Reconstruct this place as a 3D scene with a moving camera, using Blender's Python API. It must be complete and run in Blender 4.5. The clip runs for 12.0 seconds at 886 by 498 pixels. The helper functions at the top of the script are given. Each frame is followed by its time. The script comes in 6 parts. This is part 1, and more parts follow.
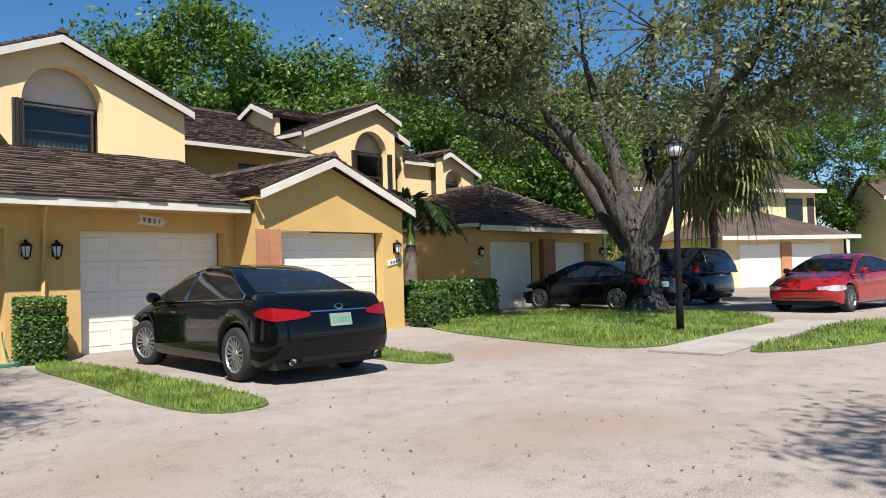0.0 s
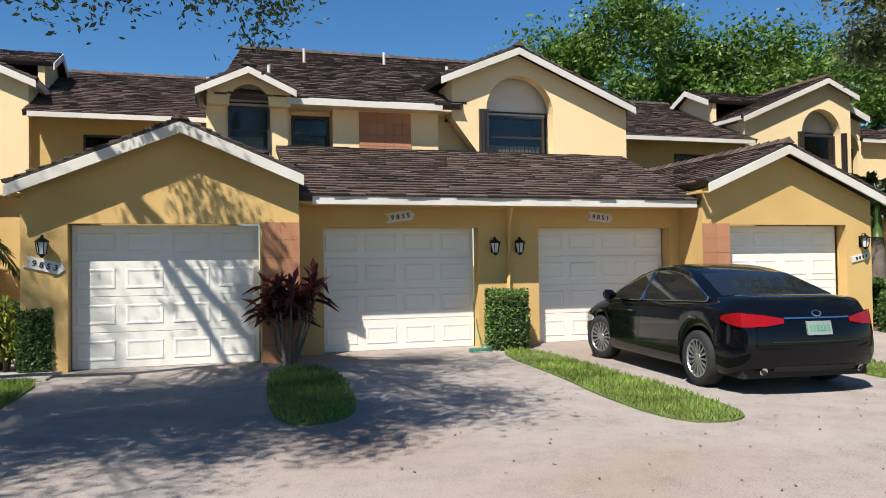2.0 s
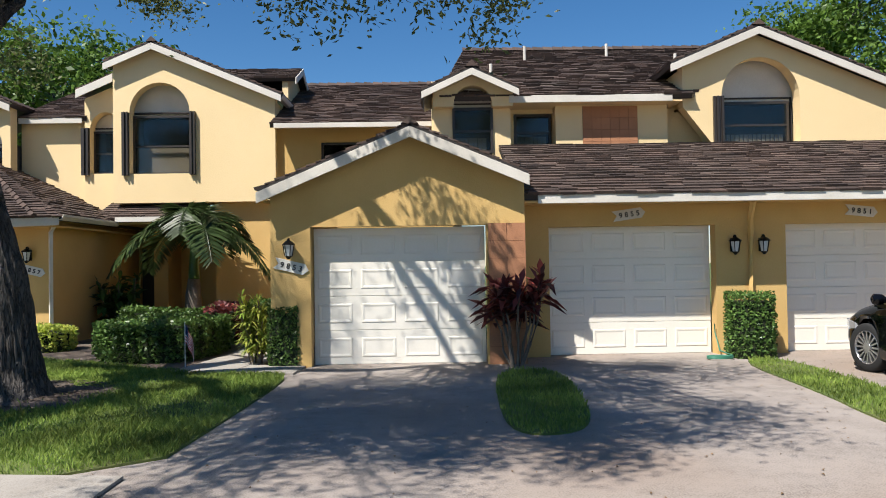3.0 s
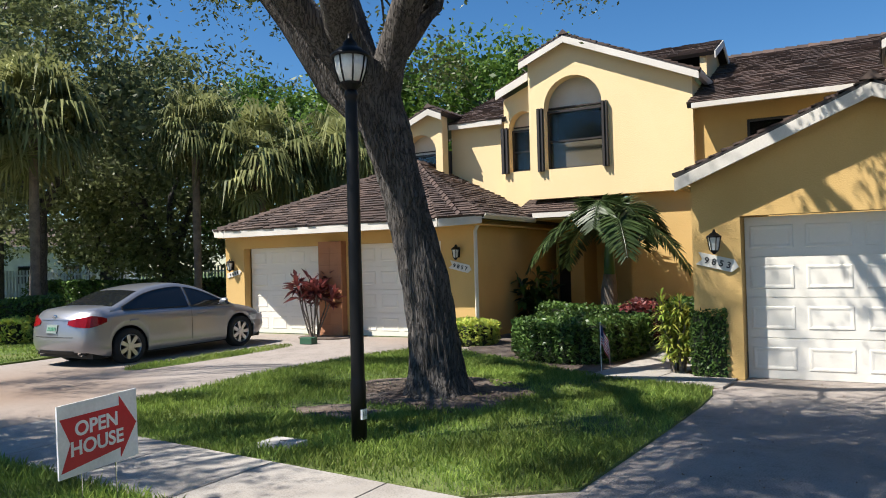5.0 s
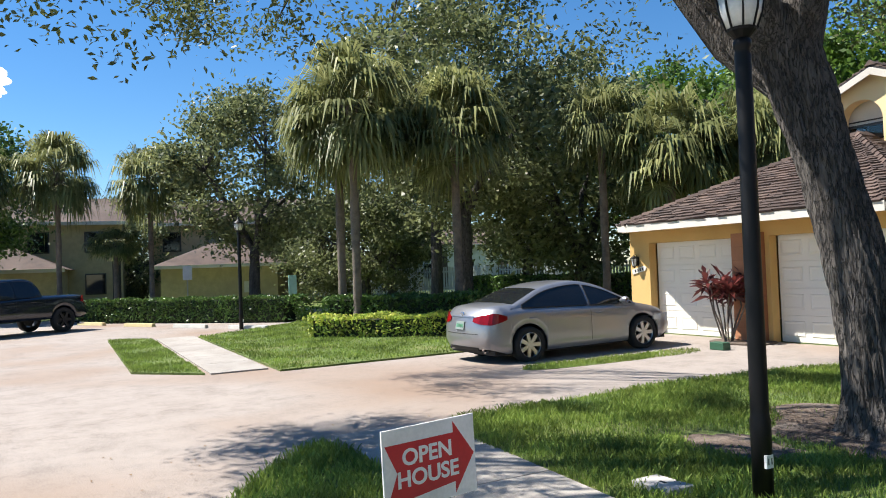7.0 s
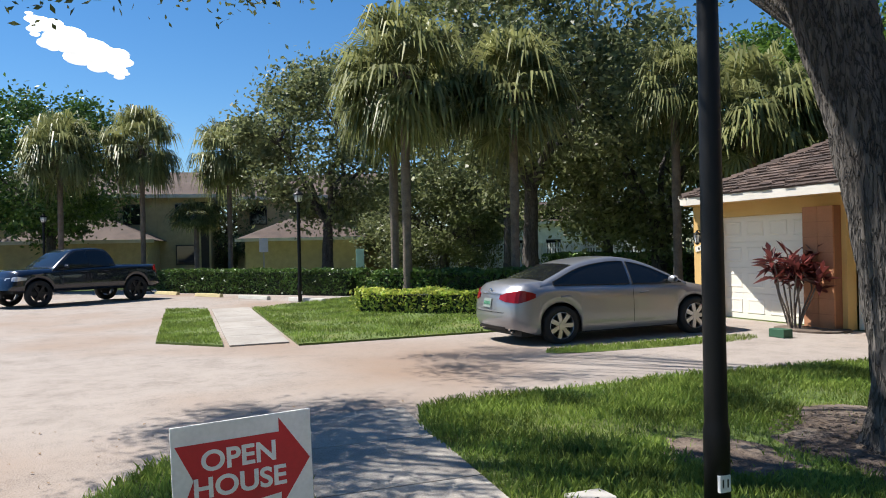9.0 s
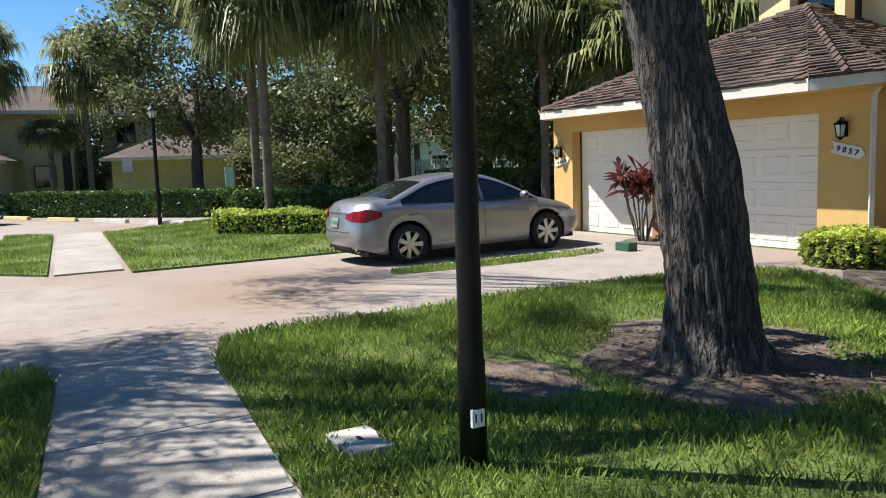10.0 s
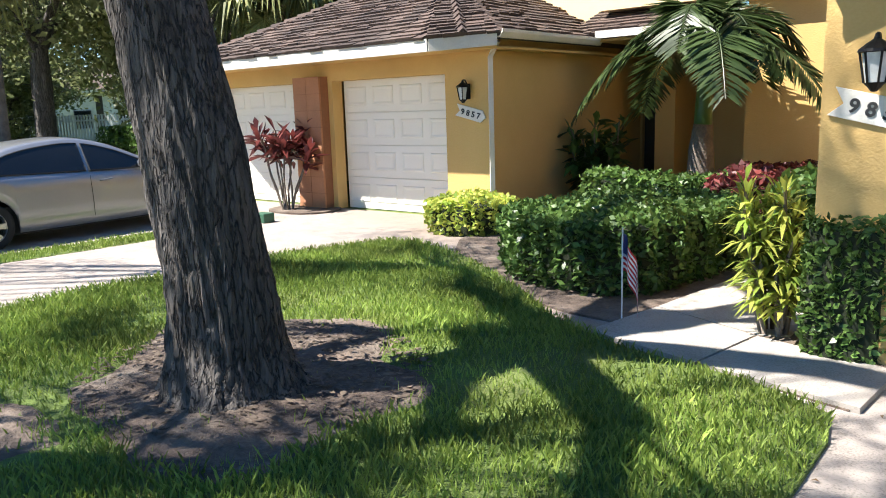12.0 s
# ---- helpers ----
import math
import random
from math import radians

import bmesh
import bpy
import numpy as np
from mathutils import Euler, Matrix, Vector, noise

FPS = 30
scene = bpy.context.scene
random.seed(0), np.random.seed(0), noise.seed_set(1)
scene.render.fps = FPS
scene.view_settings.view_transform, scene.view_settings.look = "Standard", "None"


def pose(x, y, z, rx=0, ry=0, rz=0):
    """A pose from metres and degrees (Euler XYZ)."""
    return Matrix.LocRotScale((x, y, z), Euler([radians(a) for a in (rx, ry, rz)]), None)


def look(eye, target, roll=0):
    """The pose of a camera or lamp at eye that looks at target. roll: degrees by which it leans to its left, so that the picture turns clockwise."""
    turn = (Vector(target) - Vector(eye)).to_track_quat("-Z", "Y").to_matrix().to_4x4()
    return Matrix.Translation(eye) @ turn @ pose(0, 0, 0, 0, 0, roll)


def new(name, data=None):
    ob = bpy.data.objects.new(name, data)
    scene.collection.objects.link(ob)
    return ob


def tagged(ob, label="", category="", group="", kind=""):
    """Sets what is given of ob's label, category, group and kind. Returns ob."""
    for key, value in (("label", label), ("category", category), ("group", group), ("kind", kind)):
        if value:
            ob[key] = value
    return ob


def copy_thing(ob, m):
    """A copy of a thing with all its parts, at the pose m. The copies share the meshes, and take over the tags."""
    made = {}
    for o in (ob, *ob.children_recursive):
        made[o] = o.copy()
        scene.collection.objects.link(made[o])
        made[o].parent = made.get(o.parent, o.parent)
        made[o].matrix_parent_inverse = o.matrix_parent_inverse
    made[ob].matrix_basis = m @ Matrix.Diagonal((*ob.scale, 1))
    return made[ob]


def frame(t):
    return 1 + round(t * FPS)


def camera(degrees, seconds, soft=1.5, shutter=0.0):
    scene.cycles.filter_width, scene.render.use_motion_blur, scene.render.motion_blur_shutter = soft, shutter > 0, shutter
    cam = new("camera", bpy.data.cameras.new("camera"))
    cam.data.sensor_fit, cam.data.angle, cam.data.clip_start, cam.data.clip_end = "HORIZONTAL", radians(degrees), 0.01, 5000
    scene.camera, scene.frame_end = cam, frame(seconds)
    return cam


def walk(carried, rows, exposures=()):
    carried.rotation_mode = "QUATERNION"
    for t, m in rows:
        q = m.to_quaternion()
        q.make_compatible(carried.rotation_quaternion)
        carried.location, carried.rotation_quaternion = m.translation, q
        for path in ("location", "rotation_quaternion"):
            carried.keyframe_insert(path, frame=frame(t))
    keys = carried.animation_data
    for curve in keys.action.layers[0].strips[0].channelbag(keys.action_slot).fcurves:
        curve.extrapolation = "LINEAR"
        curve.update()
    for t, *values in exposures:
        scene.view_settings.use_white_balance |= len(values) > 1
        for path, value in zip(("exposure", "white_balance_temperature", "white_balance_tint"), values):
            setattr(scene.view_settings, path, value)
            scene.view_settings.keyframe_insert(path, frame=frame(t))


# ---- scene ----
cam = camera(60.1, 12.0, 1.0)
# seconds, eye, target, roll
PATH = [
    (0, (0.014, 0.299, 1.305), (1.486, 1.652, 1.357), -1.5),
    (0.5, (-0.078, 0.461, 1.386), (1.19, 2.007, 1.432), -0.9),
    (1, (-0.266, 0.516, 1.386), (0.789, 2.215, 1.433), -0.8),
    (1.5, (-0.347, 0.586, 1.409), (0.485, 2.404, 1.455), -0.7),
    (2, (-0.359, 0.683, 1.489), (0.224, 2.596, 1.527), -0.8),
    (2.5, (-0.367, 0.797, 1.515), (-0.073, 2.775, 1.556), -0.9),
    (2.7, (-0.413, 0.87, 1.529), (-0.231, 2.861, 1.566), -0.9),
    (4.3, (-0.59, 1.858, 1.607), (-1.164, 3.774, 1.642), -1.1),
    (4.5, (-0.631, 1.939, 1.61), (-1.328, 3.813, 1.645), -1.2),
    (5, (-0.79, 2.172, 1.621), (-1.772, 3.914, 1.659), -1.5),
    (5.5, (-0.913, 2.421, 1.627), (-2.118, 4.016, 1.669), -1.7),
    (6, (-1.063, 2.764, 1.667), (-2.475, 4.179, 1.715), -1.9),
    (6.5, (-1.217, 3.007, 1.662), (-2.805, 4.222, 1.715), -1.9),
    (7, (-1.336, 3.324, 1.678), (-3.072, 4.315, 1.732), -2.1),
    (7.2, (-1.375, 3.48, 1.66), (-3.163, 4.373, 1.715), -2.0),
    (8.8, (-1.603, 4.728, 1.559), (-3.458, 5.475, 1.594), -0.9),
    (9, (-1.618, 4.926, 1.562), (-3.47, 5.681, 1.564), -1.2),
    (9.5, (-1.652, 5.395, 1.54), (-3.475, 6.211, 1.424), -1.7),
    (10, (-1.722, 5.884, 1.54), (-3.448, 6.869, 1.319), -1.9),
    (10.5, (-1.716, 6.364, 1.541), (-3.297, 7.554, 1.247), -1.9),
    (11, (-1.723, 6.811, 1.557), (-3.196, 8.121, 1.223), -1.9),
    (11.5, (-1.717, 7.24, 1.598), (-3.084, 8.656, 1.243), -1.8),
    (12, (-1.681, 7.699, 1.637), (-2.944, 9.206, 1.274), -1.8),
]
walk(cam, [(t, look(eye, target, roll)) for t, eye, target, roll in PATH],
     [(0.0, 0.72), (2.5, 0.66), (4.5, 0.74), (5.5, 0.92), (6.5, 1.08), (7.2, 1.07), (9.0, 0.80), (10.5, 1.12), (12.0, 1.65)])

# ---- light ----
SUN = Vector((0.92, 1.0, -1.95)).normalized()          # the way the sunlight travels
sun_data = bpy.data.lights.new("sun", "SUN")
sun_data.energy, sun_data.angle, sun_data.color = 5.0, radians(0.55), (1.0, 0.955, 0.895)
sun_ob = new("sun", sun_data)
sun_ob.matrix_world = look((0, 0, 60), Vector((0, 0, 60)) + SUN)
world = bpy.data.worlds.new("world")
scene.world = world
world.use_nodes = True
wn, wl = world.node_tree.nodes, world.node_tree.links
sky = wn.new("ShaderNodeTexSky")
sky.sky_type, sky.sun_disc = "NISHITA", False
sky.sun_elevation = math.asin(-SUN.z)
sky.sun_rotation = math.atan2(-SUN.x, -SUN.y)
sky.ozone_density, sky.dust_density, sky.air_density = 6.0, 0.0, 1.0
bg = wn["Background"]
bg.inputs["Strength"].default_value = 0.073
tone = wn.new("ShaderNodeHueSaturation")
tone.inputs["Saturation"].default_value = 1.2
wl.new(sky.outputs[0], tone.inputs["Color"])
wl.new(tone.outputs[0], bg.inputs[0])


# ---- materials ----
def material(name, colour, rough=0.7, metal=0.0, other=None, scale=3.0, grain=40.0, bump=0.2, bump_at=0.01,
             island=0.0, obj=0.0, spec=0.5, stain=None, stain_scale=0.6, stain_amount=0.5, coat=0.0, detail=5, speck=0.6, crumble=0.5):
    """Base colour mixed with a second one by two scales of noise, optional stains, grain bump and spread per piece."""
    m = bpy.data.materials.new(name)
    m.use_nodes = True
    n, l = m.node_tree.nodes, m.node_tree.links
    b = n["Principled BSDF"]
    b.inputs["Roughness"].default_value = rough
    b.inputs["Metallic"].default_value = metal
    b.inputs["Specular IOR Level"].default_value = spec
    b.inputs["Coat Weight"].default_value = coat
    b.inputs["Coat Roughness"].default_value = 0.03
    geo = n.new("ShaderNodeNewGeometry")
    big = n.new("ShaderNodeTexNoise")
    big.inputs["Scale"].default_value, big.inputs["Detail"].default_value = scale, detail
    big.inputs["Roughness"].default_value = crumble
    fine = n.new("ShaderNodeTexNoise")
    fine.inputs["Scale"].default_value, fine.inputs["Detail"].default_value = grain, 4
    l.new(geo.outputs["Position"], big.inputs["Vector"])
    l.new(geo.outputs["Position"], fine.inputs["Vector"])
    add = n.new("ShaderNodeMath")
    add.operation = "MULTIPLY_ADD"
    l.new(fine.outputs[0], add.inputs[0])
    add.inputs[1].default_value = speck
    l.new(big.outputs[0], add.inputs[2])
    ramp = n.new("ShaderNodeValToRGB")
    ramp.color_ramp.elements[0].position, ramp.color_ramp.elements[1].position = 0.25 + 0.5 * speck, 0.75 + 0.5 * speck
    o = other or tuple(c * 0.78 for c in colour)
    ramp.color_ramp.elements[0].color, ramp.color_ramp.elements[1].color = (*o, 1), (*colour, 1)
    l.new(add.outputs[0], ramp.inputs[0])
    out = ramp.outputs[0]
    if stain:
        st = n.new("ShaderNodeTexNoise")
        st.inputs["Scale"].default_value, st.inputs["Detail"].default_value = stain_scale, 6
        l.new(geo.outputs["Position"], st.inputs["Vector"])
        sr = n.new("ShaderNodeValToRGB")
        sr.color_ramp.elements[0].position, sr.color_ramp.elements[1].position = 0.48, 0.68
        sr.color_ramp.elements[1].color = (stain_amount,) * 3 + (1,)
        l.new(st.outputs[0], sr.inputs[0])
        mix = n.new("ShaderNodeMix")
        mix.data_type = "RGBA"
        l.new(sr.outputs[0], mix.inputs[0])
        l.new(out, mix.inputs[6])
        mix.inputs[7].default_value = (*stain, 1)
        out = mix.outputs[2]
    if island or obj:
        hs = n.new("ShaderNodeHueSaturation")
        mr = n.new("ShaderNodeMapRange")
        src = geo.outputs["Random Per Island"] if island else n.new("ShaderNodeObjectInfo").outputs["Random"]
        amount = island or obj
        l.new(src, mr.inputs[0])
        mr.inputs[3].default_value, mr.inputs[4].default_value = 1 - amount, 1 + amount
        l.new(mr.outputs[0], hs.inputs["Value"])
        l.new(out, hs.inputs["Color"])
        out = hs.outputs[0]
    l.new(out, b.inputs["Base Color"])
    if bump:
        bp = n.new("ShaderNodeBump")
        bp.inputs["Strength"].default_value, bp.inputs["Distance"].default_value = bump, bump_at
        l.new(fine.outputs[0], bp.inputs["Height"])
        l.new(bp.outputs[0], b.inputs["Normal"])
    return m


def leaf_material(name, colour, other, through_light=0.35, rough=0.5, spread=0.35):
    """Leaves: colour varies leaf by leaf, part of the light passes through."""
    m = bpy.data.materials.new(name)
    m.use_nodes = True
    n, l = m.node_tree.nodes, m.node_tree.links
    b = n["Principled BSDF"]
    b.inputs["Roughness"].default_value = rough
    b.inputs["Specular IOR Level"].default_value = 0.3
    geo = n.new("ShaderNodeNewGeometry")
    ramp = n.new("ShaderNodeValToRGB")
    ramp.color_ramp.elements[0].color, ramp.color_ramp.elements[1].color = (*other, 1), (*colour, 1)
    l.new(geo.outputs["Random Per Island"], ramp.inputs[0])
    noi = n.new("ShaderNodeTexNoise")
    noi.inputs["Scale"].default_value = 1.2
    l.new(geo.outputs["Position"], noi.inputs["Vector"])
    mr = n.new("ShaderNodeMapRange")
    l.new(noi.outputs[0], mr.inputs[0])
    mr.inputs[1].default_value, mr.inputs[2].default_value = 0.3, 0.7
    mr.inputs[3].default_value, mr.inputs[4].default_value = 1 - spread, 1 + spread
    hs = n.new("ShaderNodeHueSaturation")
    l.new(mr.outputs[0], hs.inputs["Value"])
    l.new(ramp.outputs[0], hs.inputs["Color"])
    l.new(hs.outputs[0], b.inputs["Base Color"])
    tr = n.new("ShaderNodeBsdfTranslucent")
    l.new(hs.outputs[0], tr.inputs["Color"])
    mix = n.new("ShaderNodeMixShader")
    mix.inputs[0].default_value = through_light
    l.new(b.outputs[0], mix.inputs[1])
    l.new(tr.outputs[0], mix.inputs[2])
    l.new(mix.outputs[0], n["Material Output"].inputs["Surface"])
    return m


STUCCO_UP = material("stucco_pale_yellow", (0.83, 0.64, 0.36), 0.85, other=(0.79, 0.60, 0.325), scale=1.2, grain=55, bump=0.35, stain=(0.66, 0.49, 0.25), stain_amount=0.35)
STUCCO_LOW = material("stucco_ochre", (0.62, 0.41, 0.155), 0.85, other=(0.57, 0.37, 0.13), scale=1.4, grain=55, bump=0.4, stain=(0.42, 0.26, 0.08), stain_amount=0.35)
TERRA = material("terracotta_block", (0.46, 0.21, 0.105), 0.85, scale=2.0, grain=40, bump=0.3, obj=0.06)
TERRA_JOINT = material("terracotta_joint", (0.30, 0.13, 0.065), 0.9)
TRIM = material("cream_white_trim", (0.68, 0.64, 0.57), 0.6, other=(0.58, 0.54, 0.47), scale=2.0, bump=0.08, stain=(0.42, 0.38, 0.32), stain_amount=0.35)
DOORPAINT = material("garage_door_paint", (0.80, 0.76, 0.67), 0.45, other=(0.76, 0.72, 0.63), scale=1.0, bump=0.05)
TILE = material("roof_tile_brown", (0.088, 0.056, 0.043), 0.85, other=(0.042, 0.027, 0.021), scale=1.5, grain=25, bump=0.4, island=0.38, stain=(0.13, 0.098, 0.08), stain_amount=0.4)
TILE_PIECE = material("roof_tile_brown_piece", (0.088, 0.056, 0.043), 0.85, other=(0.042, 0.027, 0.021), scale=1.5, grain=25, bump=0.4, obj=0.38, stain=(0.13, 0.098, 0.08), stain_amount=0.4)
FRAME_DARK = material("dark_bronze_frame", (0.035, 0.028, 0.024), 0.45, bump=0.05)
BLIND = material("window_blind_cloth", (0.35, 0.28, 0.20), 0.8)
# near-black paint standing in for the dimness of rooms and entry
ROOM = material("painted_dim_interior", (0.06, 0.05, 0.045), 0.9)
BLACK = material("black_iron", (0.006, 0.006, 0.0065), 0.45, bump=0.08, spec=0.25)
PLAQUE = material("number_plaque_white", (0.72, 0.69, 0.62), 0.6)
DIGIT = material("number_black", (0.02, 0.02, 0.02), 0.6, bump=0)
LAMPGLASS = material("frosted_lamp_glass", (0.72, 0.74, 0.72), 0.25, bump=0.0)
ROAD = material("worn_asphalt_grey", (0.335, 0.292, 0.258), 0.9, other=(0.165, 0.138, 0.117), scale=1.6, grain=75, bump=0.5, bump_at=0.008, stain=(0.25, 0.172, 0.12), stain_scale=0.2, stain_amount=0.8, spec=0.3, speck=0.9, detail=12, crumble=0.82)
WALKWAY = material("old_concrete", (0.36, 0.33, 0.292), 0.9, other=(0.22, 0.196, 0.17), scale=1.5, speck=0.9, detail=12, crumble=0.8, grain=80, bump=0.35, bump_at=0.006, stain=(0.22, 0.19, 0.16), stain_scale=0.8, stain_amount=0.6, obj=0.05)
SOIL = material("dry_mulch_soil", (0.16, 0.118, 0.09), 0.95, other=(0.055, 0.04, 0.032), scale=3.0, grain=35, bump=0.9, bump_at=0.03, stain=(0.27, 0.225, 0.18), stain_scale=2.0)
TURF = material("turf_base", (0.13, 0.19, 0.036), 0.95, other=(0.07, 0.10, 0.022), scale=1.4, grain=60, bump=0.9, bump_at=0.03, stain=(0.20, 0.17, 0.06), stain_scale=0.9, stain_amount=0.4)
FARGROUND = material("far_turf", (0.10, 0.14, 0.03), 0.95, other=(0.06, 0.09, 0.02), scale=0.3)
WHITE = material("white_plastic", (0.8, 0.8, 0.8), 0.5, bump=0)
RED = material("sign_red", (0.52, 0.012, 0.022), 0.5, bump=0)
METER = material("meter_lid_concrete", (0.42, 0.40, 0.37), 0.9, grain=80)
BARK = material("oak_bark", (0.135, 0.12, 0.107), 0.95, other=(0.055, 0.047, 0.041), scale=7, grain=34, bump=1.0, bump_at=0.05)
for node in [q for q in BARK.node_tree.nodes if q.type == "TEX_NOISE"]:
    stretch = BARK.node_tree.nodes.new("ShaderNodeMapping")
    stretch.inputs["Scale"].default_value = (1.0, 1.0, 0.16)
    BARK.node_tree.links.new(node.inputs["Vector"].links[0].from_socket, stretch.inputs["Vector"])
    BARK.node_tree.links.new(stretch.outputs[0], node.inputs["Vector"])

# dark crevices between the bark plates
bn, bl = BARK.node_tree.nodes, BARK.node_tree.links
crack_at = bn.new("ShaderNodeMapping")
crack_at.inputs["Scale"].default_value = (1.0, 1.0, 0.2)
bl.new(bn["Geometry"].outputs["Position"] if "Geometry" in bn else bn.new("ShaderNodeNewGeometry").outputs["Position"], crack_at.inputs["Vector"])
crack = bn.new("ShaderNodeTexNoise")
crack.inputs["Scale"].default_value, crack.inputs["Detail"].default_value = 24, 3
bl.new(crack_at.outputs[0], crack.inputs["Vector"])
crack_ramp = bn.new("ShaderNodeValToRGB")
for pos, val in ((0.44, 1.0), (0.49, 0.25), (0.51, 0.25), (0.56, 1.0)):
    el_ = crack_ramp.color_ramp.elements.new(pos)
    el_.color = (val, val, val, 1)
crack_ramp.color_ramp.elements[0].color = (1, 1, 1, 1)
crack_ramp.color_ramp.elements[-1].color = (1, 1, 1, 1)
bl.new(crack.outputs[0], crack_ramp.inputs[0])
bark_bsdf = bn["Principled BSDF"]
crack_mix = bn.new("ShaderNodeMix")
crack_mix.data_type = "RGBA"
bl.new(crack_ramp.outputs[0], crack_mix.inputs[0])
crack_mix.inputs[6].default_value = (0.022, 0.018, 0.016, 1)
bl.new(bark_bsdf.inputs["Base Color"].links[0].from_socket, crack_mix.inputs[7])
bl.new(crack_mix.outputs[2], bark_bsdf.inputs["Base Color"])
crack_bump = bn.new("ShaderNodeBump")
crack_bump.inputs["Strength"].default_value, crack_bump.inputs["Distance"].default_value = 1.0, 0.02
bl.new(crack_ramp.outputs[0], crack_bump.inputs["Height"])
bl.new(bark_bsdf.inputs["Normal"].links[0].from_socket, crack_bump.inputs["Normal"])
bl.new(crack_bump.outputs[0], bark_bsdf.inputs["Normal"])

PALMBARK = material("palm_bark", (0.20, 0.16, 0.125), 0.95, other=(0.10, 0.08, 0.065), scale=5, grain=30, bump=0.8, bump_at=0.02)
BLADE = leaf_material("grass_blade", (0.29, 0.365, 0.08), (0.13, 0.205, 0.036), 0.35, 0.6, 0.45)
OAKLEAF = leaf_material("oak_leaf", (0.15, 0.175, 0.06), (0.065, 0.088, 0.03), 0.42, 0.42)
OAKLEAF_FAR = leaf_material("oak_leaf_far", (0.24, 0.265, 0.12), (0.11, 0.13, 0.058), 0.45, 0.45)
BRIGHTLEAF = leaf_material("bright_tree_leaf", (0.155, 0.255, 0.042), (0.052, 0.105, 0.018), 0.35, 0.45)
HEDGELEAF = leaf_material("hedge_leaf", (0.13, 0.215, 0.05), (0.04, 0.085, 0.02), 0.25, 0.35)
YELLOWLEAF = leaf_material("variegated_leaf", (0.60, 0.60, 0.13), (0.24, 0.36, 0.06), 0.45, 0.45)
TILEAF = leaf_material("ti_plant_leaf", (0.22, 0.05, 0.042), (0.05, 0.02, 0.024), 0.3, 0.4)
PALMLEAF = leaf_material("sabal_frond", (0.29, 0.30, 0.12), (0.12, 0.14, 0.05), 0.4, 0.45)
FEATHER = leaf_material("feather_palm_frond", (0.07, 0.105, 0.035), (0.03, 0.052, 0.016), 0.25, 0.35)
LITTER = leaf_material("leaf_litter", (0.17, 0.13, 0.095), (0.06, 0.045, 0.035), 0.05, 0.85)
DEADLEAF = leaf_material("dry_leaf", (0.24, 0.15, 0.07), (0.12, 0.07, 0.035), 0.1, 0.8)


def glass_material(name, colour, rough=0.03):
    m = bpy.data.materials.new(name)
    m.use_nodes = True
    n, l = m.node_tree.nodes, m.node_tree.links
    gl = n.new("ShaderNodeBsdfGlossy")
    gl.inputs["Roughness"].default_value = rough
    tr = n.new("ShaderNodeBsdfTransparent")
    tr.inputs["Color"].default_value = (*colour, 1)
    mix = n.new("ShaderNodeMixShader")
    fr = n.new("ShaderNodeFresnel")
    fr.inputs["IOR"].default_value = 1.52
    l.new(fr.outputs[0], mix.inputs[0])
    l.new(tr.outputs[0], mix.inputs[1])
    l.new(gl.outputs[0], mix.inputs[2])
    l.new(mix.outputs[0], n["Material Output"].inputs["Surface"])
    return m


PANE = glass_material("window_glass", (0.75, 0.78, 0.78))


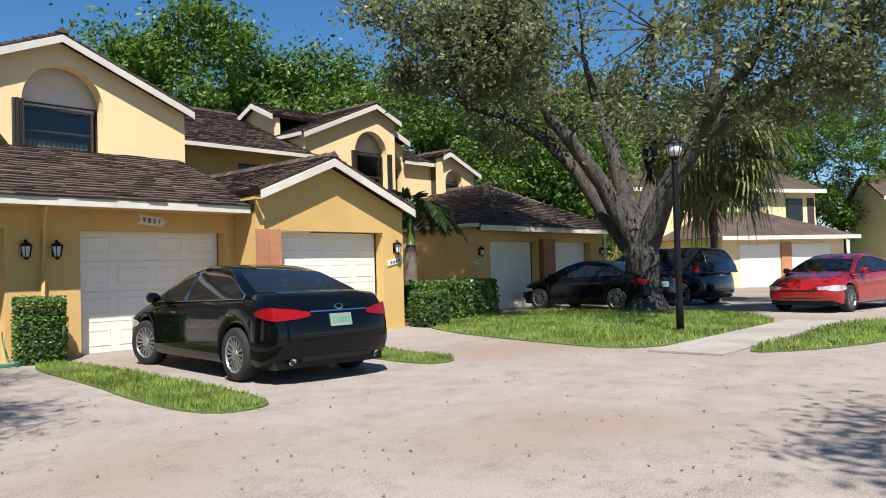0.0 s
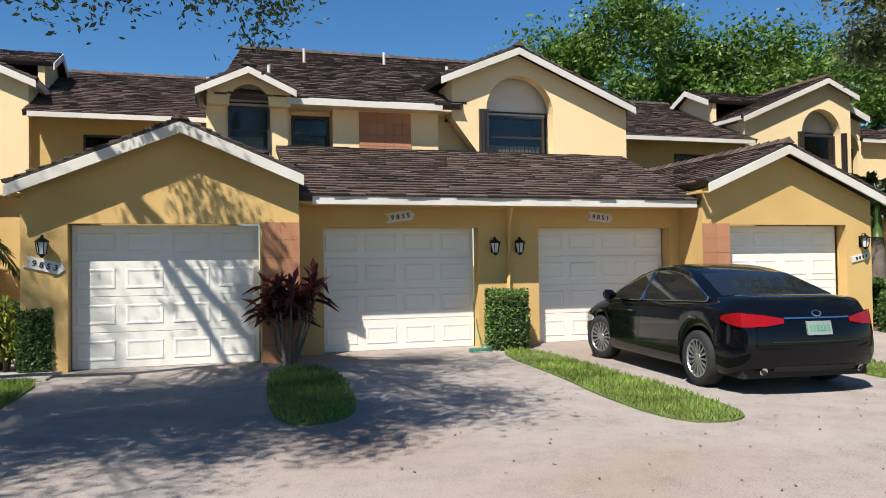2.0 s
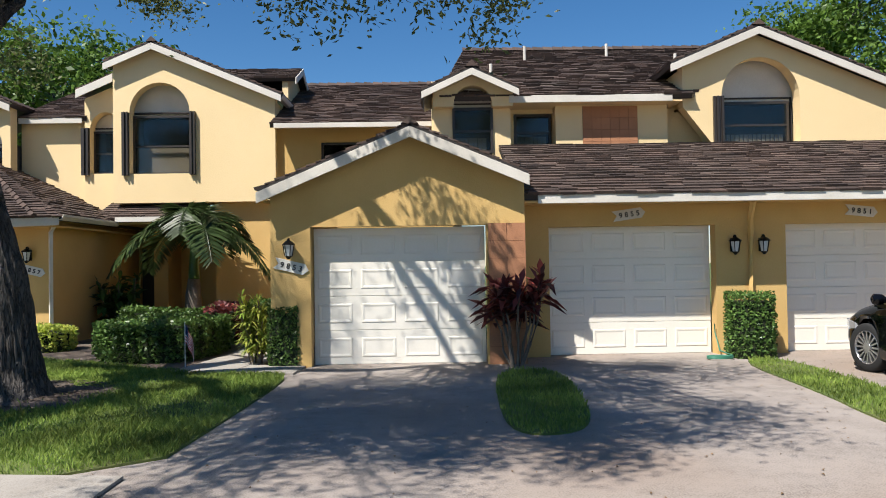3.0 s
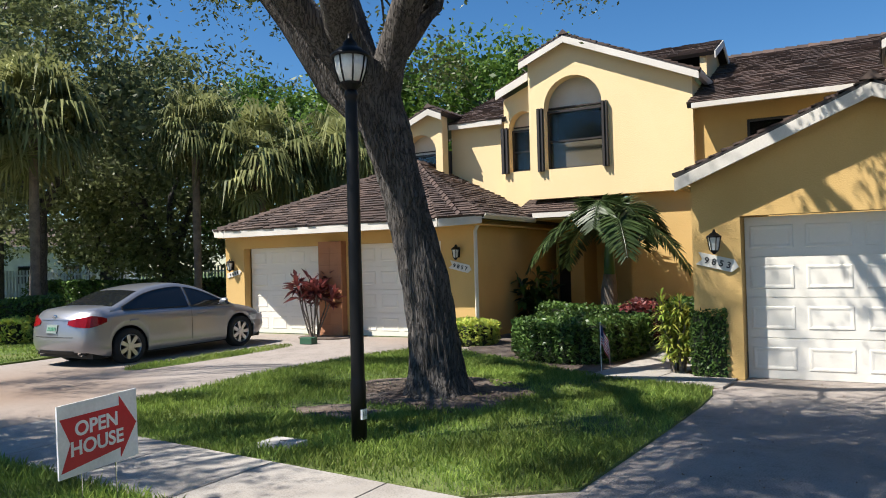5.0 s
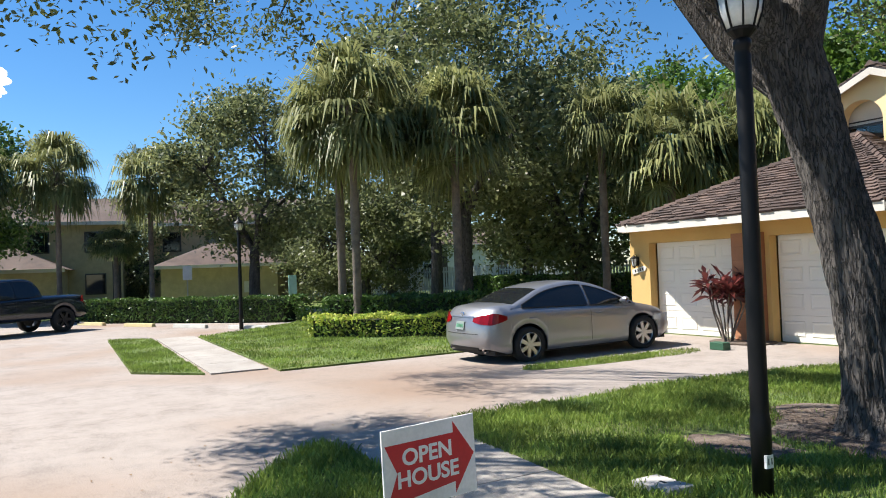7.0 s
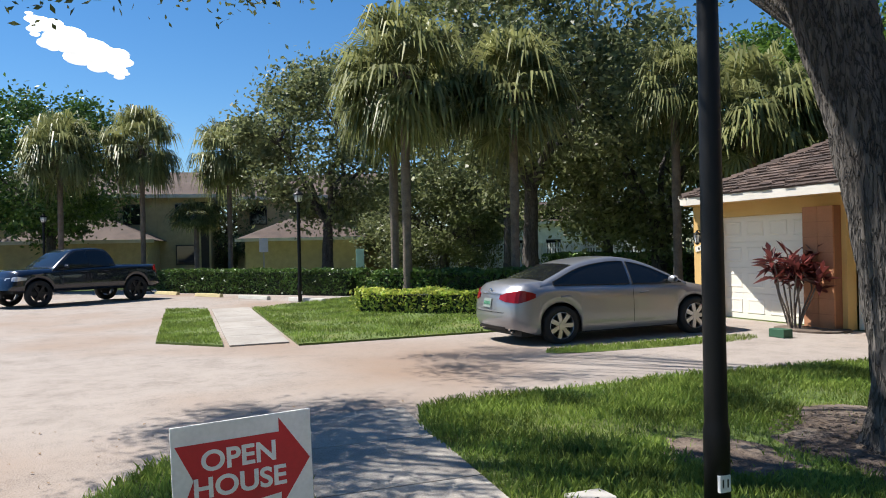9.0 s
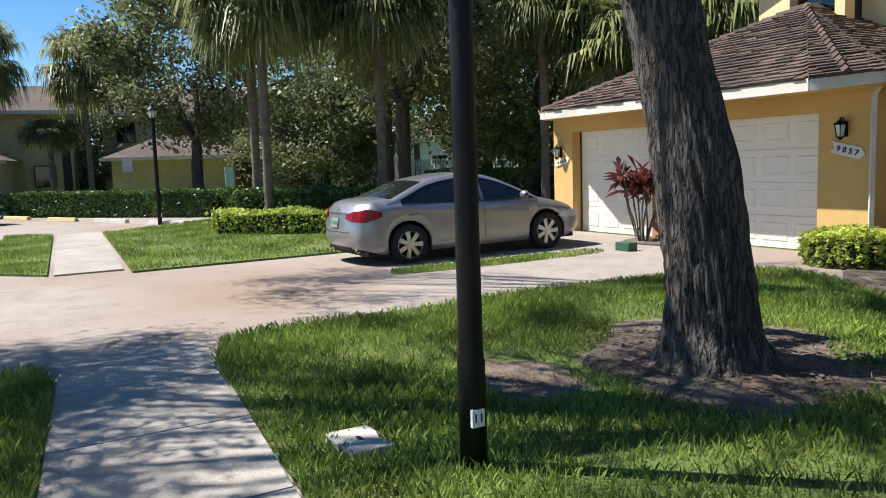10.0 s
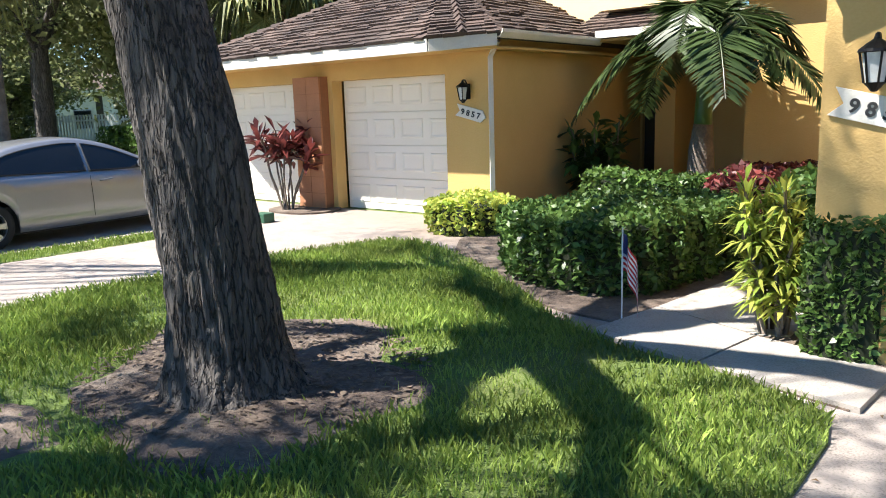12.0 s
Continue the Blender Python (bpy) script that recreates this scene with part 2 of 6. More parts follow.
# ---- mesh tools ----
class Geo:
    """Collects faces for one mesh."""

    def __init__(self):
        self.v, self.f = [], []

    def add(self, verts, faces):
        o = len(self.v)
        self.v.extend(verts)
        self.f.extend([tuple(i + o for i in q) for q in faces])
        return self

    def box(self, x0, x1, y0, y1, z0, z1):
        return self.hexa([(x0, y0, z0), (x1, y0, z0), (x1, y1, z0), (x0, y1, z0), (x0, y0, z1), (x1, y0, z1), (x1, y1, z1), (x0, y1, z1)])

    def hexa(self, p):
        return self.add(p, [(3, 2, 1, 0), (4, 5, 6, 7), (0, 1, 5, 4), (1, 2, 6, 5), (2, 3, 7, 6), (3, 0, 4, 7)])

    def extrude(self, pts, d):
        """A closed outline of 3D points pushed along d."""
        n, d = len(pts), Vector(d)
        a = [tuple(p) for p in pts]
        b = [tuple(Vector(p) + d) for p in pts]
        return self.add(a + b, [tuple(range(n))[::-1], tuple(range(n, 2 * n))] + [(i, (i + 1) % n, n + (i + 1) % n, n + i) for i in range(n)])

    def tube(self, path, radii, n=8, cap=True):
        """A tapered round tube along 3D points."""
        rings, up = [], Vector((0.13, 0.21, 1)).normalized()
        path = [Vector(p) for p in path]
        for i, p in enumerate(path):
            t = (path[min(i + 1, len(path) - 1)] - path[max(i - 1, 0)]).normalized()
            a = t.cross(up if abs(t.dot(up)) < 0.95 else Vector((1, 0, 0))).normalized()
            b = t.cross(a)
            r = radii[i] if hasattr(radii, "__len__") else radii
            rings.append([tuple(p + (a * math.cos(k * math.tau / n) + b * math.sin(k * math.tau / n)) * r) for k in range(n)])
        faces = [(i * n + k, i * n + (k + 1) % n, (i + 1) * n + (k + 1) % n, (i + 1) * n + k) for i in range(len(path) - 1) for k in range(n)]
        if cap:
            faces += [tuple(range(n)), tuple(range((len(path) - 1) * n, len(path) * n))[::-1]]
        return self.add([q for r in rings for q in r], faces)

    def lathe(self, x, y, prof, n=20):
        """A turned shape about a vertical axis: rows of radius, z."""
        return self.tube2([(x, y, z) for r, z in prof], [r for r, z in prof], n)

    def tube2(self, path, radii, n):
        vs = [(p[0] + r * math.cos(k * math.tau / n), p[1] + r * math.sin(k * math.tau / n), p[2]) for p, r in zip(path, radii) for k in range(n)]
        fs = [(i * n + k, i * n + (k + 1) % n, (i + 1) * n + (k + 1) % n, (i + 1) * n + k) for i in range(len(path) - 1) for k in range(n)]
        fs += [tuple(range(n))[::-1], tuple(range((len(path) - 1) * n, len(path) * n))]
        return self.add(vs, fs)

    def weld(self):
        """Joins equal corners and drops the faces that two touching pieces share."""
        ids, vs, remap = {}, [], []
        for q in self.v:
            k = (round(q[0], 4), round(q[1], 4), round(q[2], 4))
            if k not in ids:
                ids[k] = len(vs)
                vs.append(q)
            remap.append(ids[k])
        count = {}
        fs = []
        for f in self.f:
            f = tuple(dict.fromkeys(remap[i] for i in f))
            if len(f) > 2:
                fs.append(f)
                key = tuple(sorted(f))
                count[key] = count.get(key, 0) + 1
        self.v, self.f = vs, [f for f in fs if count[tuple(sorted(f))] == 1]
        return self

    def mesh(self, name):
        me = bpy.data.meshes.new(name)
        me.from_pydata(self.v, [], self.f)
        me.update()
        return me


def origin(ob):
    p = Vector((0, 0, 0))
    while ob:
        p += ob.location
        ob = ob.parent
    return p


def thing(name, loc, label, category, group="", kind=""):
    ob = new(name)
    ob.location = loc
    return tagged(ob, label, category, group, kind)


def part(name, geo, mat, parent=None, label="", smooth=False, local=False, kind="", category="", bevel=0.0):
    """One mesh object under a thing or a part. Unless local, geo is in world places."""
    if parent is not None and not local:
        o = origin(parent)
        geo.v = [(x - o.x, y - o.y, z - o.z) for x, y, z in geo.v]
    if name == "wall":
        geo.weld()
    me = geo.mesh(name)
    me.materials.append(mat)
    if smooth:
        me.shade_smooth()
    ob = new(name, me)
    ob.parent = parent
    if bevel:
        md = ob.modifiers.new("bevel", "BEVEL")
        md.width, md.segments, md.limit_method = bevel, 2, "ANGLE"
    return tagged(ob, label, category, "", kind)


def numpy_mesh(name, verts, k, mat, parent=None, kind="", label="", category="", smooth=False):
    """A mesh of many loose polygons of k corners each, from an array (n, k, 3)."""
    n = len(verts)
    me = bpy.data.meshes.new(name)
    me.vertices.add(n * k)
    me.vertices.foreach_set("co", np.ascontiguousarray(verts, dtype=np.float32).ravel())
    me.loops.add(n * k)
    me.loops.foreach_set("vertex_index", np.arange(n * k, dtype=np.int32))
    me.polygons.add(n)
    me.polygons.foreach_set("loop_start", np.arange(0, n * k, k, dtype=np.int32))
    me.polygons.foreach_set("loop_total", np.full(n, k, dtype=np.int32))
    me.update(calc_edges=True)
    me.materials.append(mat)
    ob = new(name, me)
    ob.parent = parent
    return tagged(ob, label, category, "", kind)


# ---- ground ----
def slab(name, outline, z0, z1, mat, label, kind="structure", category=""):
    g = Geo().extrude([(x, y, z0) for x, y in outline], (0, 0, z1 - z0))
    return part(name, g, mat, None, label, kind=kind, category=category)


def smooth_outline(pts, steps=4):
    """Rounds the corners of a closed outline."""
    for _ in range(steps):
        out = []
        for i, p in enumerate(pts):
            q = pts[(i + 1) % len(pts)]
            out += [(p[0] * 0.75 + q[0] * 0.25, p[1] * 0.75 + q[1] * 0.25), (p[0] * 0.25 + q[0] * 0.75, p[1] * 0.25 + q[1] * 0.75)]
        pts = out
    return pts


def fall(x, y):
    """The height of the paving, which falls gently towards the car park."""
    f = lambda t: max(0.0, min(1.0, t)) ** 2 * (3 - 2 * max(0.0, min(1.0, t)))
    return -0.07 * f((-x - 9.5) / 6.5) * f((16.2 - y) / 5)


slab("ground", [(-400, -400), (400, -400), (400, 400), (-400, 400)], -0.8, -0.27, FARGROUND, "flat far grassy ground", category="ground")
g = Geo()
NX, NY = 118, 31
g.v = [(-42 + i, -14 + j * (30.6 / 30), fall(-42 + i, -14 + j * (30.6 / 30))) for j in range(NY) for i in range(NX)]
g.f = [(j * NX + i, j * NX + i + 1, (j + 1) * NX + i + 1, (j + 1) * NX + i) for j in range(NY - 1) for i in range(NX - 1)]
part("road", g, ROAD, None, "worn pale grey asphalt road and driveways", kind="structure", category="road")
slab("yard", [(-15.6, 15.5), (60, 15.5), (60, 42), (-15.6, 42)], -0.5, -0.006, TURF, "shaded yard under and behind the houses", category="ground")
slab("yard", [(-60, 15.0), (-15.6, 15.0), (-15.6, 42), (-60, 42)], -0.5, -0.07, TURF, "grass beyond the car park", category="ground")
LAWN = [(-2.68, 6.75), (-2.55, 9), (-2.45, 11.3), (-2.6, 12.0), (-4.38, 12.33), (-5.7, 13.45), (-7.0, 14.35), (-8.2, 14.7), (-8.75, 13.6), (-8.95, 11), (-8.85, 8.2), (-8.65, 7.28), (-5.2, 7.02)]
LAWN_NEAR = [(-8.62, 6.15), (-5.9, 5.92), (-3.6, 5.65), (-3.4, 4.6), (-5.5, 3.6), (-7.4, 4.9), (-8.3, 5.6)]
STRIP35 = [(0.42, 12.0), (1.36, 12.0), (1.22, 9.6), (1.05, 8.3), (0.7, 7.85), (0.25, 7.95), (0.22, 9.2)]
STRIP51 = [(4.15, 12.7), (4.95, 12.75), (4.82, 10.3), (4.75, 8.2), (4.6, 6.9), (4.2, 6.6), (3.7, 6.85), (3.75, 8.4), (3.95, 9.6)]
STRIP1 = [(8.1, 11.6), (8.95, 11.6), (8.7, 9.5), (8.4, 7.8), (7.9, 7.45), (7.5, 7.7), (7.75, 9.4)]
STRIP_L = [(-12.05, 14.6), (-11.2, 14.6), (-11.3, 12.4), (-11.4, 10.9), (-11.75, 10.6), (-12.05, 11.1), (-11.95, 12.5)]
LAWN_R = [(10.4, 5.8), (10.75, 8.0), (11.6, 10.9), (12.8, 12.8), (17.2, 13.7), (19.0, 13.4), (19.3, 9.0), (18.6, 7.3), (17.0, 6.1), (14.2, 5.95)]
LAWN_R2 = [(10.4, 4.6), (13.0, 4.7), (17.0, 4.9), (18.2, 4.2), (17.0, 3.2), (13.0, 3.2)]
LAWN_FAR = [(-15.0, 7.62), (-15.1, 11.7), (-15.4, 14.5), (-15.8, 22), (-40, 26), (-40, 15.5), (-29, 13.0), (-26.5, 10.6), (-24.6, 8.2)]
ISLE = [(-25.6, 5.85), (-25.3, 7.0), (-15.55, 6.4), (-16.8, 5.32)]
lawns = {}
SOFT = {"lawn_far": 0, "isle": 0, "lawn": 1, "lawn_near": 1}
for key, pts, z in (("lawn", LAWN, 0.05), ("lawn_near", LAWN_NEAR, 0.05), ("strip_a", STRIP35, 0.05), ("strip_b", STRIP51, 0.05), ("strip_c", STRIP1, 0.05),
                    ("strip_d", STRIP_L, 0.02), ("lawn_r", LAWN_R, 0.05), ("lawn_s", LAWN_R2, 0.05), ("lawn_far", LAWN_FAR, 0.0), ("isle", ISLE, 0.0)):
    outline = smooth_outline(pts, SOFT.get(key, 2))
    lawns[key] = outline
    slab("lawn", outline, -0.3, z - 0.03, TURF, "short green lawn with bare patches", category="lawn")


# ---- roofs ----
tile_mesh = {}


def roof_plane(house, poly, base_mat, piece_from=None, w=0.30, e=0.165, name="roof"):
    """A tiled roof face. poly: 3D corners, the first two along the eave. Returns the deck."""
    p = [Vector(q) for q in poly]
    u = (p[1] - p[0]).normalized()
    nrm = (p[1] - p[0]).cross(p[-1] - p[0]).normalized()
    if nrm.z < 0:
        nrm = -nrm
    v = nrm.cross(u)
    if v.z < 0:
        v = -v
    flat = [((q - p[0]).dot(u), (q - p[0]).dot(v)) for q in p]
    deck = part(name, Geo().extrude([q - nrm * 0.03 for q in p], -nrm * 0.09), base_mat, house, "dark brown tiled roof" if name == "roof" else "")
    vmax = max(q[1] for q in flat)
    tiles, singles = Geo(), []
    row = 0
    vv = 0.0
    rng = random.Random(int(abs(p[0].x * 37 + p[0].y * 91) * 10))
    while vv < vmax:
        c = min(vv + e * 0.5, vmax - 0.01)
        cuts = []
        for i in range(len(flat)):
            (a, b), (a2, b2) = flat[i], flat[(i + 1) % len(flat)]
            if (b - c) * (b2 - c) < 0:
                cuts.append(a + (c - b) / (b2 - b) * (a2 - a))
        if len(cuts) >= 2:
            lo, hi = min(cuts), max(cuts)
            x = lo - rng.random() * w
            while x < hi:
                ww = w * rng.uniform(0.72, 1.2)
                a, b = max(x + 0.004, lo), min(x + ww - 0.004, hi)
                if b - a > 0.04:
                    lift, j = rng.uniform(0.032, 0.058), rng.uniform(-0.014, 0.014)
                    v0, v1 = vv - 0.02 + j, min(vv + e + 0.06, vmax)
                    q = []
                    for uu, vq, h in ((a, v0, 0), (b, v0, 0), (b, v1, 0), (a, v1, 0), (a, v0, lift), (b, v0, lift), (b, v1, 0.008), (a, v1, 0.008)):
                        q.append(tuple(p[0] + u * uu + v * vq + nrm * (h - 0.028)))
                    if piece_from and piece_from[0] < q[0][0] < piece_from[1] and len(singles) < 300:
                        singles.append(q)
                    else:
                        tiles.add(q, [(4, 5, 6, 7), (0, 1, 5, 4), (1, 2, 6, 5), (3, 0, 4, 7)])
                x += ww
        vv += e
        row += 1
    if tiles.v:
        part("roof_tiling", tiles, TILE, deck, kind="stuff")
    for q in singles:
        g = Geo().add(q, [(4, 5, 6, 7), (0, 1, 5, 4), (1, 2, 6, 5), (3, 0, 4, 7), (2, 3, 7, 6)])
        part("roof_tile", g, TILE_PIECE, deck)
    return deck


def cap_row(house, a, b, step=0.26):
    """Ridge or hip caps in a row from a to b."""
    a, b = Vector(a), Vector(b)
    d = (b - a).normalized()
    side = d.cross(Vector((0, 0, 1))).normalized()
    up = side.cross(d)
    if up.z < 0:
        up = -up
    g = Geo()
    n = max(1, int((b - a).length / step))
    for i in range(n):
        s, t = a + (b - a) * (i / n), a + (b - a) * ((i + 1.25) / n)
        h = 0.02
        pts0 = [s - side * 0.13 - up * 0.045, s + up * (0.055 + h), s + side * 0.13 - up * 0.045]
        pts1 = [t - side * 0.11 - up * 0.05, t + up * 0.04, t + side * 0.11 - up * 0.05]
        g.add([tuple(q) for q in pts0 + pts1], [(0, 1, 4, 3), (1, 2, 5, 4), (0, 2, 1), (3, 4, 5)])
    part("ridge_capping", g, TILE, house, kind="stuff")


def fascia(house, a, b, h=0.17, t=0.03, drop=0.0, out=(0, -1, 0)):
    """A trim board whose top edge runs from a to b."""
    a, b = Vector(a), Vector(b)
    o = Vector(out) * t
    dz = Vector((0, 0, h))
    g = Geo().hexa([tuple(q) for q in (a - dz + o, b - dz + o, b - dz, a - dz, a + o, b + o, b, a)])
    part("fascia", g, TRIM, house, "cream white fascia board", bevel=0.004)


def gable_roof(house, xl, zl, xa, za, xr, zr, y0, y1, pieces=None, h=0.19):
    """A roof whose ridge runs back from y0 to y1, with a fascia along its front."""
    roof_plane(house, [(xl, y1, zl), (xl, y0, zl), (xa, y0, za), (xa, y1, za)], FRAME_DARK, pieces)
    roof_plane(house, [(xr, y0, zr), (xr, y1, zr), (xa, y1, za), (xa, y0, za)], FRAME_DARK)
    cap_row(house, (xa, y0 - 0.02, za + 0.01), (xa, y1, za + 0.01))
    f = 0.075
    fascia(house, (xl, y0, zl - f), (xa, y0, za - f), h)
    fascia(house, (xa, y0, za - f), (xr, y0, zr - f), h)


# ---- walls ----
def strip_wall(g, xs, low, top, y0, y1):
    """A wall from y0 to y1 whose foot and top run along x."""
    for a, b in zip(xs, xs[1:]):
        la, lb, ta, tb = low(a), low(b), top(a), top(b)
        if max(ta - la, tb - lb) < 1e-4:
            continue
        g.hexa([(a, y0, la), (b, y0, lb), (b, y1, lb), (a, y1, la), (a, y0, ta), (b, y0, tb), (b, y1, tb), (a, y1, ta)])


def line(pts):
    """A function through (x, z) points."""
    def f(x):
        for (a, za), (b, zb) in zip(pts, pts[1:]):
            if a - 1e-6 <= x <= b + 1e-6:
                return za + (zb - za) * (x - a) / max(b - a, 1e-9)
        return pts[0][1] if x < pts[0][0] else pts[-1][1]
    return f


def wall_with_holes(g, x0, x1, y0, y1, foot, top, holes, extra=()):
    """A wall with rectangular or arched holes: (xa, xb, za, zb, rise). foot and top are functions of x."""
    xs = {x0, x1, *extra}
    for xa, xb, za, zb, rise in holes:
        xs |= {xa, xb}
        if rise:
            xs |= {xa + (xb - xa) * (0.5 - 0.5 * math.cos(math.pi * k / 16)) for k in range(17)}
    xs = sorted(x for x in xs if x0 - 1e-6 <= x <= x1 + 1e-6)
    for a, b in zip(xs, xs[1:]):
        m = (a + b) / 2
        cur = [foot(a), foot(b)]
        for xa, xb, za, zb, rise in sorted(holes, key=lambda q: q[2]):
            if xa < m < xb:
                strip_wall(g, [a, b], line([(a, cur[0]), (b, cur[1])]), lambda x: za, y0, y1)
                arc = [zb + rise * math.sqrt(max(0, 1 - (2 * (x - xa) / (xb - xa) - 1) ** 2)) for x in (a, b)]
                cur = arc
        strip_wall(g, [a, b], line([(a, cur[0]), (b, cur[1])]), top, y0, y1)


def garage_door(house, x0, x1, y, h=2.13, cols=4, face=-1):
    """A sectional garage door with raised panels, facing -y."""
    door = part("garage_door", Geo().box(x0 + 0.01, x1 - 0.01, y + 0.02, y + 0.06, 0.0, h), DOORPAINT, house, "cream white sectional garage door")
    n, sh = 4, h / 4
    for k in range(n):
        z0 = k * sh + 0.004
        sec = part("door_section", Geo().box(x0 + 0.012, x1 - 0.012, y, y + 0.018, z0, z0 + sh - 0.008), DOORPAINT, door, bevel=0.003)
        cw = (x1 - x0) / cols
        for c in range(cols):
            a, b = x0 + c * cw + 0.07, x0 + (c + 1) * cw - 0.07
            za, zb = z0 + 0.11, z0 + sh - 0.12
            g = Geo()
            for i, (ins, d) in enumerate(((0.0, 0.0), (0.012, -0.009), (0.03, -0.009), (0.055, -0.003))):
                g.v += [(a + ins, y + d, za + ins), (b - ins, y + d, za + ins), (b - ins, y + d, zb - ins), (a + ins, y + d, zb - ins)]
                if i:
                    o = 4 * (i - 1)
                    g.f += [(o + k2, o + (k2 + 1) % 4, o + 4 + (k2 + 1) % 4, o + 4 + k2) for k2 in range(4)]
            g.f.append((12, 13, 14, 15))
            o = origin(sec)
            g.v = [(q[0] - o.x, q[1] - o.y, q[2] - o.z) for q in g.v]
            me = g.mesh("panel")
            me.materials.append(DOORPAINT)
            ob = new("panel", me)
            ob.parent = sec
    return door


def pilaster(house, x0, x1, y, y1, top, cols=2, rows=8):
    """A pier faced with terracotta blocks."""
    core = part("block_pier", Geo().box(x0 + 0.004, x1 - 0.004, y + 0.006, y1, 0, top), TERRA_JOINT, house, "terracotta coloured block facing")
    cw, rh = (x1 - x0) / cols, top / rows
    for r in range(rows):
        for c in range(cols):
            part("block", Geo().box(x0 + c * cw + 0.003, x0 + (c + 1) * cw - 0.003, y - 0.004, y + 0.03, r * rh + 0.003, (r + 1) * rh - 0.003), TERRA, core)


def window(house, x0, x1, z0, z1, y, label="dark framed sash window with blinds", depth=0.5, mid=True, blind=0.45, shutter=0, front=None):
    """A framed sash window in a recess, backed by a box painted dark as an unlit room."""
    t = 0.05
    g = Geo().box(x0, x0 + t, y, y + 0.07, z0, z1).box(x1 - t, x1, y, y + 0.07, z0, z1)
    g.box(x0 + t, x1 - t, y + 0.002, y + 0.068, z0, z0 + t).box(x0 + t, x1 - t, y + 0.002, y + 0.068, z1 - t, z1)
    win = part("window", g, FRAME_DARK, house, label)
    zm = z0 + (z1 - z0) * 0.48
    if mid:
        part("sash_rail", Geo().box(x0 + t, x1 - t, y + 0.01, y + 0.05, zm - 0.02, zm + 0.02), FRAME_DARK, win)
    pane = part("pane", Geo().box(x0 + t, x1 - t, y + 0.03, y + 0.036, z0 + t, z1 - t), PANE, win)
    pane.visible_shadow = False
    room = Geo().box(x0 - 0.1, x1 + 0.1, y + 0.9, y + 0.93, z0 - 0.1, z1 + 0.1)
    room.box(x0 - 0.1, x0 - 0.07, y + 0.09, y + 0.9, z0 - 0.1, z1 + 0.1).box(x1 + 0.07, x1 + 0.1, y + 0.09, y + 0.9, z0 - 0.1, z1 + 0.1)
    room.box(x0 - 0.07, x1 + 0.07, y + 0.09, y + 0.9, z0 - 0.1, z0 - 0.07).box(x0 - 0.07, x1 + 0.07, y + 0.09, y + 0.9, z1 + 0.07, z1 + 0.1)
    part("dark_room_box", room, ROOM, win)
    if blind:
        bg_ = Geo()
        zb = z0 + (z1 - z0) * blind
        n = int((x1 - x0 - 0.1) / 0.09)
        for k in range(n):
            a = x0 + 0.05 + k * 0.09
            bg_.hexa([(a, y + 0.12, z0), (a + 0.085, y + 0.15, z0), (a + 0.085, y + 0.155, z0), (a, y + 0.125, z0), (a, y + 0.12, zb), (a + 0.085, y + 0.15, zb), (a + 0.085, y + 0.155, zb), (a, y + 0.125, zb)])
        part("blind", bg_, BLIND, win, "tan vertical blind")
    if shutter:
        f = y if front is None else front
        for sx in ((x0 - 0.17, x0 - 0.005), (x1 + 0.005, x1 + 0.15)) if shutter == 2 else ((x0 - 0.2, x0 - 0.005),):
            for k in range(4):
                w4 = (sx[1] - sx[0]) / 4
                part("shutter", Geo().box(sx[0] + k * w4 + 0.003, sx[0] + (k + 1) * w4 - 0.003, f - (0.11 if k % 2 else 0.075), f - 0.004, z0 - 0.04, z1 + 0.04), FRAME_DARK, win, "folded dark storm shutter")
    return win


def gutter(house, a, b, r=0.06):
    a, b = Vector(a), Vector(b)
    d = (b - a).normalized()
    s = d.cross(Vector((0, 0, 1))).normalized()
    prof = [(-0.06, 0.0), (-0.06, -0.11), (0.03, -0.11), (0.075, -0.04), (0.075, 0.0), (0.06, 0.0), (0.06, -0.03), (0.02, -0.09), (-0.045, -0.09), (-0.045, 0.0)]
    part("gutter", Geo().extrude([a + s * q[0] + Vector((0, 0, q[1])) for q in prof], b - a), TRIM, house, "cream rain gutter")


def downspout(house, pts, mat=None):
    g = Geo()
    g.tube(pts, 0.045, 4)
    part("downspout", g, mat or STUCCO_LOW, house, "painted downspout")


# ---- middle townhouses ----
mid = thing("townhouse", (4.7, 16, 0), "yellow stucco two-storey townhouse with brown tile roofs and four garages", "house", "row of townhouses")


def gable_garage(house, mx, brick_side):
    """A gable fronted garage; mx maps its x."""
    def X(a, b):
        return tuple(sorted((mx(a), mx(b))))
    wx0, wx1 = X(-2.92, 0.98)
    dx0, dx1 = X(-2.31, 0.39)
    xa = mx(-0.76)
    foot = lambda x: 0.0
    zt = lambda x: 3.52 - abs(x - xa) * 0.42
    g = Geo()
    wall_with_holes(g, wx0, wx1, 12.76, 13.0, foot, zt, [(dx0, dx1, 0.0, 2.14, 0)], extra=(xa,))
    g.box(wx0, wx0 + 0.2, 13.0, 19.6, 0, zt(wx0)).box(wx1 - 0.2, wx1, 13.0, 15.9, 0, zt(wx1))
    part("wall", g, STUCCO_LOW, house, "ochre stucco garage wall")
    garage_door(house, dx0, dx1, 13.04)
    b0, b1 = X(0.41, 0.985)
    pilaster(house, b0, b1, 12.735, 12.757, 2.16, 2, 8)
    xl, xr = X(-3.07, 1.03)
    gable_roof(house, xl, 3.70 - abs(xl - xa) * 0.42, xa, 3.70, xr, 3.70 - abs(xr - xa) * 0.42, 12.5, 17.6, None, 0.165)
    # plain upper boards under the eaves
    soff = Geo()
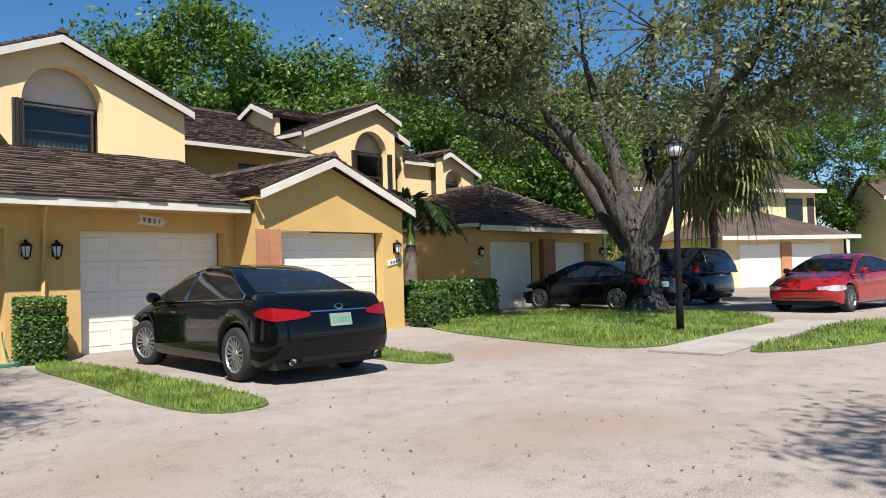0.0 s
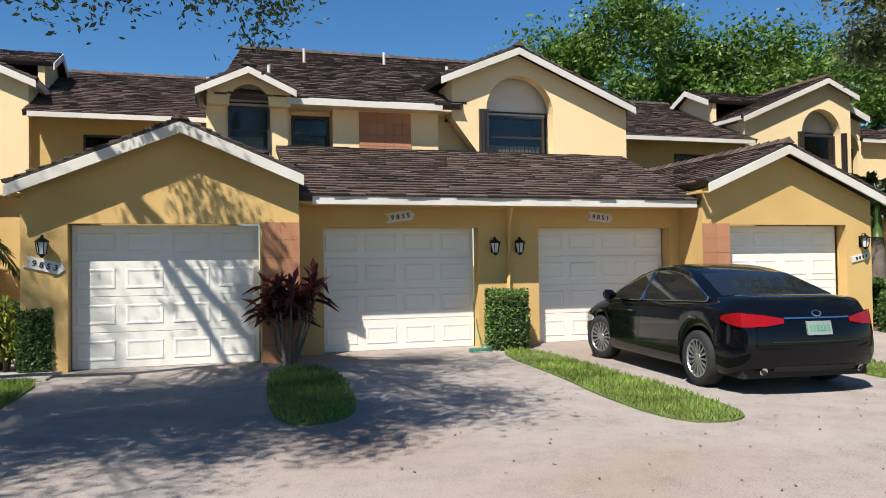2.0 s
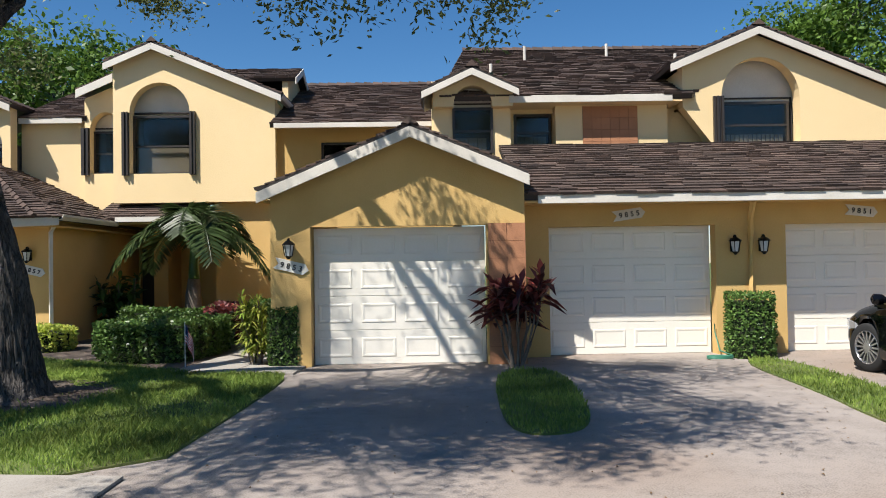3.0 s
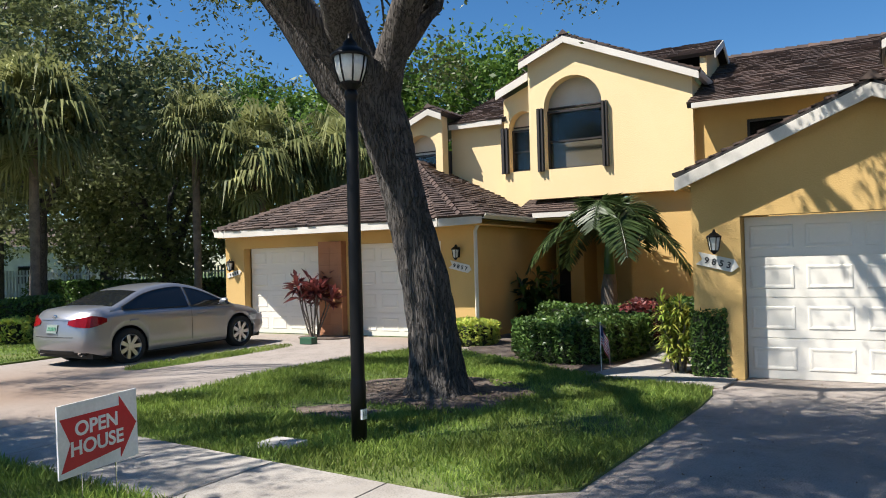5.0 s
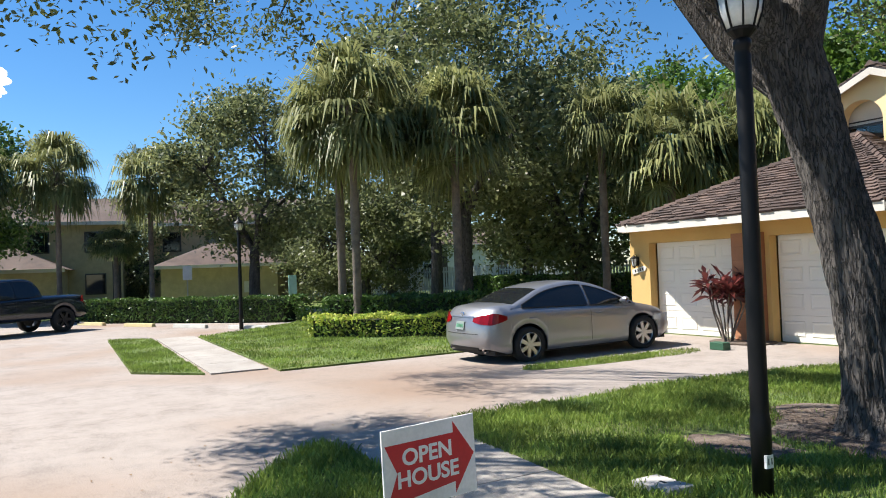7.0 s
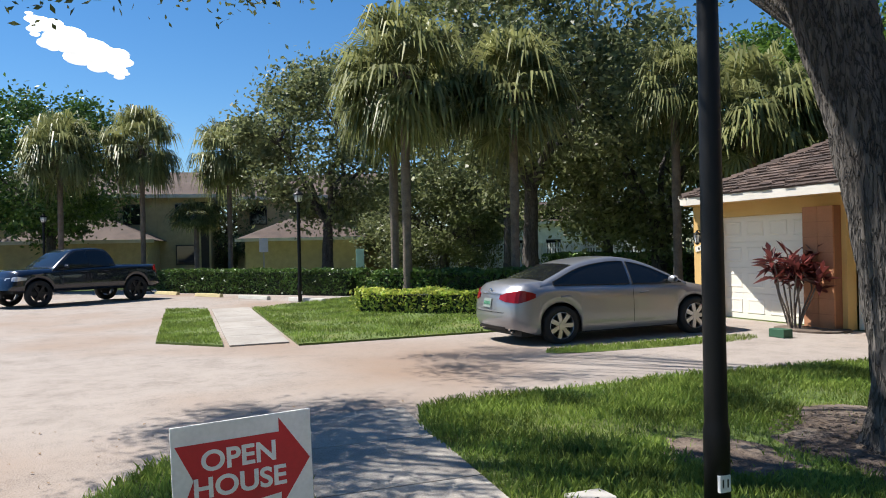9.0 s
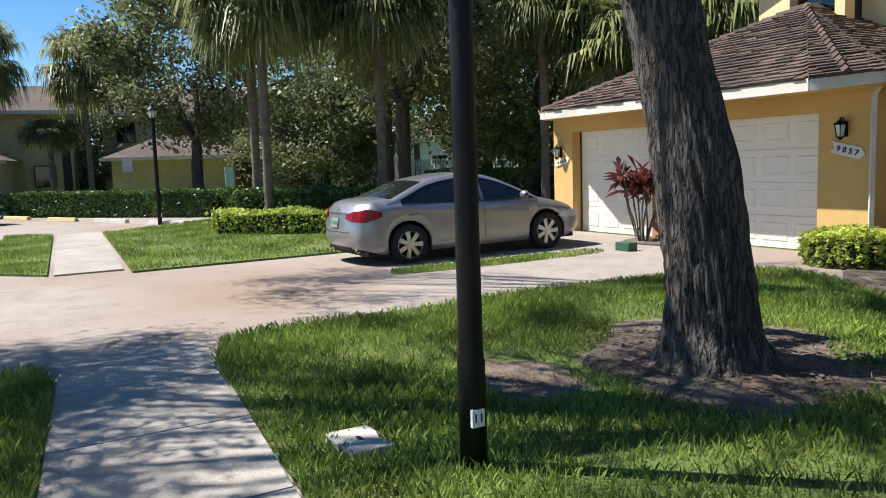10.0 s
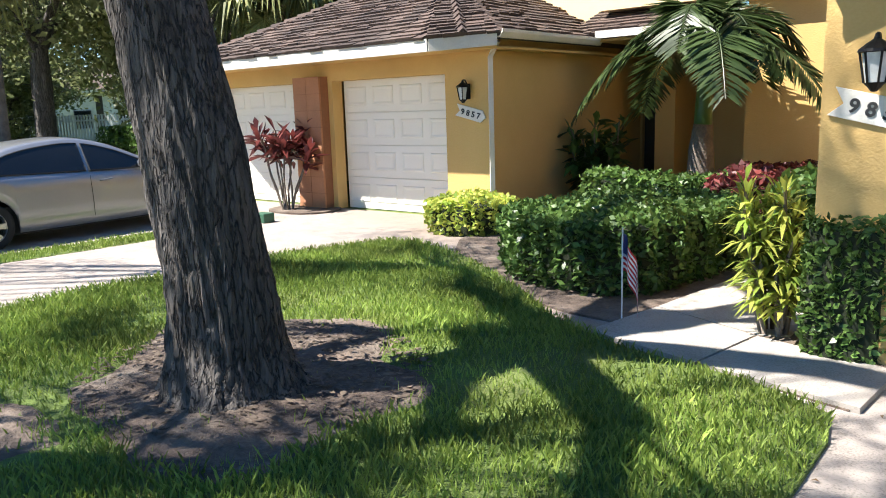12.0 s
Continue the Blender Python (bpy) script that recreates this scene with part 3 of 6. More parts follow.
    soff.box(wx0 - 0.12, wx0 - 0.004, 12.52, 17.5, zt(wx0) - 0.08, zt(wx0) - 0.05)
    part("soffit", soff, STUCCO_LOW, house)


gable_garage(mid, lambda x: x, 1)
gable_garage(mid, lambda x: 9.3 - x, -1)

# recessed pair of garages under one long eave
g = Geo()
wall_with_holes(g, 0.98, 8.32, 13.5, 13.74, lambda x: 0.0, lambda x: 2.66, [(1.46, 4.2, 0, 2.12, 0), (5.36, 8.1, 0, 2.12, 0)])
part("wall", g, STUCCO_LOW, mid, "ochre stucco wall between garage doors")
garage_door(mid, 1.46, 4.2, 13.76)
garage_door(mid, 5.36, 8.1, 13.76)
roof_plane(mid, [(0.9, 12.8, 2.62), (8.5, 12.8, 2.62), (8.5, 16.0, 3.88), (0.9, 16.0, 3.88)], FRAME_DARK, (1.2, 5.2))
fascia(mid, (1.2, 12.84, 2.60), (8.25, 12.84, 2.60), 0.145)
part("soffit", Geo().box(1.0, 8.3, 12.85, 13.5, 2.47, 2.5), STUCCO_LOW, mid)
downspout(mid, [(4.62, 12.98, 2.46), (4.7, 13.3, 2.2), (4.76, 13.44, 1.95), (4.76, 13.45, 1.1), (4.76, 13.45, 0.05)])

# upper storey: wide gable with an arched window
UPF = lambda x: 3.6
g = Geo()
xa, za = 6.0, 6.0
topB = lambda x: za - abs(x - xa) * 0.415
wall_with_holes(g, 4.55, 8.68, 16.0, 16.3, lambda x: 4.57 if x < 5.3 else 3.6, topB, [(5.32, 6.88, 3.8, 4.76, 0.78)], extra=(xa, 5.3, 5.3001))
g.box(4.55, 5.3, 16.3, 16.75, 4.57, 4.62)
g.box(8.45, 8.68, 16.3, 24, 3.6, 4.85).box(4.55, 4.7, 16.3, 20, 4.57, 5.35)
part("wall", g, STUCCO_UP, mid, "pale yellow stucco gable wall with an arch")
part("arch_infill", Geo().box(5.2, 7.0, 16.42, 16.46, 4.72, 5.65), TRIM, mid, "pale blank arch panel")
window(mid, 5.34, 6.8, 3.8, 4.72, 16.3, "dark bronze sash window under an arch", blind=0.3, shutter=1, front=16.0)
gable_roof(mid, 4.25, 6.16 - 1.75 * 0.415, xa, 6.16, 8.8, 6.16 - 2.8 * 0.415, 15.78, 21.0, None, 0.15)
# wall of the middle part with tile panel and a window
g = Geo()
wall_with_holes(g, 1.1, 5.3, 16.55, 16.75, lambda x: 3.6, lambda x: 5.0, [(1.26, 2.06, 3.84, 4.58, 0)])
part("wall", g, STUCCO_UP, mid, "pale yellow stucco upper wall")
g = Geo()
wall_with_holes(g, 2.06, 4.3, 16.2, 16.545, lambda x: 3.6, lambda x: 4.72, [])
part("wall", g, STUCCO_UP, mid)
panel = part("tile_panel", Geo().box(2.6, 3.7, 16.19, 16.198, 3.7, 4.64), TERRA_JOINT, mid, "panel of terracotta square tiles")
for r in range(4):
    for c in range(6):
        part("tile", Geo().box(2.6 + c * 0.1833 + 0.003, 2.6 + (c + 1) * 0.1833 - 0.003, 16.178, 16.189, 3.7 + r * 0.235 + 0.003, 3.7 + (r + 1) * 0.235 - 0.003), TERRA, panel)
window(mid, 1.28, 2.04, 3.84, 4.58, 16.62, "small dark framed window with red blinds", blind=0.4)
roof_plane(mid, [(-0.3, 15.85, 4.82), (4.7, 15.85, 4.82), (8.6, 21.0, 7.12), (0.45, 21.0, 7.12)], FRAME_DARK)
roof_plane(mid, [(8.6, 26.0, 4.9), (0.45, 26.0, 4.9), (0.45, 21.0, 7.12), (8.6, 21.0, 7.12)], FRAME_DARK)
roof_plane(mid, [(4.7, 15.86, 4.83), (8.6, 20.95, 4.9), (8.6, 21.0, 7.12), (8.59, 20.99, 7.12)], FRAME_DARK)
cap_row(mid, (0.45, 21, 7.14), (8.6, 21, 7.14))
fascia(mid, (1.1, 15.87, 4.8), (4.3, 15.87, 4.8), 0.14)
part("soffit", Geo().box(1.1, 4.5, 15.87, 16.54, 4.66, 4.69), STUCCO_UP, mid)
# small arched bay
g = Geo()
wall_with_holes(g, -0.38, 1.18, 15.85, 16.1, lambda x: 4.60 if (x < 0.03 or x > 0.76) else 3.6, lambda x: 5.22 - abs(x - 0.38) * 0.46, [(0.02, 0.77, 3.6, 4.64, 0.37)], extra=(0.38,))
part("wall", g, STUCCO_UP, mid, "small pale yellow gabled bay")
part("wall", Geo().box(-0.38, 0.0, 16.1, 16.3, 3.5, 5.0).box(0.8, 1.15, 16.1, 16.3, 3.5, 5.0).box(-0.4, -0.2, 16.3, 21, 3.5, 5.2), STUCCO_UP, mid)
part("arch_infill", Geo().box(-0.05, 0.85, 16.16, 16.19, 4.6, 5.1), TRIM, mid, "pale blank arch panel")
window(mid, 0.0, 0.8, 3.72, 4.62, 16.06, "narrow dark window with red blinds", blind=0.35)
gable_roof(mid, -0.6, 5.36 - 0.97 * 0.46, 0.37, 5.36, 1.27, 5.36 - 0.9 * 0.46, 15.6, 17.4, None, 0.13)
for x, y, z in ((1.9, 19.6, 6.65), (4.0, 20.0, 6.8), (5.2, 18.4, 6.1), (0.9, 17.6, 5.7)):
    part("vent_pipe", Geo().tube([(x, y, z - 0.3), (x, y, z + 0.18)], 0.035, 8), TRIM, mid, "white roof vent pipe")


# ---- end townhouses ----
def end_unit(name, mx, label):
    """A recessed end house, set in x by mx."""
    h = thing(name, (mx(-7.0), 20, 0), label, "house", "row of townhouses")
    s = 1 if mx(1) > mx(0) else -1

    def box(g, x0, x1, *r):
        a, b = sorted((mx(x0), mx(x1)))
        return g.box(a, b, *r)
    xa = mx(-7.05)
    foot = lambda x: 3.12
    # front gable with an arched window
    x0, x1 = sorted((mx(-8.05), mx(-4.17)))
    g = Geo()
    a0, a1 = sorted((mx(-7.66), mx(-6.22)))
    wall_with_holes(g, x0, x1, 19.5, 19.8, foot, lambda x: 6.86 - abs(x - xa) * 0.42, [(a0, a1, 3.82, 5.3, 0.72)], extra=(xa,))
    box(g, -4.4, -4.17, 19.8, 26, 2.5, 5.55)
    box(g, -8.05, -4.4, 19.8, 20.4, 3.12, 3.2)
    part("wall", g, STUCCO_UP, h, "pale yellow stucco gable wall with an arch")
    part("arch_infill", box(Geo(), -7.8, -6.1, 19.92, 19.96, 5.28, 6.1), TRIM, h, "pale blank arch panel")
    window(h, a0, a1, 3.82, 5.26, 19.72, "large dark bronze sash window with tan blinds", blind=0.46, shutter=2, front=19.5)
    # narrower gable set back beside it
    g = Geo()
    b0, b1 = sorted((mx(-8.95), mx(-8.05)))
    c0, c1 = sorted((mx(-8.82), mx(-8.06)))
    wall_with_holes(g, b0, b1, 20.0, 20.3, lambda x: 2.9, lambda x: 6.55 - abs(x - xa) * 0.42, [(c0, c1, 3.9, 5.0, 0.42)])
    part("wall", g, STUCCO_UP, h)
    part("arch_infill", box(Geo(), -8.9, -8.0, 20.34, 20.37, 4.98, 5.5), TRIM, h)
    window(h, c0, c1, 3.9, 4.98, 20.2, "narrow dark sash window", blind=0, shutter=1, front=20.0)
    # long upper wall and a last small gable
    g = Geo()
    box(g, -10.6, -8.95, 20.2, 20.4, 2.9, 5.3)
    part("wall", g, STUCCO_UP, h)
    d0, d1 = sorted((mx(-12.4), mx(-10.55)))
    e0, e1 = sorted((mx(-11.7), mx(-10.75)))
    g = Geo()
    wall_with_holes(g, d0, d1, 19.6, 19.9, lambda x: 2.9, lambda x: 5.62 - abs(x - mx(-10.85)) * 0.42, [(e0, e1, 3.6, 4.6, 0.45)], extra=(mx(-10.85),))
    part("wall", g, STUCCO_UP, h)
    part("arch_infill", box(Geo(), -11.8, -10.7, 19.95, 19.98, 4.55, 5.1), TRIM, h)
    window(h, e0, e1, 3.6, 4.55, 19.85, "narrow dark sash window", blind=0)
    g0, g1 = sorted((mx(-12.6), mx(-10.45)))
    gable_roof(h, g0, 5.74 - abs(g0 - mx(-10.85)) * 0.42, mx(-10.85), 5.74, g1, 5.74 - abs(g1 - mx(-10.85)) * 0.42, 19.4, 22, None, 0.16)
    r = [(mx(-10.6), 19.95, 5.32), (mx(-8.9), 19.95, 5.32), (mx(-8.9), 23, 6.6), (mx(-10.6), 23, 6.6)]
    roof_plane(h, r if s > 0 else [r[1], r[0], r[3], r[2]], FRAME_DARK)
    ff = sorted((mx(-10.55), mx(-9.0)))
    fascia(h, (ff[0], 19.98, 5.3), (ff[1], 19.98, 5.3), 0.15)
    # main gable roof, with the lower step to one side
    l0, l1 = sorted((mx(-8.2), mx(-3.98)))
    zz = lambda x: 7.0 - abs(x - xa) * 0.42
    gable_roof(h, l0, zz(l0), xa, 7.0, l1, zz(l1), 19.3, 26, None, 0.16)
    m0, m1 = sorted((mx(-9.05), mx(-8.1)))
    q = [(mx(-9.05), 26, 5.95), (mx(-9.05), 19.75, 5.95), (mx(-8.15), 19.75, 6.35), (mx(-8.15), 26, 6.35)]
    roof_plane(h, q if s > 0 else [q[1], q[0], q[3], q[2]], FRAME_DARK)
    fascia(h, (mx(-9.05), 19.75, 5.92), (mx(-8.15), 19.75, 6.31), 0.2)
    gutter(h, (mx(-4.02), 19.4, zz(mx(-4.0)) - 0.04), (mx(-4.02), 24, zz(mx(-4.0)) - 0.04))
    # cross gable at the back
    rr = [(mx(-7.0), 20.8, 6.45), (mx(-3.9), 20.8, 6.45), (mx(-3.9), 22, 6.98), (mx(-7.0), 22, 6.98)]
    roof_plane(h, rr if s > 0 else [rr[1], rr[0], rr[3], rr[2]], FRAME_DARK)
    rr = [(mx(-3.9), 23.2, 6.45), (mx(-7.0), 23.2, 6.45), (mx(-7.0), 22, 6.98), (mx(-3.9), 22, 6.98)]
    roof_plane(h, rr if s > 0 else [rr[1], rr[0], rr[3], rr[2]], FRAME_DARK)
    part("wall", Geo().extrude([(mx(-4.1), 20.9, 5.4), (mx(-4.1), 23.1, 5.4), (mx(-4.1), 23.1, 6.4), (mx(-4.1), 22, 6.88), (mx(-4.1), 20.9, 6.4)], (-0.15 * s, 0, 0)), STUCCO_UP, h)
    fascia(h, (mx(-3.9), 20.8, 6.42), (mx(-3.9), 22, 6.95), 0.17, 0.03, out=(s, 0, 0))
    fascia(h, (mx(-3.9), 22, 6.95), (mx(-3.9), 23.2, 6.42), 0.17, 0.03, out=(s, 0, 0))
    # roof and wall between this house and the middle one
    n0, n1 = sorted((mx(-4.2), mx(0.3)))
    roof_plane(h, [(n0, 19.0, 4.92), (n1, 19.0, 4.92), (n1, 23.5, 6.85), (n0, 23.5, 6.85)], FRAME_DARK)
    cap_row(h, (n0, 23.5, 6.86), (n1, 23.5, 6.86))
    gutter(h, (n1 - 0.1, 19.02, 4.9), (n0 + 0.1, 19.02, 4.9))
    g = Geo()
    w0, w1 = sorted((mx(-3.1), mx(-1.9)))
    wall_with_holes(g, n0, n1, 19.7, 19.9, lambda x: 2.2, lambda x: 5.1, [(w0, w1, 3.4, 4.55, 0)])
    part("wall", g, STUCCO_LOW, h)
    window(h, w0, w1, 3.4, 4.55, 19.75, "dark window under an eave", blind=0)
    # entrance: low walls, eave and door
    g = Geo()
    d0, d1 = sorted((mx(-8.05), mx(-7.1)))
    wall_with_holes(g, *sorted((mx(-8.3), mx(-2.9))), 21.2, 21.4, lambda x: 0, lambda x: 3.15, [(d0, d1, 0.0, 2.05, 0)])
    box(g, -7.35, -7.0, 20.2, 21.2, 0, 2.6)
    box(g, -5.7, -2.95, 19.74, 19.92, 0, 3.12)
    box(g, -5.7, -5.5, 19.92, 21.2, 0, 2.6)
    part("wall", g, STUCCO_LOW, h, "ochre stucco entrance wall")
    # the entry recess's shade is put into this panel's dark colour
    part("front_door", Geo().box(d0, d1, 21.3, 21.34, 0, 2.05), ROOM, h, "front door panel coloured near black for the shaded entry")
    part("soffit", box(Geo(), -8.09, -5.9, 18.92, 21.2, 2.58, 2.62), STUCCO_LOW, h)
    k = [(mx(-8.3), 18.9, 2.72), (mx(-5.9), 18.9, 2.72), (mx(-5.9), 20.0, 3.18), (mx(-8.3), 20.0, 3.18)]
    roof_plane(h, k if s > 0 else [k[1], k[0], k[3], k[2]], FRAME_DARK)
    ga, gb = sorted((mx(-7.75), mx(-5.85)))
    gutter(h, (gb, 18.88, 2.74), (ga, 18.88, 2.74))
    return h


def garage_pair(house, dx, dy, mirror=False):
    """A hip roofed block with two garage doors."""
    def P(x, y, z):
        return (x + dx, y + dy, z)
    # walls
    g = Geo()
    wall_with_holes(g, -15.25 + dx, -8.1 + dx, 16.5 + dy, 16.72 + dy, lambda x: 0, lambda x: 2.6, [(-14.62 + dx, -12.2 + dx, 0, 2.12, 0), (-11.34 + dx, -8.92 + dx, 0, 2.12, 0)])
    g.box(-8.32 + dx, -8.1 + dx, 16.72 + dy, 21.2 + dy, 0, 2.62).box(-15.25 + dx, -15.03 + dx, 16.72 + dy, 22 + dy, 0, 2.62)
    g.box(-15.03 + dx, -8.32 + dx, 21.6 + dy, 21.8 + dy, 0, 2.62)
    part("wall", g, STUCCO_LOW, house, "ochre stucco garage wall")
    garage_door(house, -14.62 + dx, -12.2 + dx, 16.75 + dy)
    garage_door(house, -11.34 + dx, -8.92 + dx, 16.75 + dy)
    pilaster(house, -12.1 + dx, -11.44 + dx, 16.3 + dy, 16.497 + dy, 2.2, 2, 8)
    A, B, C, D = P(-14.44, 15.62, 2.56), P(-8.5, 15.62, 2.56), P(-7.75, 16.25, 2.62), P(-15.4, 16.25, 2.62)
    top, back = P(-11.2, 19.4, 4.3), P(-11.2, 23.0, 4.3)
    roof_plane(house, [A, B, top], FRAME_DARK)
    roof_plane(house, [B, C, top], FRAME_DARK)
    roof_plane(house, [D, A, top], FRAME_DARK)
    roof_plane(house, [C, P(-7.75, 23.0, 2.62), back, top], FRAME_DARK)
    roof_plane(house, [P(-15.4, 23.0, 2.62), D, top, back], FRAME_DARK)
    cap_row(house, tuple((B[i] + C[i]) / 2 for i in range(3)), top)
    cap_row(house, tuple((A[i] + D[i]) / 2 for i in range(3)), top)
    cap_row(house, top, back)
    fascia(house, P(-14.44, 15.66, 2.54), P(-8.5, 15.66, 2.54), 0.17)
    fascia(house, P(-8.5, 15.66, 2.54), P(-7.8, 16.25, 2.6), 0.17, out=(0.6, -0.7, 0))
    fascia(house, P(-15.35, 16.25, 2.6), P(-14.44, 15.66, 2.54), 0.17, out=(-0.6, -0.7, 0))
    part("soffit", Geo().extrude([P(-14.44, 15.68, 2.4), P(-8.5, 15.68, 2.4), P(-7.85, 16.27, 2.4), P(-7.85, 22, 2.4), P(-15.3, 22, 2.4), P(-15.3, 16.27, 2.4)], (0, 0, 0.03)), STUCCO_LOW, house)
    gutter(house, P(-7.78, 16.25, 2.64), P(-7.78, 19.0, 2.64))
    gutter(house, P(-15.37, 21, 2.64), P(-15.37, 16.25, 2.64))
    downspout(house, [P(-7.9, 16.4, 2.5), P(-8.04, 16.42, 2.3), P(-8.04, 16.42, 0.05)], TRIM)


left = end_unit("townhouse", lambda x: x, "yellow stucco end townhouse with a hip roofed double garage")
garage_pair(left, 0, 0)
right = end_unit("townhouse", lambda x: 10.5 - x, "yellow stucco end townhouse beyond a hip roofed double garage")
garage_pair(right, 32.75, -1.5)


# ---- paths, beds and kerbs ----
def slab_row(x0, x1, n, ya0, ya1, yb0, yb1, z=0.0):
    """Concrete slabs of a pavement, with open joints."""
    base = part("pavement", Geo().extrude([(x0, ya0 + 0.02, z - 0.1), (x1, yb0 + 0.02, z - 0.1), (x1, yb1 - 0.02, z - 0.1), (x0, ya1 - 0.02, z - 0.1)], (0, 0, 0.105)), SOIL, None, "pale concrete footpath of square slabs", kind="structure", category="pavement")
    for k in range(n):
        a, b = k / n, (k + 1) / n
        f = lambda p, q, t: p + (q - p) * t
        e = 0.008
        g = Geo().extrude([(f(x0, x1, a) + e, f(ya0, yb0, a), z), (f(x0, x1, b) - e, f(ya0, yb0, b), z), (f(x0, x1, b) - e, f(ya1, yb1, b), z), (f(x0, x1, a) + e, f(ya1, yb1, a), z)], (0, 0, 0.03))
        part("slab", g, WALKWAY, base)


slab_row(-8.75, -2.75, 5, 6.2, 7.36, 5.62, 6.72)
slab_row(-25.2, -15.5, 6, 7.1, 8.2, 6.5, 7.55, -0.07)
slab_row(10.4, 17.2, 4, 4.65, 5.78, 4.95, 6.05)
entry_path = part("pavement", Geo().extrude([(-2.5, 11.95, -0.1), (-4.3, 12.42, -0.1), (-4.16, 13.3, -0.1), (-4.0, 14.7, -0.1), (-4.05, 20.2, -0.1), (-3.0, 20.2, -0.1), (-3.1, 13.0, -0.1), (-2.4, 12.7, -0.1)], (0, 0, 0.11)), SOIL, None, "concrete entrance path", kind="structure", category="pavement")
for pts in ([(-2.45, 11.95), (-3.40, 12.17), (-3.28, 12.93), (-2.4, 12.68)], [(-3.42, 12.175), (-4.3, 12.42), (-4.17, 13.28), (-3.3, 12.94)],
            [(-4.165, 13.3), (-4.0, 14.7), (-3.1, 14.7), (-3.1, 13.02), (-3.29, 12.96)], [(-4.0, 14.72), (-4.02, 16.4), (-3.05, 16.4), (-3.1, 14.72)], [(-4.02, 16.42), (-4.05, 20.2), (-3.0, 20.2), (-3.05, 16.42)]):
    part("slab", Geo().extrude([(x, y, 0.0) for x, y in pts], (0, 0, 0.035)), WALKWAY, entry_path)
slab("planting_bed", smooth_outline([(-4.3, 12.7), (-5.9, 13.2), (-7.4, 14.6), (-8.0, 16.3), (-8.0, 21.1), (-2.95, 21.1), (-2.95, 12.9), (-3.4, 12.95)], 1), -0.1, 0.018, SOIL, "bare planting bed with dry mulch", category="planting bed")
slab("planting_bed", smooth_outline([(-12.4, 15.6), (-11.1, 15.6), (-11.1, 16.6), (-12.4, 16.6)], 2), -0.1, 0.03, SOIL, "small bare planting bed by the garage pier", category="planting bed")
slab("planting_bed", smooth_outline([(12.4, 12.6), (13.2, 12.9), (17.4, 13.9), (18.9, 15.5), (18.9, 19), (12.4, 19)], 1), -0.1, 0.022, SOIL, "shaded planting bed", category="planting bed")


def mound(x, y, rx, ry, h, mat, label, seed):
    """A low ragged bed of bare soil."""
    rng = random.Random(seed)
    n, rings = 40, 7
    wob = [1 + 0.16 * math.sin(2 * k * math.tau / n + seed) + 0.10 * math.sin(5 * k * math.tau / n + seed * 2) + rng.uniform(-0.05, 0.05) for k in range(n)]
    g = Geo()
    g.v.append((x, y, 0.03 + h))
    for r in range(1, rings + 1):
        t = r / rings
        for k in range(n):
            a = k * math.tau / n
            g.v.append((x + rx * wob[k] * t * math.cos(a), y + ry * wob[k] * t * math.sin(a), 0.022 + h * (1 - t) ** 0.8 + (rng.uniform(-0.012, 0.012) if r < rings else -0.02)))
    g.f += [(0, 1 + k, 1 + (k + 1) % n) for k in range(n)]
    for r in range(rings - 1):
        o = 1 + r * n
        g.f += [(o + k, o + n + k, o + n + (k + 1) % n, o + (k + 1) % n) for k in range(n)]
    part("bare_soil", g, SOIL, None, label, True, kind="structure", category="soil")


mound(-5.62, 10.5, 1.32, 1.22, 0.07, SOIL, "bare soil ring round the oak trunk", 3)
mound(-6.05, 8.95, 0.64, 0.42, 0.02, SOIL, "bare soil patch in the lawn", 5)


# ---- dry litter on the bare soil ----
lr = np.random.RandomState(21)
n_ = 1500
rad_, ang_ = np.sqrt(lr.rand(n_)) * 0.95, lr.uniform(0, math.tau, n_)
lx_, ly_ = -5.62 + 1.22 * rad_ * np.cos(ang_), 10.5 + 1.12 * rad_ * np.sin(ang_)
lz_ = 0.03 + 0.07 * (1 - rad_) ** 0.8 + lr.uniform(0.004, 0.014, n_)
da_, dl_ = lr.uniform(0, math.tau, n_), lr.uniform(0.012, 0.045, n_)
dw_ = dl_ * lr.uniform(0.2, 0.5, n_)
ca_, sa_ = np.cos(da_), np.sin(da_)
lv = np.stack([np.stack([lx_ + ca_ * dl_ * p - sa_ * dw_ * q, ly_ + sa_ * dl_ * p + ca_ * dw_ * q, lz_ + lr.uniform(-0.004, 0.008, n_)], 1) for p, q in ((-1, -0.3), (0.2, -1), (1, 0.2), (-0.1, 1))], 1)
numpy_mesh("leaf_litter", lv, 4, LITTER, None, "stuff", "dry brown leaves and bark chips on soil", "leaf litter")


# ---- grass ----
def inside(pts, x, y):
    c = np.zeros(len(x), bool)
    for (x0, y0), (x1, y1) in zip(pts, pts[1:] + pts[:1]):
        if y0 != y1:
            c ^= ((y0 > y) != (y1 > y)) & (x < (x1 - x0) * (y - y0) / (y1 - y0) + x0)
    return c


rs = np.random.RandomState(7)


def grass(pts, density, h, w, z=0.018, bare=(), seed=1, label="dense green grass blades"):
    """Bent blades over an outline, thinner where the soil is bare."""
    xs, ys = [p[0] for p in pts], [p[1] for p in pts]
    n = int((max(xs) - min(xs)) * (max(ys) - min(ys)) * density)
    x, y = rs.uniform(min(xs), max(xs), n), rs.uniform(min(ys), max(ys), n)
    k = inside(pts, x, y)
    pat = np.sin(x * 2.1 + 1.3 * np.sin(y * 1.7 + seed)) + np.sin(y * 2.6 + 1.1 * np.sin(x * 2.3))
    k &= rs.rand(n) < np.clip(1.0 + 0.35 * pat, 0.3, 1.0)
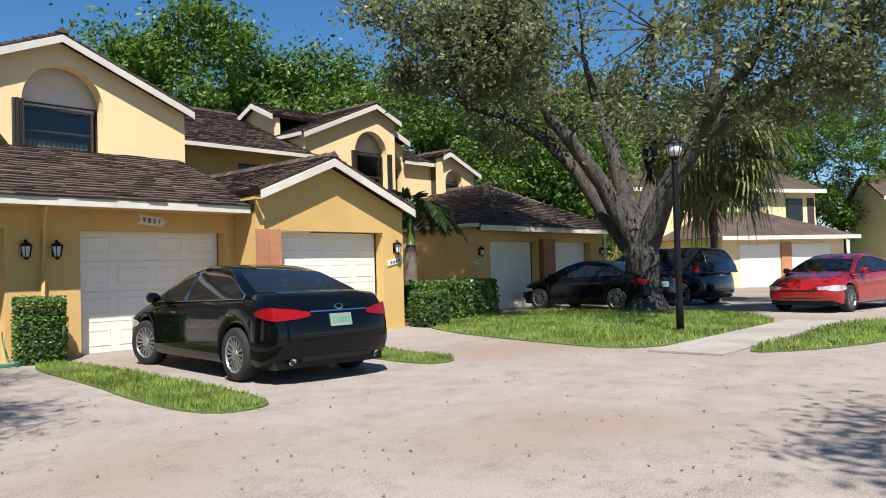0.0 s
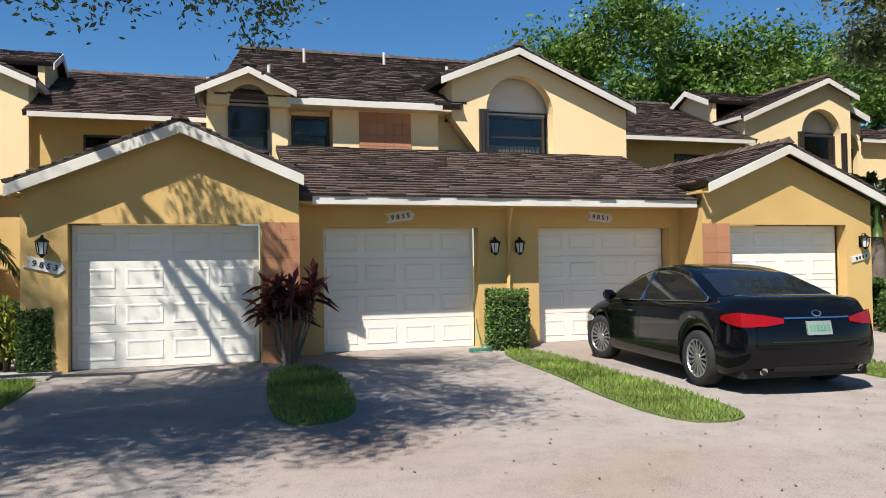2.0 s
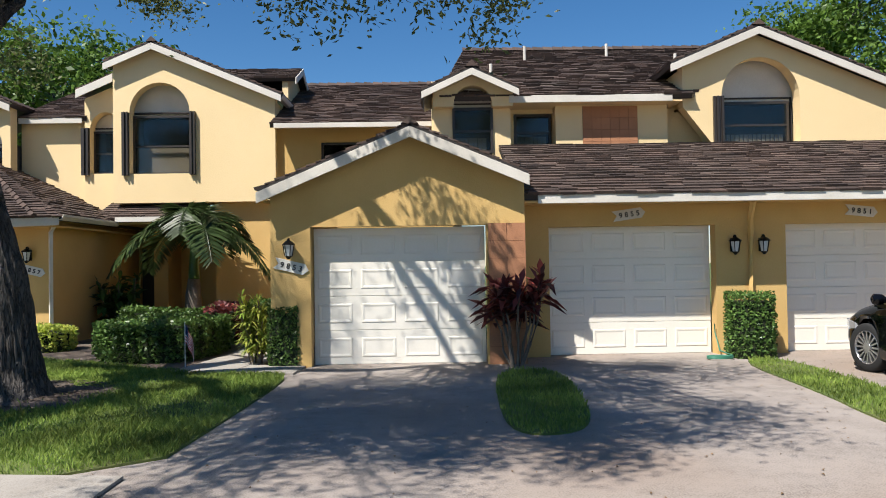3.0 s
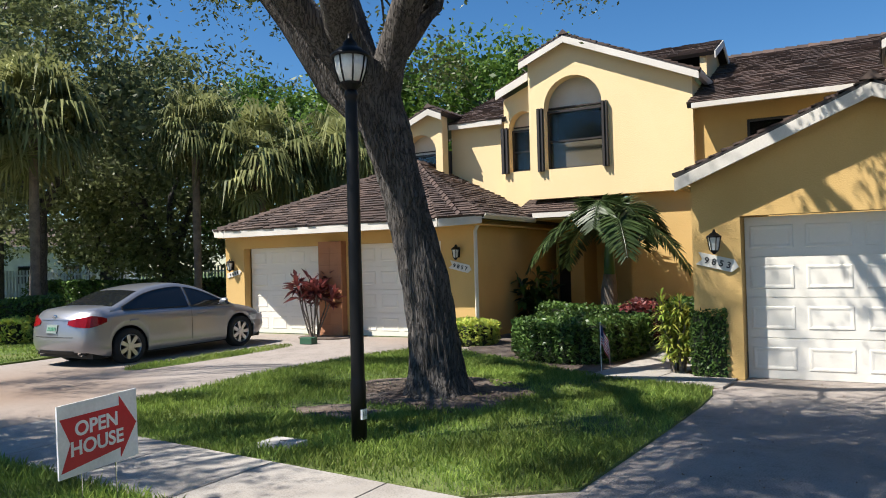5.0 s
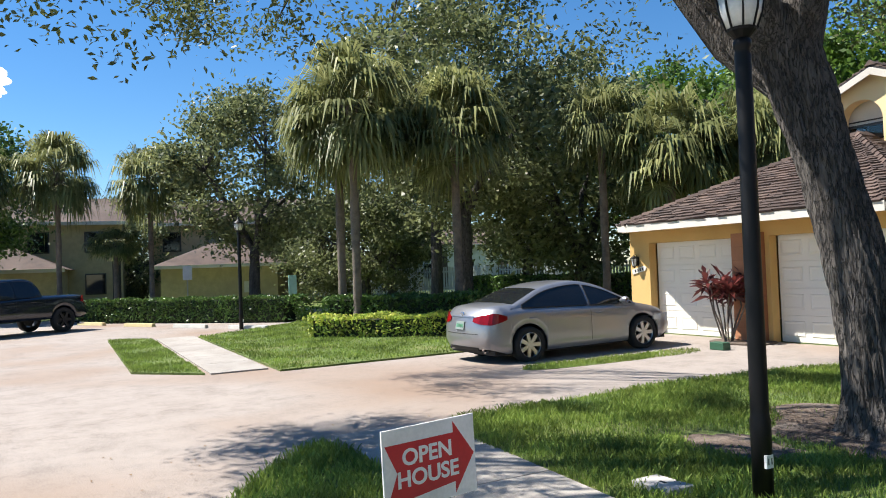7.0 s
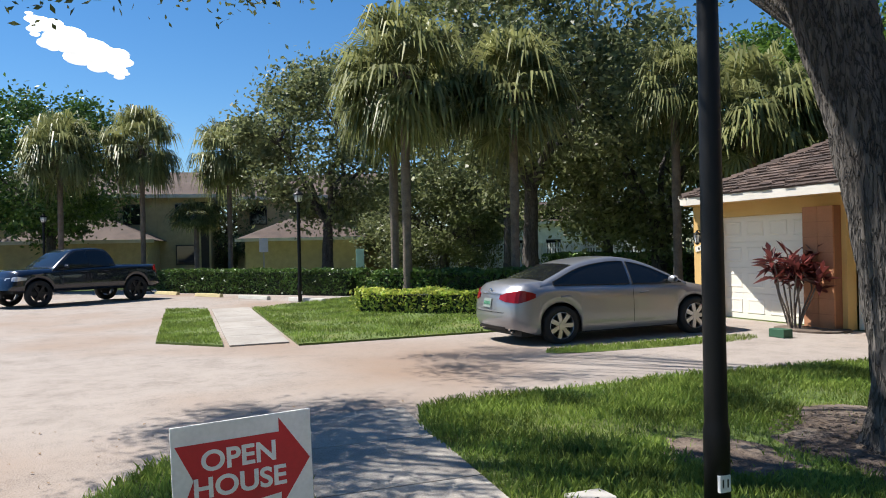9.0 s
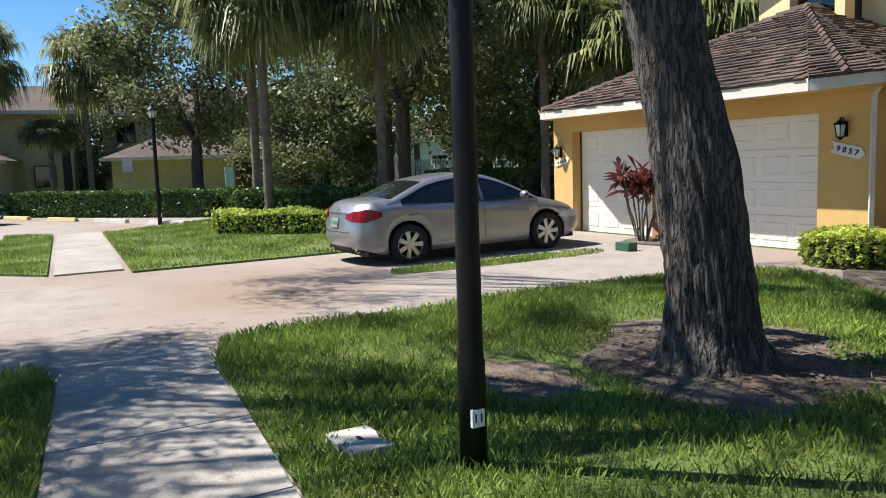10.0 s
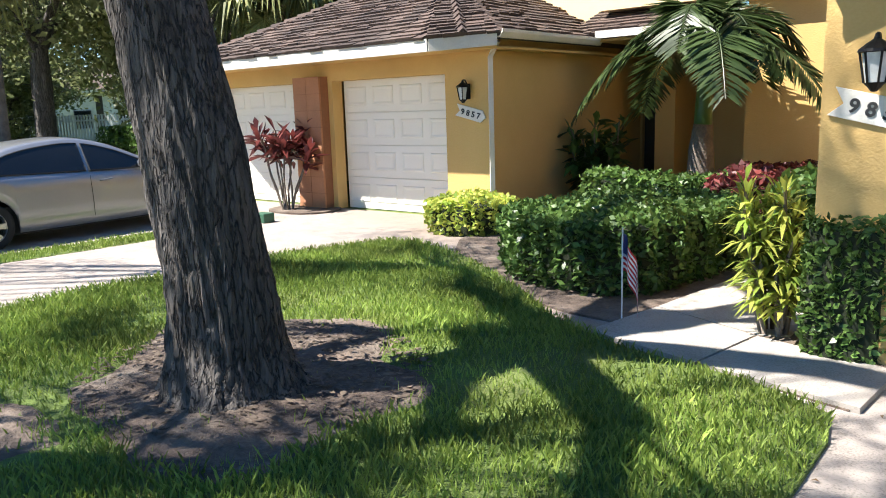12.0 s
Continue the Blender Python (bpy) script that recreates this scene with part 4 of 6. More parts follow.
    for bx, by, rx, ry in bare:
        d = ((x - bx) / rx) ** 2 + ((y - by) / ry) ** 2
        ang = np.arctan2((y - by) / ry, (x - bx) / rx)
        d /= (1 + 0.16 * np.sin(2 * ang + 3) + 0.10 * np.sin(5 * ang + 6)) ** 2
        k &= (d > 0.72 + 0.3 * rs.rand(n)) | (rs.rand(n) < 0.03)
    x, y, pat = x[k], y[k], pat[k]
    n = len(x)
    a, hh = rs.uniform(0, math.tau, n), h * rs.uniform(0.5, 1.25, n) * (1 + 0.12 * pat)
    lean = rs.uniform(0.1, 0.8, n) * hh
    la = rs.uniform(0, math.tau, n)
    ca, sa = np.cos(a) * w / 2, np.sin(a) * w / 2
    lx, ly = np.cos(la) * lean, np.sin(la) * lean
    v = np.empty((n, 4, 3))
    v[:, 0] = np.stack([x - ca, y - sa, np.full(n, z)], 1)
    v[:, 1] = np.stack([x + ca, y + sa, np.full(n, z)], 1)
    v[:, 2] = np.stack([x + ca * 0.7 + lx * 0.45, y + sa * 0.7 + ly * 0.45, z + hh * 0.65], 1)
    v[:, 3] = np.stack([x + lx, y + ly, z + hh], 1)
    numpy_mesh("grass", v, 4, BLADE, None, "stuff", label, "grass")


grass(lawns["lawn"], 2500, 0.066, 0.010, bare=((-5.62, 10.5, 1.29, 1.19), (-6.05, 8.95, 0.64, 0.42), (-5.47, 7.46, 0.22, 0.14)), label="sunlit green lawn grass with thin patches")
grass(lawns["lawn_near"], 2000, 0.08, 0.011)
for key in ("strip_a", "strip_b", "strip_c", "strip_d"):
    grass(lawns[key], 1300, 0.055, 0.013, -0.012 if key == "strip_d" else 0.018, label="short grass strip between driveways")
grass(lawns["lawn_r"], 420, 0.08, 0.02)
grass(lawns["lawn_s"], 420, 0.08, 0.02)
grass([p for p in lawns["lawn_far"]], 420, 0.06, 0.022, -0.035)
grass(lawns["isle"], 900, 0.055, 0.016, -0.035)
# fallen leaves and grit on the road
n = 1100
x, y = rs.uniform(-9.4, 12, n), rs.uniform(2, 13, n)
q = rs.uniform(0.008, 0.024, n)
a = rs.uniform(0, math.tau, n)
v = np.stack([np.stack([x + q * np.cos(a + k * math.pi / 2) * (1 if k % 2 else 0.5), y + q * np.sin(a + k * math.pi / 2) * (1 if k % 2 else 0.5), 0.006 + 0.010 * ((k + (a > 3)) % 2)], 1) for k in range(4)], 1)
keep_ = np.ones(n, bool)
for key in ("lawn", "lawn_near", "strip_a", "strip_b", "strip_c", "strip_d", "lawn_r"):
    keep_ &= ~inside(lawns[key], x, y)
numpy_mesh("leaf_litter", v[keep_], 4, DEADLEAF, None, "stuff", "dry brown leaves scattered on the asphalt", "leaves")


# ---- foliage ----
def leaf_quads(centres, size, aspect, flat=0.0, seed=1, droop=0.0):
    """Folded diamond leaves of random turn at the given places."""
    r = np.random.RandomState(seed)
    n = len(centres)
    d = r.normal(size=(n, 3))
    d[:, 2] = d[:, 2] * (1 - flat) - droop
    d /= np.linalg.norm(d, axis=1)[:, None]
    o = r.normal(size=(n, 3))
    s = np.cross(d, o)
    s /= np.linalg.norm(s, axis=1)[:, None] + 1e-9
    L = size * r.uniform(0.6, 1.3, n)[:, None]
    W = L * aspect
    up = np.cross(d, s) * L * 0.08
    v = np.empty((n, 4, 3))
    v[:, 0] = centres - d * L * 0.5
    v[:, 1] = centres + s * W * 0.5 + up
    v[:, 2] = centres + d * L * 0.5
    v[:, 3] = centres - s * W * 0.5 + up
    return v


def limb_path(a, b, sag, seed, n=6):
    r = random.Random(seed)
    a, b = Vector(a), Vector(b)
    out = []
    for k in range(n + 1):
        t = k / n
        p = a.lerp(b, t) + Vector((r.uniform(-1, 1), r.uniform(-1, 1), r.uniform(-0.6, 0.6))) * 0.05 * (b - a).length * math.sin(math.pi * t)
        p.z += sag * math.sin(math.pi * t)
        out.append(p)
    return out


def crown_points(ctr, rad, clumps, per, clump_r, seed, hollow=0.45, floor=None):
    """Places of leaves in uneven clumps inside an ellipsoid, and the clumps' centres."""
    r = np.random.RandomState(seed)
    pts, cs = [], []
    while len(cs) < clumps:
        d = r.normal(size=3)
        d /= np.linalg.norm(d)
        t = r.uniform(hollow, 1.0) ** 0.6
        t *= 1 + 0.22 * math.sin(3 * math.atan2(d[1], d[0]) + seed) * (1 - abs(d[2]))
        c = np.array(ctr) + d * t * np.array(rad)
        if floor is not None and c[2] < floor:
            continue
        cs.append(c)
        k = int(per * r.uniform(0.5, 1.4))
        p = r.normal(size=(k, 3)) * clump_r * r.uniform(0.6, 1.25) * np.array([1, 1, 0.7]) * 0.6
        pts.append(c + p)
    return np.concatenate(pts), cs


def curve_path(pts, t):
    """A point at share t along rows of points."""
    f = t * (len(pts) - 1)
    i = min(int(f), len(pts) - 2)
    u = f - i
    u = u * u * (3 - 2 * u) * 0.5 + u * 0.5
    return tuple(a + (b - a) * u for a, b in zip(pts[i], pts[i + 1]))


def tree(x, y, trunk, ctr, rad, clumps, per, clump_r, leaf, aspect, mat, seed, label, limbs=5, bark=BARK, droop=0.1, floor=None, extra=(), lobes=()):
    """A broad tree: trunk rows of (dx, dy, z, r), limbs to the clumps, and a leafy crown."""
    t = thing("tree", (x, y, 0), label, "tree", "trees of the grounds")
    g = Geo()
    path = [(x + a, y + b, z) for a, b, z, r in trunk]
    rows_, q = (150, 130) if bark is BARK and leaf < 0.1 else (44, 46)
    zf = [curve_path(path, k / rows_) for k in range(rows_ + 1)]
    rf = [curve_path([(r, 0, 0) for a, b, z, r in trunk], k / rows_)[0] for k in range(rows_ + 1)]
    for c, r in zip(zf, rf):
        for k in range(q):
            a = k * math.tau / q
            d = noise.noise(Vector((math.cos(a) * 1.6 + seed, math.sin(a) * 1.6, c[2] * 1.1))) * 0.10 + abs(noise.noise(Vector((math.cos(a) * 7, math.sin(a) * 7 + seed, c[2] * 1.7)))) * 0.17
            fur = noise.noise(Vector((math.cos(a) * 5.5, math.sin(a) * 5.5 + seed, c[2] * 3.0)))
            d -= 0.045 * math.exp(-(fur / 0.10) ** 2)
            roots = 0.22 * max(0, 0.55 - c[2]) * (0.5 + 0.5 * math.cos(5 * a + seed))
            g.v.append((c[0] + r * (1 - 0.05 + d + roots) * math.cos(a), c[1] + r * (1 - 0.05 + d + roots) * math.sin(a), c[2]))
    g.f = [(i * q + k, i * q + (k + 1) % q, (i + 1) * q + (k + 1) % q, (i + 1) * q + k) for i in range(rows_) for k in range(q)] + [tuple(range(rows_ * q, (rows_ + 1) * q))[::-1]]
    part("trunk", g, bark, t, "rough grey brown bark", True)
    pts, cs = crown_points(ctr, rad, clumps, per, clump_r, seed, floor=floor)
    for c2, r2, n2 in lobes:
        p2, k2 = crown_points(c2, r2, n2, per, clump_r, seed + n2, hollow=0.1)
        pts, cs = np.concatenate([pts, p2]), cs + k2
    rng = random.Random(seed)
    top = Vector(path[-1])
    rt = trunk[-1][3]
    ends = []
    for i in range(limbs):
        a = math.tau * (i + rng.uniform(-0.25, 0.25)) / limbs
        e = Vector(ctr) + Vector((rad[0] * 0.6 * math.cos(a), rad[1] * 0.6 * math.sin(a), rad[2] * rng.uniform(-0.25, 0.45)))
        ends.append(limb_path(top - Vector((0, 0, 0.1)), e, 0.25, seed * 31 + i))
    ends += [[Vector(q) for q in p] for p in extra]
    for i, p in enumerate(ends):
        r0 = rt * (0.72 if i < limbs else 0.8)
        part("limb", Geo().tube(p, [max(0.03, r0 * (1 - 0.8 * k / (len(p) - 1))) for k in range(len(p))], 9), bark, t, "", True)
    tw = Geo()
    nodes = [q for p in ends for q in p[2:]]
    for c in cs[:: 2 if leaf > 0.2 else 1]:
        c = Vector(c)
        nn = min(nodes, key=lambda q: (q - c).length)
        tw.tube(limb_path(nn, c, 0.1, rng.randint(0, 9999), 3), [0.045, 0.03, 0.02, 0.008], 5, False)
    part("twig_growth", tw, bark, t, kind="stuff")
    numpy_mesh("crown", leaf_quads(pts, leaf, aspect, 0.2, seed, droop) - np.array([x, y, 0]), 4, mat, t, "", "leafy crown with gaps of sky")
    return t


# the oak beside the path
tree(-5.46, 10.2, [(0.02, 0.02, -0.05, 0.50), (0.02, 0.02, 0.1, 0.40), (0.01, 0.01, 0.3, 0.335), (-0.015, -0.01, 0.8, 0.295), (-0.09, -0.07, 1.5, 0.275), (-0.3, -0.1, 2.4, 0.265), (-0.55, -0.1, 3.2, 0.29), (-0.7, -0.1, 3.75, 0.31)],
     (-6.6, 8.9, 7.6), (6.4, 6.4, 3.0), 92, 310, 0.50, 0.09, 0.45, OAKLEAF, 11, "live oak with rough bark and a wide open crown", 6, floor=4.6,
     # lobes: unseen leaf clumps added overhead to dapple the driveway and footpath
     lobes=(((-3.9, 5.2, 7.2), (3.3, 3.1, 1.3), 185), ((-1.9, 8.1, 7.1), (2.3, 1.8, 0.9), 60), ((-10.4, 2.2, 7.0), (2.2, 1.2, 0.8), 32), ((-11.5, 2.8, 6.8), (2.2, 1.0, 0.8), 22), ((-14.6, 6.0, 7.2), (2.2, 1.4, 0.9), 16)),
     extra=[[(-6.0, 10.3, 3.2), (-6.65, 9.85, 3.9), (-7.1, 9.6, 4.7), (-7.6, 9.1, 5.6), (-8.6, 8.2, 6.8)],
            [(-6.25, 10.3, 3.6), (-6.15, 10.5, 4.4), (-5.7, 10.8, 5.2), (-4.9, 10.9, 6.2), (-3.8, 10.6, 7.2)],
            [(-6.3, 10.3, 3.6), (-6.5, 10.2, 4.5), (-6.8, 10.2, 5.6), (-6.6, 10.0, 7.0)]])
# leafy ends of its low branches
t_low = bpy.data.objects["tree"]
low = []
rr = np.random.RandomState(5)
for cx, cy, cz in ((-0.2, 8.0, 4.15), (0.5, 8.6, 4.2), (-0.9, 7.7, 4.25), (-1.8, 8.0, 4.2), (-2.6, 7.0, 4.4), (-8.2, 4.4, 4.0), (-9.0, 5.6, 4.3), (-9.5, 7.4, 4.7), (-10.5, 8.8, 4.9), (-8.6, 3.6, 4.2), (-7.5, 12.4, 5.0), (-6.9, 12.6, 4.6), (-9.2, 10.4, 4.6), (-11, 6.4, 4.9), (-7.2, 2.6, 4.5), (-4.4, 6.0, 4.9)):
    for k in range(6):
        c = np.array([cx, cy, cz]) + rr.normal(size=3) * np.array([0.45, 0.45, 0.16])
        low.append(c + rr.normal(size=(75, 3)) * np.array([0.17, 0.17, 0.15]))
o_ = np.array(t_low.location)
numpy_mesh("low_foliage", leaf_quads(np.concatenate(low), 0.08, 0.45, 0.2, 9, 0.2) - o_, 4, OAKLEAF, t_low, "stuff")
lw = Geo()
for cx, cy, cz, sx, sy, sz in ((-0.2, 8.0, 4.2, -3.8, 10.6, 7.2), (-1.8, 8.0, 4.2, -3.8, 10.6, 7.2), (-8.2, 4.4, 4.0, -8.6, 8.2, 6.8), (-9.5, 7.4, 4.7, -8.6, 8.2, 6.8), (-7.2, 2.6, 4.5, -8.6, 8.2, 6.8), (-11, 6.4, 4.9, -8.6, 8.2, 6.8), (-7.5, 12.4, 5.0, -6.6, 10, 7)):
    lw.tube(limb_path((sx, sy, sz), (cx, cy, cz), 0.4, int(cx * 10) + 200, 5), [0.07, 0.06, 0.045, 0.03, 0.02, 0.008], 6, False)
part("low_branch_growth", lw, BARK, t_low, kind="stuff")

# the forked oak across the drive
tree(19.1, 10.4, [(0, 0, -0.05, 0.62), (0, 0, 0.3, 0.50), (0, 0.05, 0.9, 0.42), (0, 0.05, 1.5, 0.46), (0, 0.05, 1.9, 0.42)],
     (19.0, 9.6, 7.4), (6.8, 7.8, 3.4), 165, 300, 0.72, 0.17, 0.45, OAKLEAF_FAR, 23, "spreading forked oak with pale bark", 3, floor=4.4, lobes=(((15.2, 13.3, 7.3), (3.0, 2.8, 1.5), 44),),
     extra=[[(19.1, 10.7, 1.7), (19.1, 11.4, 2.6), (19.0, 12.4, 4.1), (18.9, 13.4, 5.1), (18.7, 14.6, 5.9), (18.4, 16.0, 6.4)],
            [(19.1, 10.5, 1.8), (19.1, 10.9, 3.2), (19.1, 11.3, 4.6), (19.2, 11.8, 6.0), (19.2, 12.2, 7.4)],
            [(19.1, 10.3, 1.8), (19.1, 9.7, 3.2), (19.1, 9.0, 4.4), (19.1, 8.4, 5.4), (19.2, 8.2, 6.6), (19.3, 8.3, 8.2)],
            [(19.1, 9.2, 4.2), (19.0, 7.9, 5.0), (18.9, 6.3, 5.6), (18.8, 4.8, 6.4)]])
# a street oak behind the walker, seen by its shade
tree(2.3, -4.7, [(0, 0, -0.05, 0.5), (0, 0, 0.4, 0.34), (0, 0, 2, 0.28), (0, 0, 3.4, 0.26)], (2.3, -4.2, 7.0), (3.2, 3.0, 2.0), 60, 220, 0.8, 0.12, 0.45, OAKLEAF, 37, "street oak beside the road", 5, floor=4.8)

# tall trees behind the houses and round the grounds
BG = [(19.0, 34.5, 9.8, 4.8, 4.6, BRIGHTLEAF), (24, 31.5, 8.0, 4.6, 4.2, BRIGHTLEAF), (30, 33, 8.6, 5.2, 4.8, BRIGHTLEAF), (36, 28, 7.5, 5.0, 4.8, BRIGHTLEAF), (33, 24, 5.4, 4.0, 4.4, BRIGHTLEAF),
      (43, 27, 8, 5.5, 5.5, BRIGHTLEAF), (50, 30, 8.5, 6, 5.5, BRIGHTLEAF), (58, 24, 9, 6, 5.5, BRIGHTLEAF), (66, 18, 9, 6, 6, BRIGHTLEAF), (-15.5, 32, 7.6, 5.0, 3.8, BRIGHTLEAF), (-20.5, 30, 6.6, 4.4, 3.4, BRIGHTLEAF),
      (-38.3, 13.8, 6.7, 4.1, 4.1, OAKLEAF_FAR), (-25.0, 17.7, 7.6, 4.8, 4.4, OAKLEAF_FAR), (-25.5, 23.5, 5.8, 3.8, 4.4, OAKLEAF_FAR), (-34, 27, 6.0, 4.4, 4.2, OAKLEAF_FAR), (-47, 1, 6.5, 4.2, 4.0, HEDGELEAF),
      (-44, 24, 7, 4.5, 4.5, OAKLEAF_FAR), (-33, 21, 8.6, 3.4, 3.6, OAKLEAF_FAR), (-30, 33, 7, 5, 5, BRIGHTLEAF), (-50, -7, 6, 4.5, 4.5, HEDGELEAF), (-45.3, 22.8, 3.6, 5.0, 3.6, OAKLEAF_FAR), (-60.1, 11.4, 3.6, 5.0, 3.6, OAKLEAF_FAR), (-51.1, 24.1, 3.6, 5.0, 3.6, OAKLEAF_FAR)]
for i, (x, y, z, rxy, rz, mat) in enumerate(BG):
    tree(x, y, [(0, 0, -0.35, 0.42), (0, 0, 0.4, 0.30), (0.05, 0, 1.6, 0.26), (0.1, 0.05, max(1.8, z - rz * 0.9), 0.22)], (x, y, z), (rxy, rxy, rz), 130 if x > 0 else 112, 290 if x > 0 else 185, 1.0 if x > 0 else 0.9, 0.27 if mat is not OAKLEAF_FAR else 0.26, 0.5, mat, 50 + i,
         "tall leafy tree standing beyond the houses", 5)


# ---- palms ----
def fan_palm(x, y, h, seed, s=1.0, label="sabal palm with a shaggy crown of fan leaves", lean=0.0, dark=False):
    t = thing("palm_tree", (x, y, 0), label, "palm", "palms of the grounds")
    rng = random.Random(seed)
    path = [(x + lean * (k / 8) ** 2, y, h * k / 8 - 0.3 * (k == 0)) for k in range(9)]
    part("trunk", Geo().tube(path, [0.17] + [0.125 + 0.01 * math.sin(k * 2) for k in range(1, 8)] + [0.17], 12), PALMBARK, t, "ringed grey palm trunk", True)
    top = Vector(path[-1])
    quads, stems = [], Geo()
    for i in range(78):
        az, el = rng.uniform(0, math.tau), math.radians(rng.triangular(-76, 84, -8))
        d = Vector((math.cos(az) * math.cos(el), math.sin(az) * math.cos(el), math.sin(el)))
        base = top + d * rng.uniform(0.75, 1.05) * s + Vector((0, 0, -0.10 * s * (1 - math.sin(el))))
        stems.tube([top, top.lerp(base, 0.5) + Vector((0, 0, 0.06)), base], [0.022 * s, 0.016 * s, 0.01 * s], 4, False)
        side = d.cross(Vector((0, 0, 1)))
        side = side.normalized() if side.length > 0.05 else Vector((1, 0, 0))
        up = side.cross(d).normalized()
        n = 26
        for k in range(n):
            a = math.radians(-125 + 250 * k / (n - 1))
            L = s * (0.98 - 0.22 * abs(a) / 2.2) * rng.uniform(0.7, 1.2)
            q = (d * math.cos(a) + side * math.sin(a)).normalized()
            m = base + q * L * 0.55 + up * 0.05 * s
            e = base + q * L * 0.80 - Vector((0, 0, L * rng.uniform(0.05, 0.75)))
            wv = (q.cross(up)).normalized() * 0.030 * s
            quads.append([base - wv * 0.3, m - wv, e, m + wv])
    o = np.array((x, y, 0.0))
    part("stem_growth", stems, PALMLEAF, t, kind="stuff")
    numpy_mesh("crown", np.array(quads) - o, 4, PALMLEAF, t, "", "drooping green fan leaves")
    # old leaf bases under the crown
    g = Geo()
    for k in range(26):
        a, z = k * 2.4, h - 0.9 * s + 0.85 * s * k / 26
        p = Vector((top.x + 0.17 * s * math.cos(a), y + 0.17 * s * math.sin(a), z))
        g.tube([p, p + Vector((0.14 * s * math.cos(a), 0.14 * s * math.sin(a), 0.22 * s))], [0.04 * s, 0.015 * s], 4)
    part("leaf_base_growth", g, PALMBARK, t, kind="stuff")
    return t


p0 = fan_palm(-21.3, 11.9, 6.4, 1, 1.3)
p1 = fan_palm(-20.9, 15.0, 6.1, 2, 1.25)
p2 = fan_palm(-19.6, 19.6, 6.2, 3, 0.95, "sabal palm with a pale yellow green crown")
p3 = fan_palm(-18.2, 21.1, 5.2, 4, 1.3, "broad sabal palm with a sunlit yellow green crown")
fan_palm(-22.65, 12.0, 6.3, 9, 1.15)
fan_palm(24.2, 10.6, 5.0, 6, 1.5, "sabal palm with long hanging fan leaves")
for i, (x, y, h) in enumerate(((-42.0, 5.5, 7.0), (-41.7, 1.9, 6.6), (-41.6, 9.6, 6.8), (-17.0, 24.0, 5.4), (-42, 8, 3.6))):
    src = (p0, p1, p0, p3, p2)[i]
    hh = (6.4, 6.1, 6.4, 5.2, 6.2)[i]
    c = copy_thing(src, pose(x, y, 0, 0, 0, 50 + 77 * i))
    c.scale = (1, 1, h / hh)


def feather_palm(x, y, z0, h, n, L, seed, label, mat=FEATHER, shaft=True):
    """A palm with arching feather leaves on a smooth stem."""
    t = thing("palm_tree", (x, y, 0), label, "palm")
    rng = random.Random(seed)
    part("trunk", Geo().tube([(x, y, -0.02), (x, y, 0.5), (x, y, z0), (x + 0.02, y, z0 + 0.35)], [0.2, 0.19, 0.17, 0.13], 14), PALMBARK, t, "ringed swollen grey trunk", True)
    if shaft:
        part("crownshaft", Geo().tube([(x + 0.02, y, z0 + 0.3), (x + 0.02, y, z0 + 0.55), (x + 0.03, y, h - 0.15), (x + 0.03, y, h)], [0.125, 0.12, 0.075, 0.05], 12), HEDGELEAF, t, "smooth green crownshaft", True)
    top = Vector((x + 0.03, y, h))
    for i in range(n):
        az = math.tau * i / n + rng.uniform(-0.25, 0.25)
        el = math.radians(rng.uniform(45, 82) if i % 3 else rng.uniform(25, 45))
        l = L * rng.uniform(0.85, 1.1)
        pts = []
        for k in range(13):
            s_ = k / 12
            r_ = l * s_
            pts.append(top + Vector((math.cos(az) * math.cos(el) * r_, math.sin(az) * math.cos(el) * r_, math.sin(el) * r_ - 0.95 * l * s_ ** 2.2)))
        rib = part("frond", Geo().tube(pts, [0.02 - 0.015 * k / 12 for k in range(13)], 5, False), mat, t)
        quads = []
        for k in range(2, 12):
            for sub in (0, 0.16, 0.33, 0.5, 0.66, 0.83):
                p = pts[k].lerp(pts[k + 1], sub)
                d = (pts[k + 1] - pts[k]).normalized()
                sd = d.cross(Vector((0, 0, 1))).normalized()
                ll = l * 0.30 * math.sin(math.pi * min(0.97, (k + sub) / 12.5)) ** 0.6
                for sg in (-1, 1):
                    e = p + (d * 0.55 + sd * sg * 0.95 + Vector((0, 0, rng.uniform(-0.35, 0.1)))).normalized() * ll - Vector((0, 0, 0.05))
                    m = p.lerp(e, 0.5) + Vector((0, 0, 0.03))
                    w = d * 0.034
                    quads.append([p - w * 0.4, m - w, e, m + w])
        numpy_mesh("frond_foliage", np.array(quads) - np.array((x, y, 0.0)), 4, mat, rib, "stuff")
    return t


feather_palm(-5.8, 18.3, 0.95, 2.3, 15, 2.1, 4, "small christmas palm with arching feather fronds by the entrance")
feather_palm(14.3, 14.6, 1.6, 2.7, 11, 2.0, 8, "feather palm in the shade beside a garage")


slab("planting_bed", [(-3.4, 12.86), (-2.4, 12.66), (-2.4, 12.985), (-3.4, 13.2)], -0.1, 0.03, SOIL, "narrow bare planting bed at the garage corner", category="planting bed")


# ---- hedges and shrubs ----
def clipped(name, outline, h, mat, seed, leaf=0.07, density=900, label="", z=0.0, category="hedge", core=None):
    """A clipped leafy block over an outline."""
    xs, ys = [p[0] for p in outline], [p[1] for p in outline]
    cx, cy = sum(xs) / len(xs), sum(ys) / len(ys)
    t = thing(name, (cx, cy, z), label, category, "hedges and shrubs")
    inner = [(cx + (x - cx) * 0.9, cy + (y - cy) * 0.9) for x, y in outline]
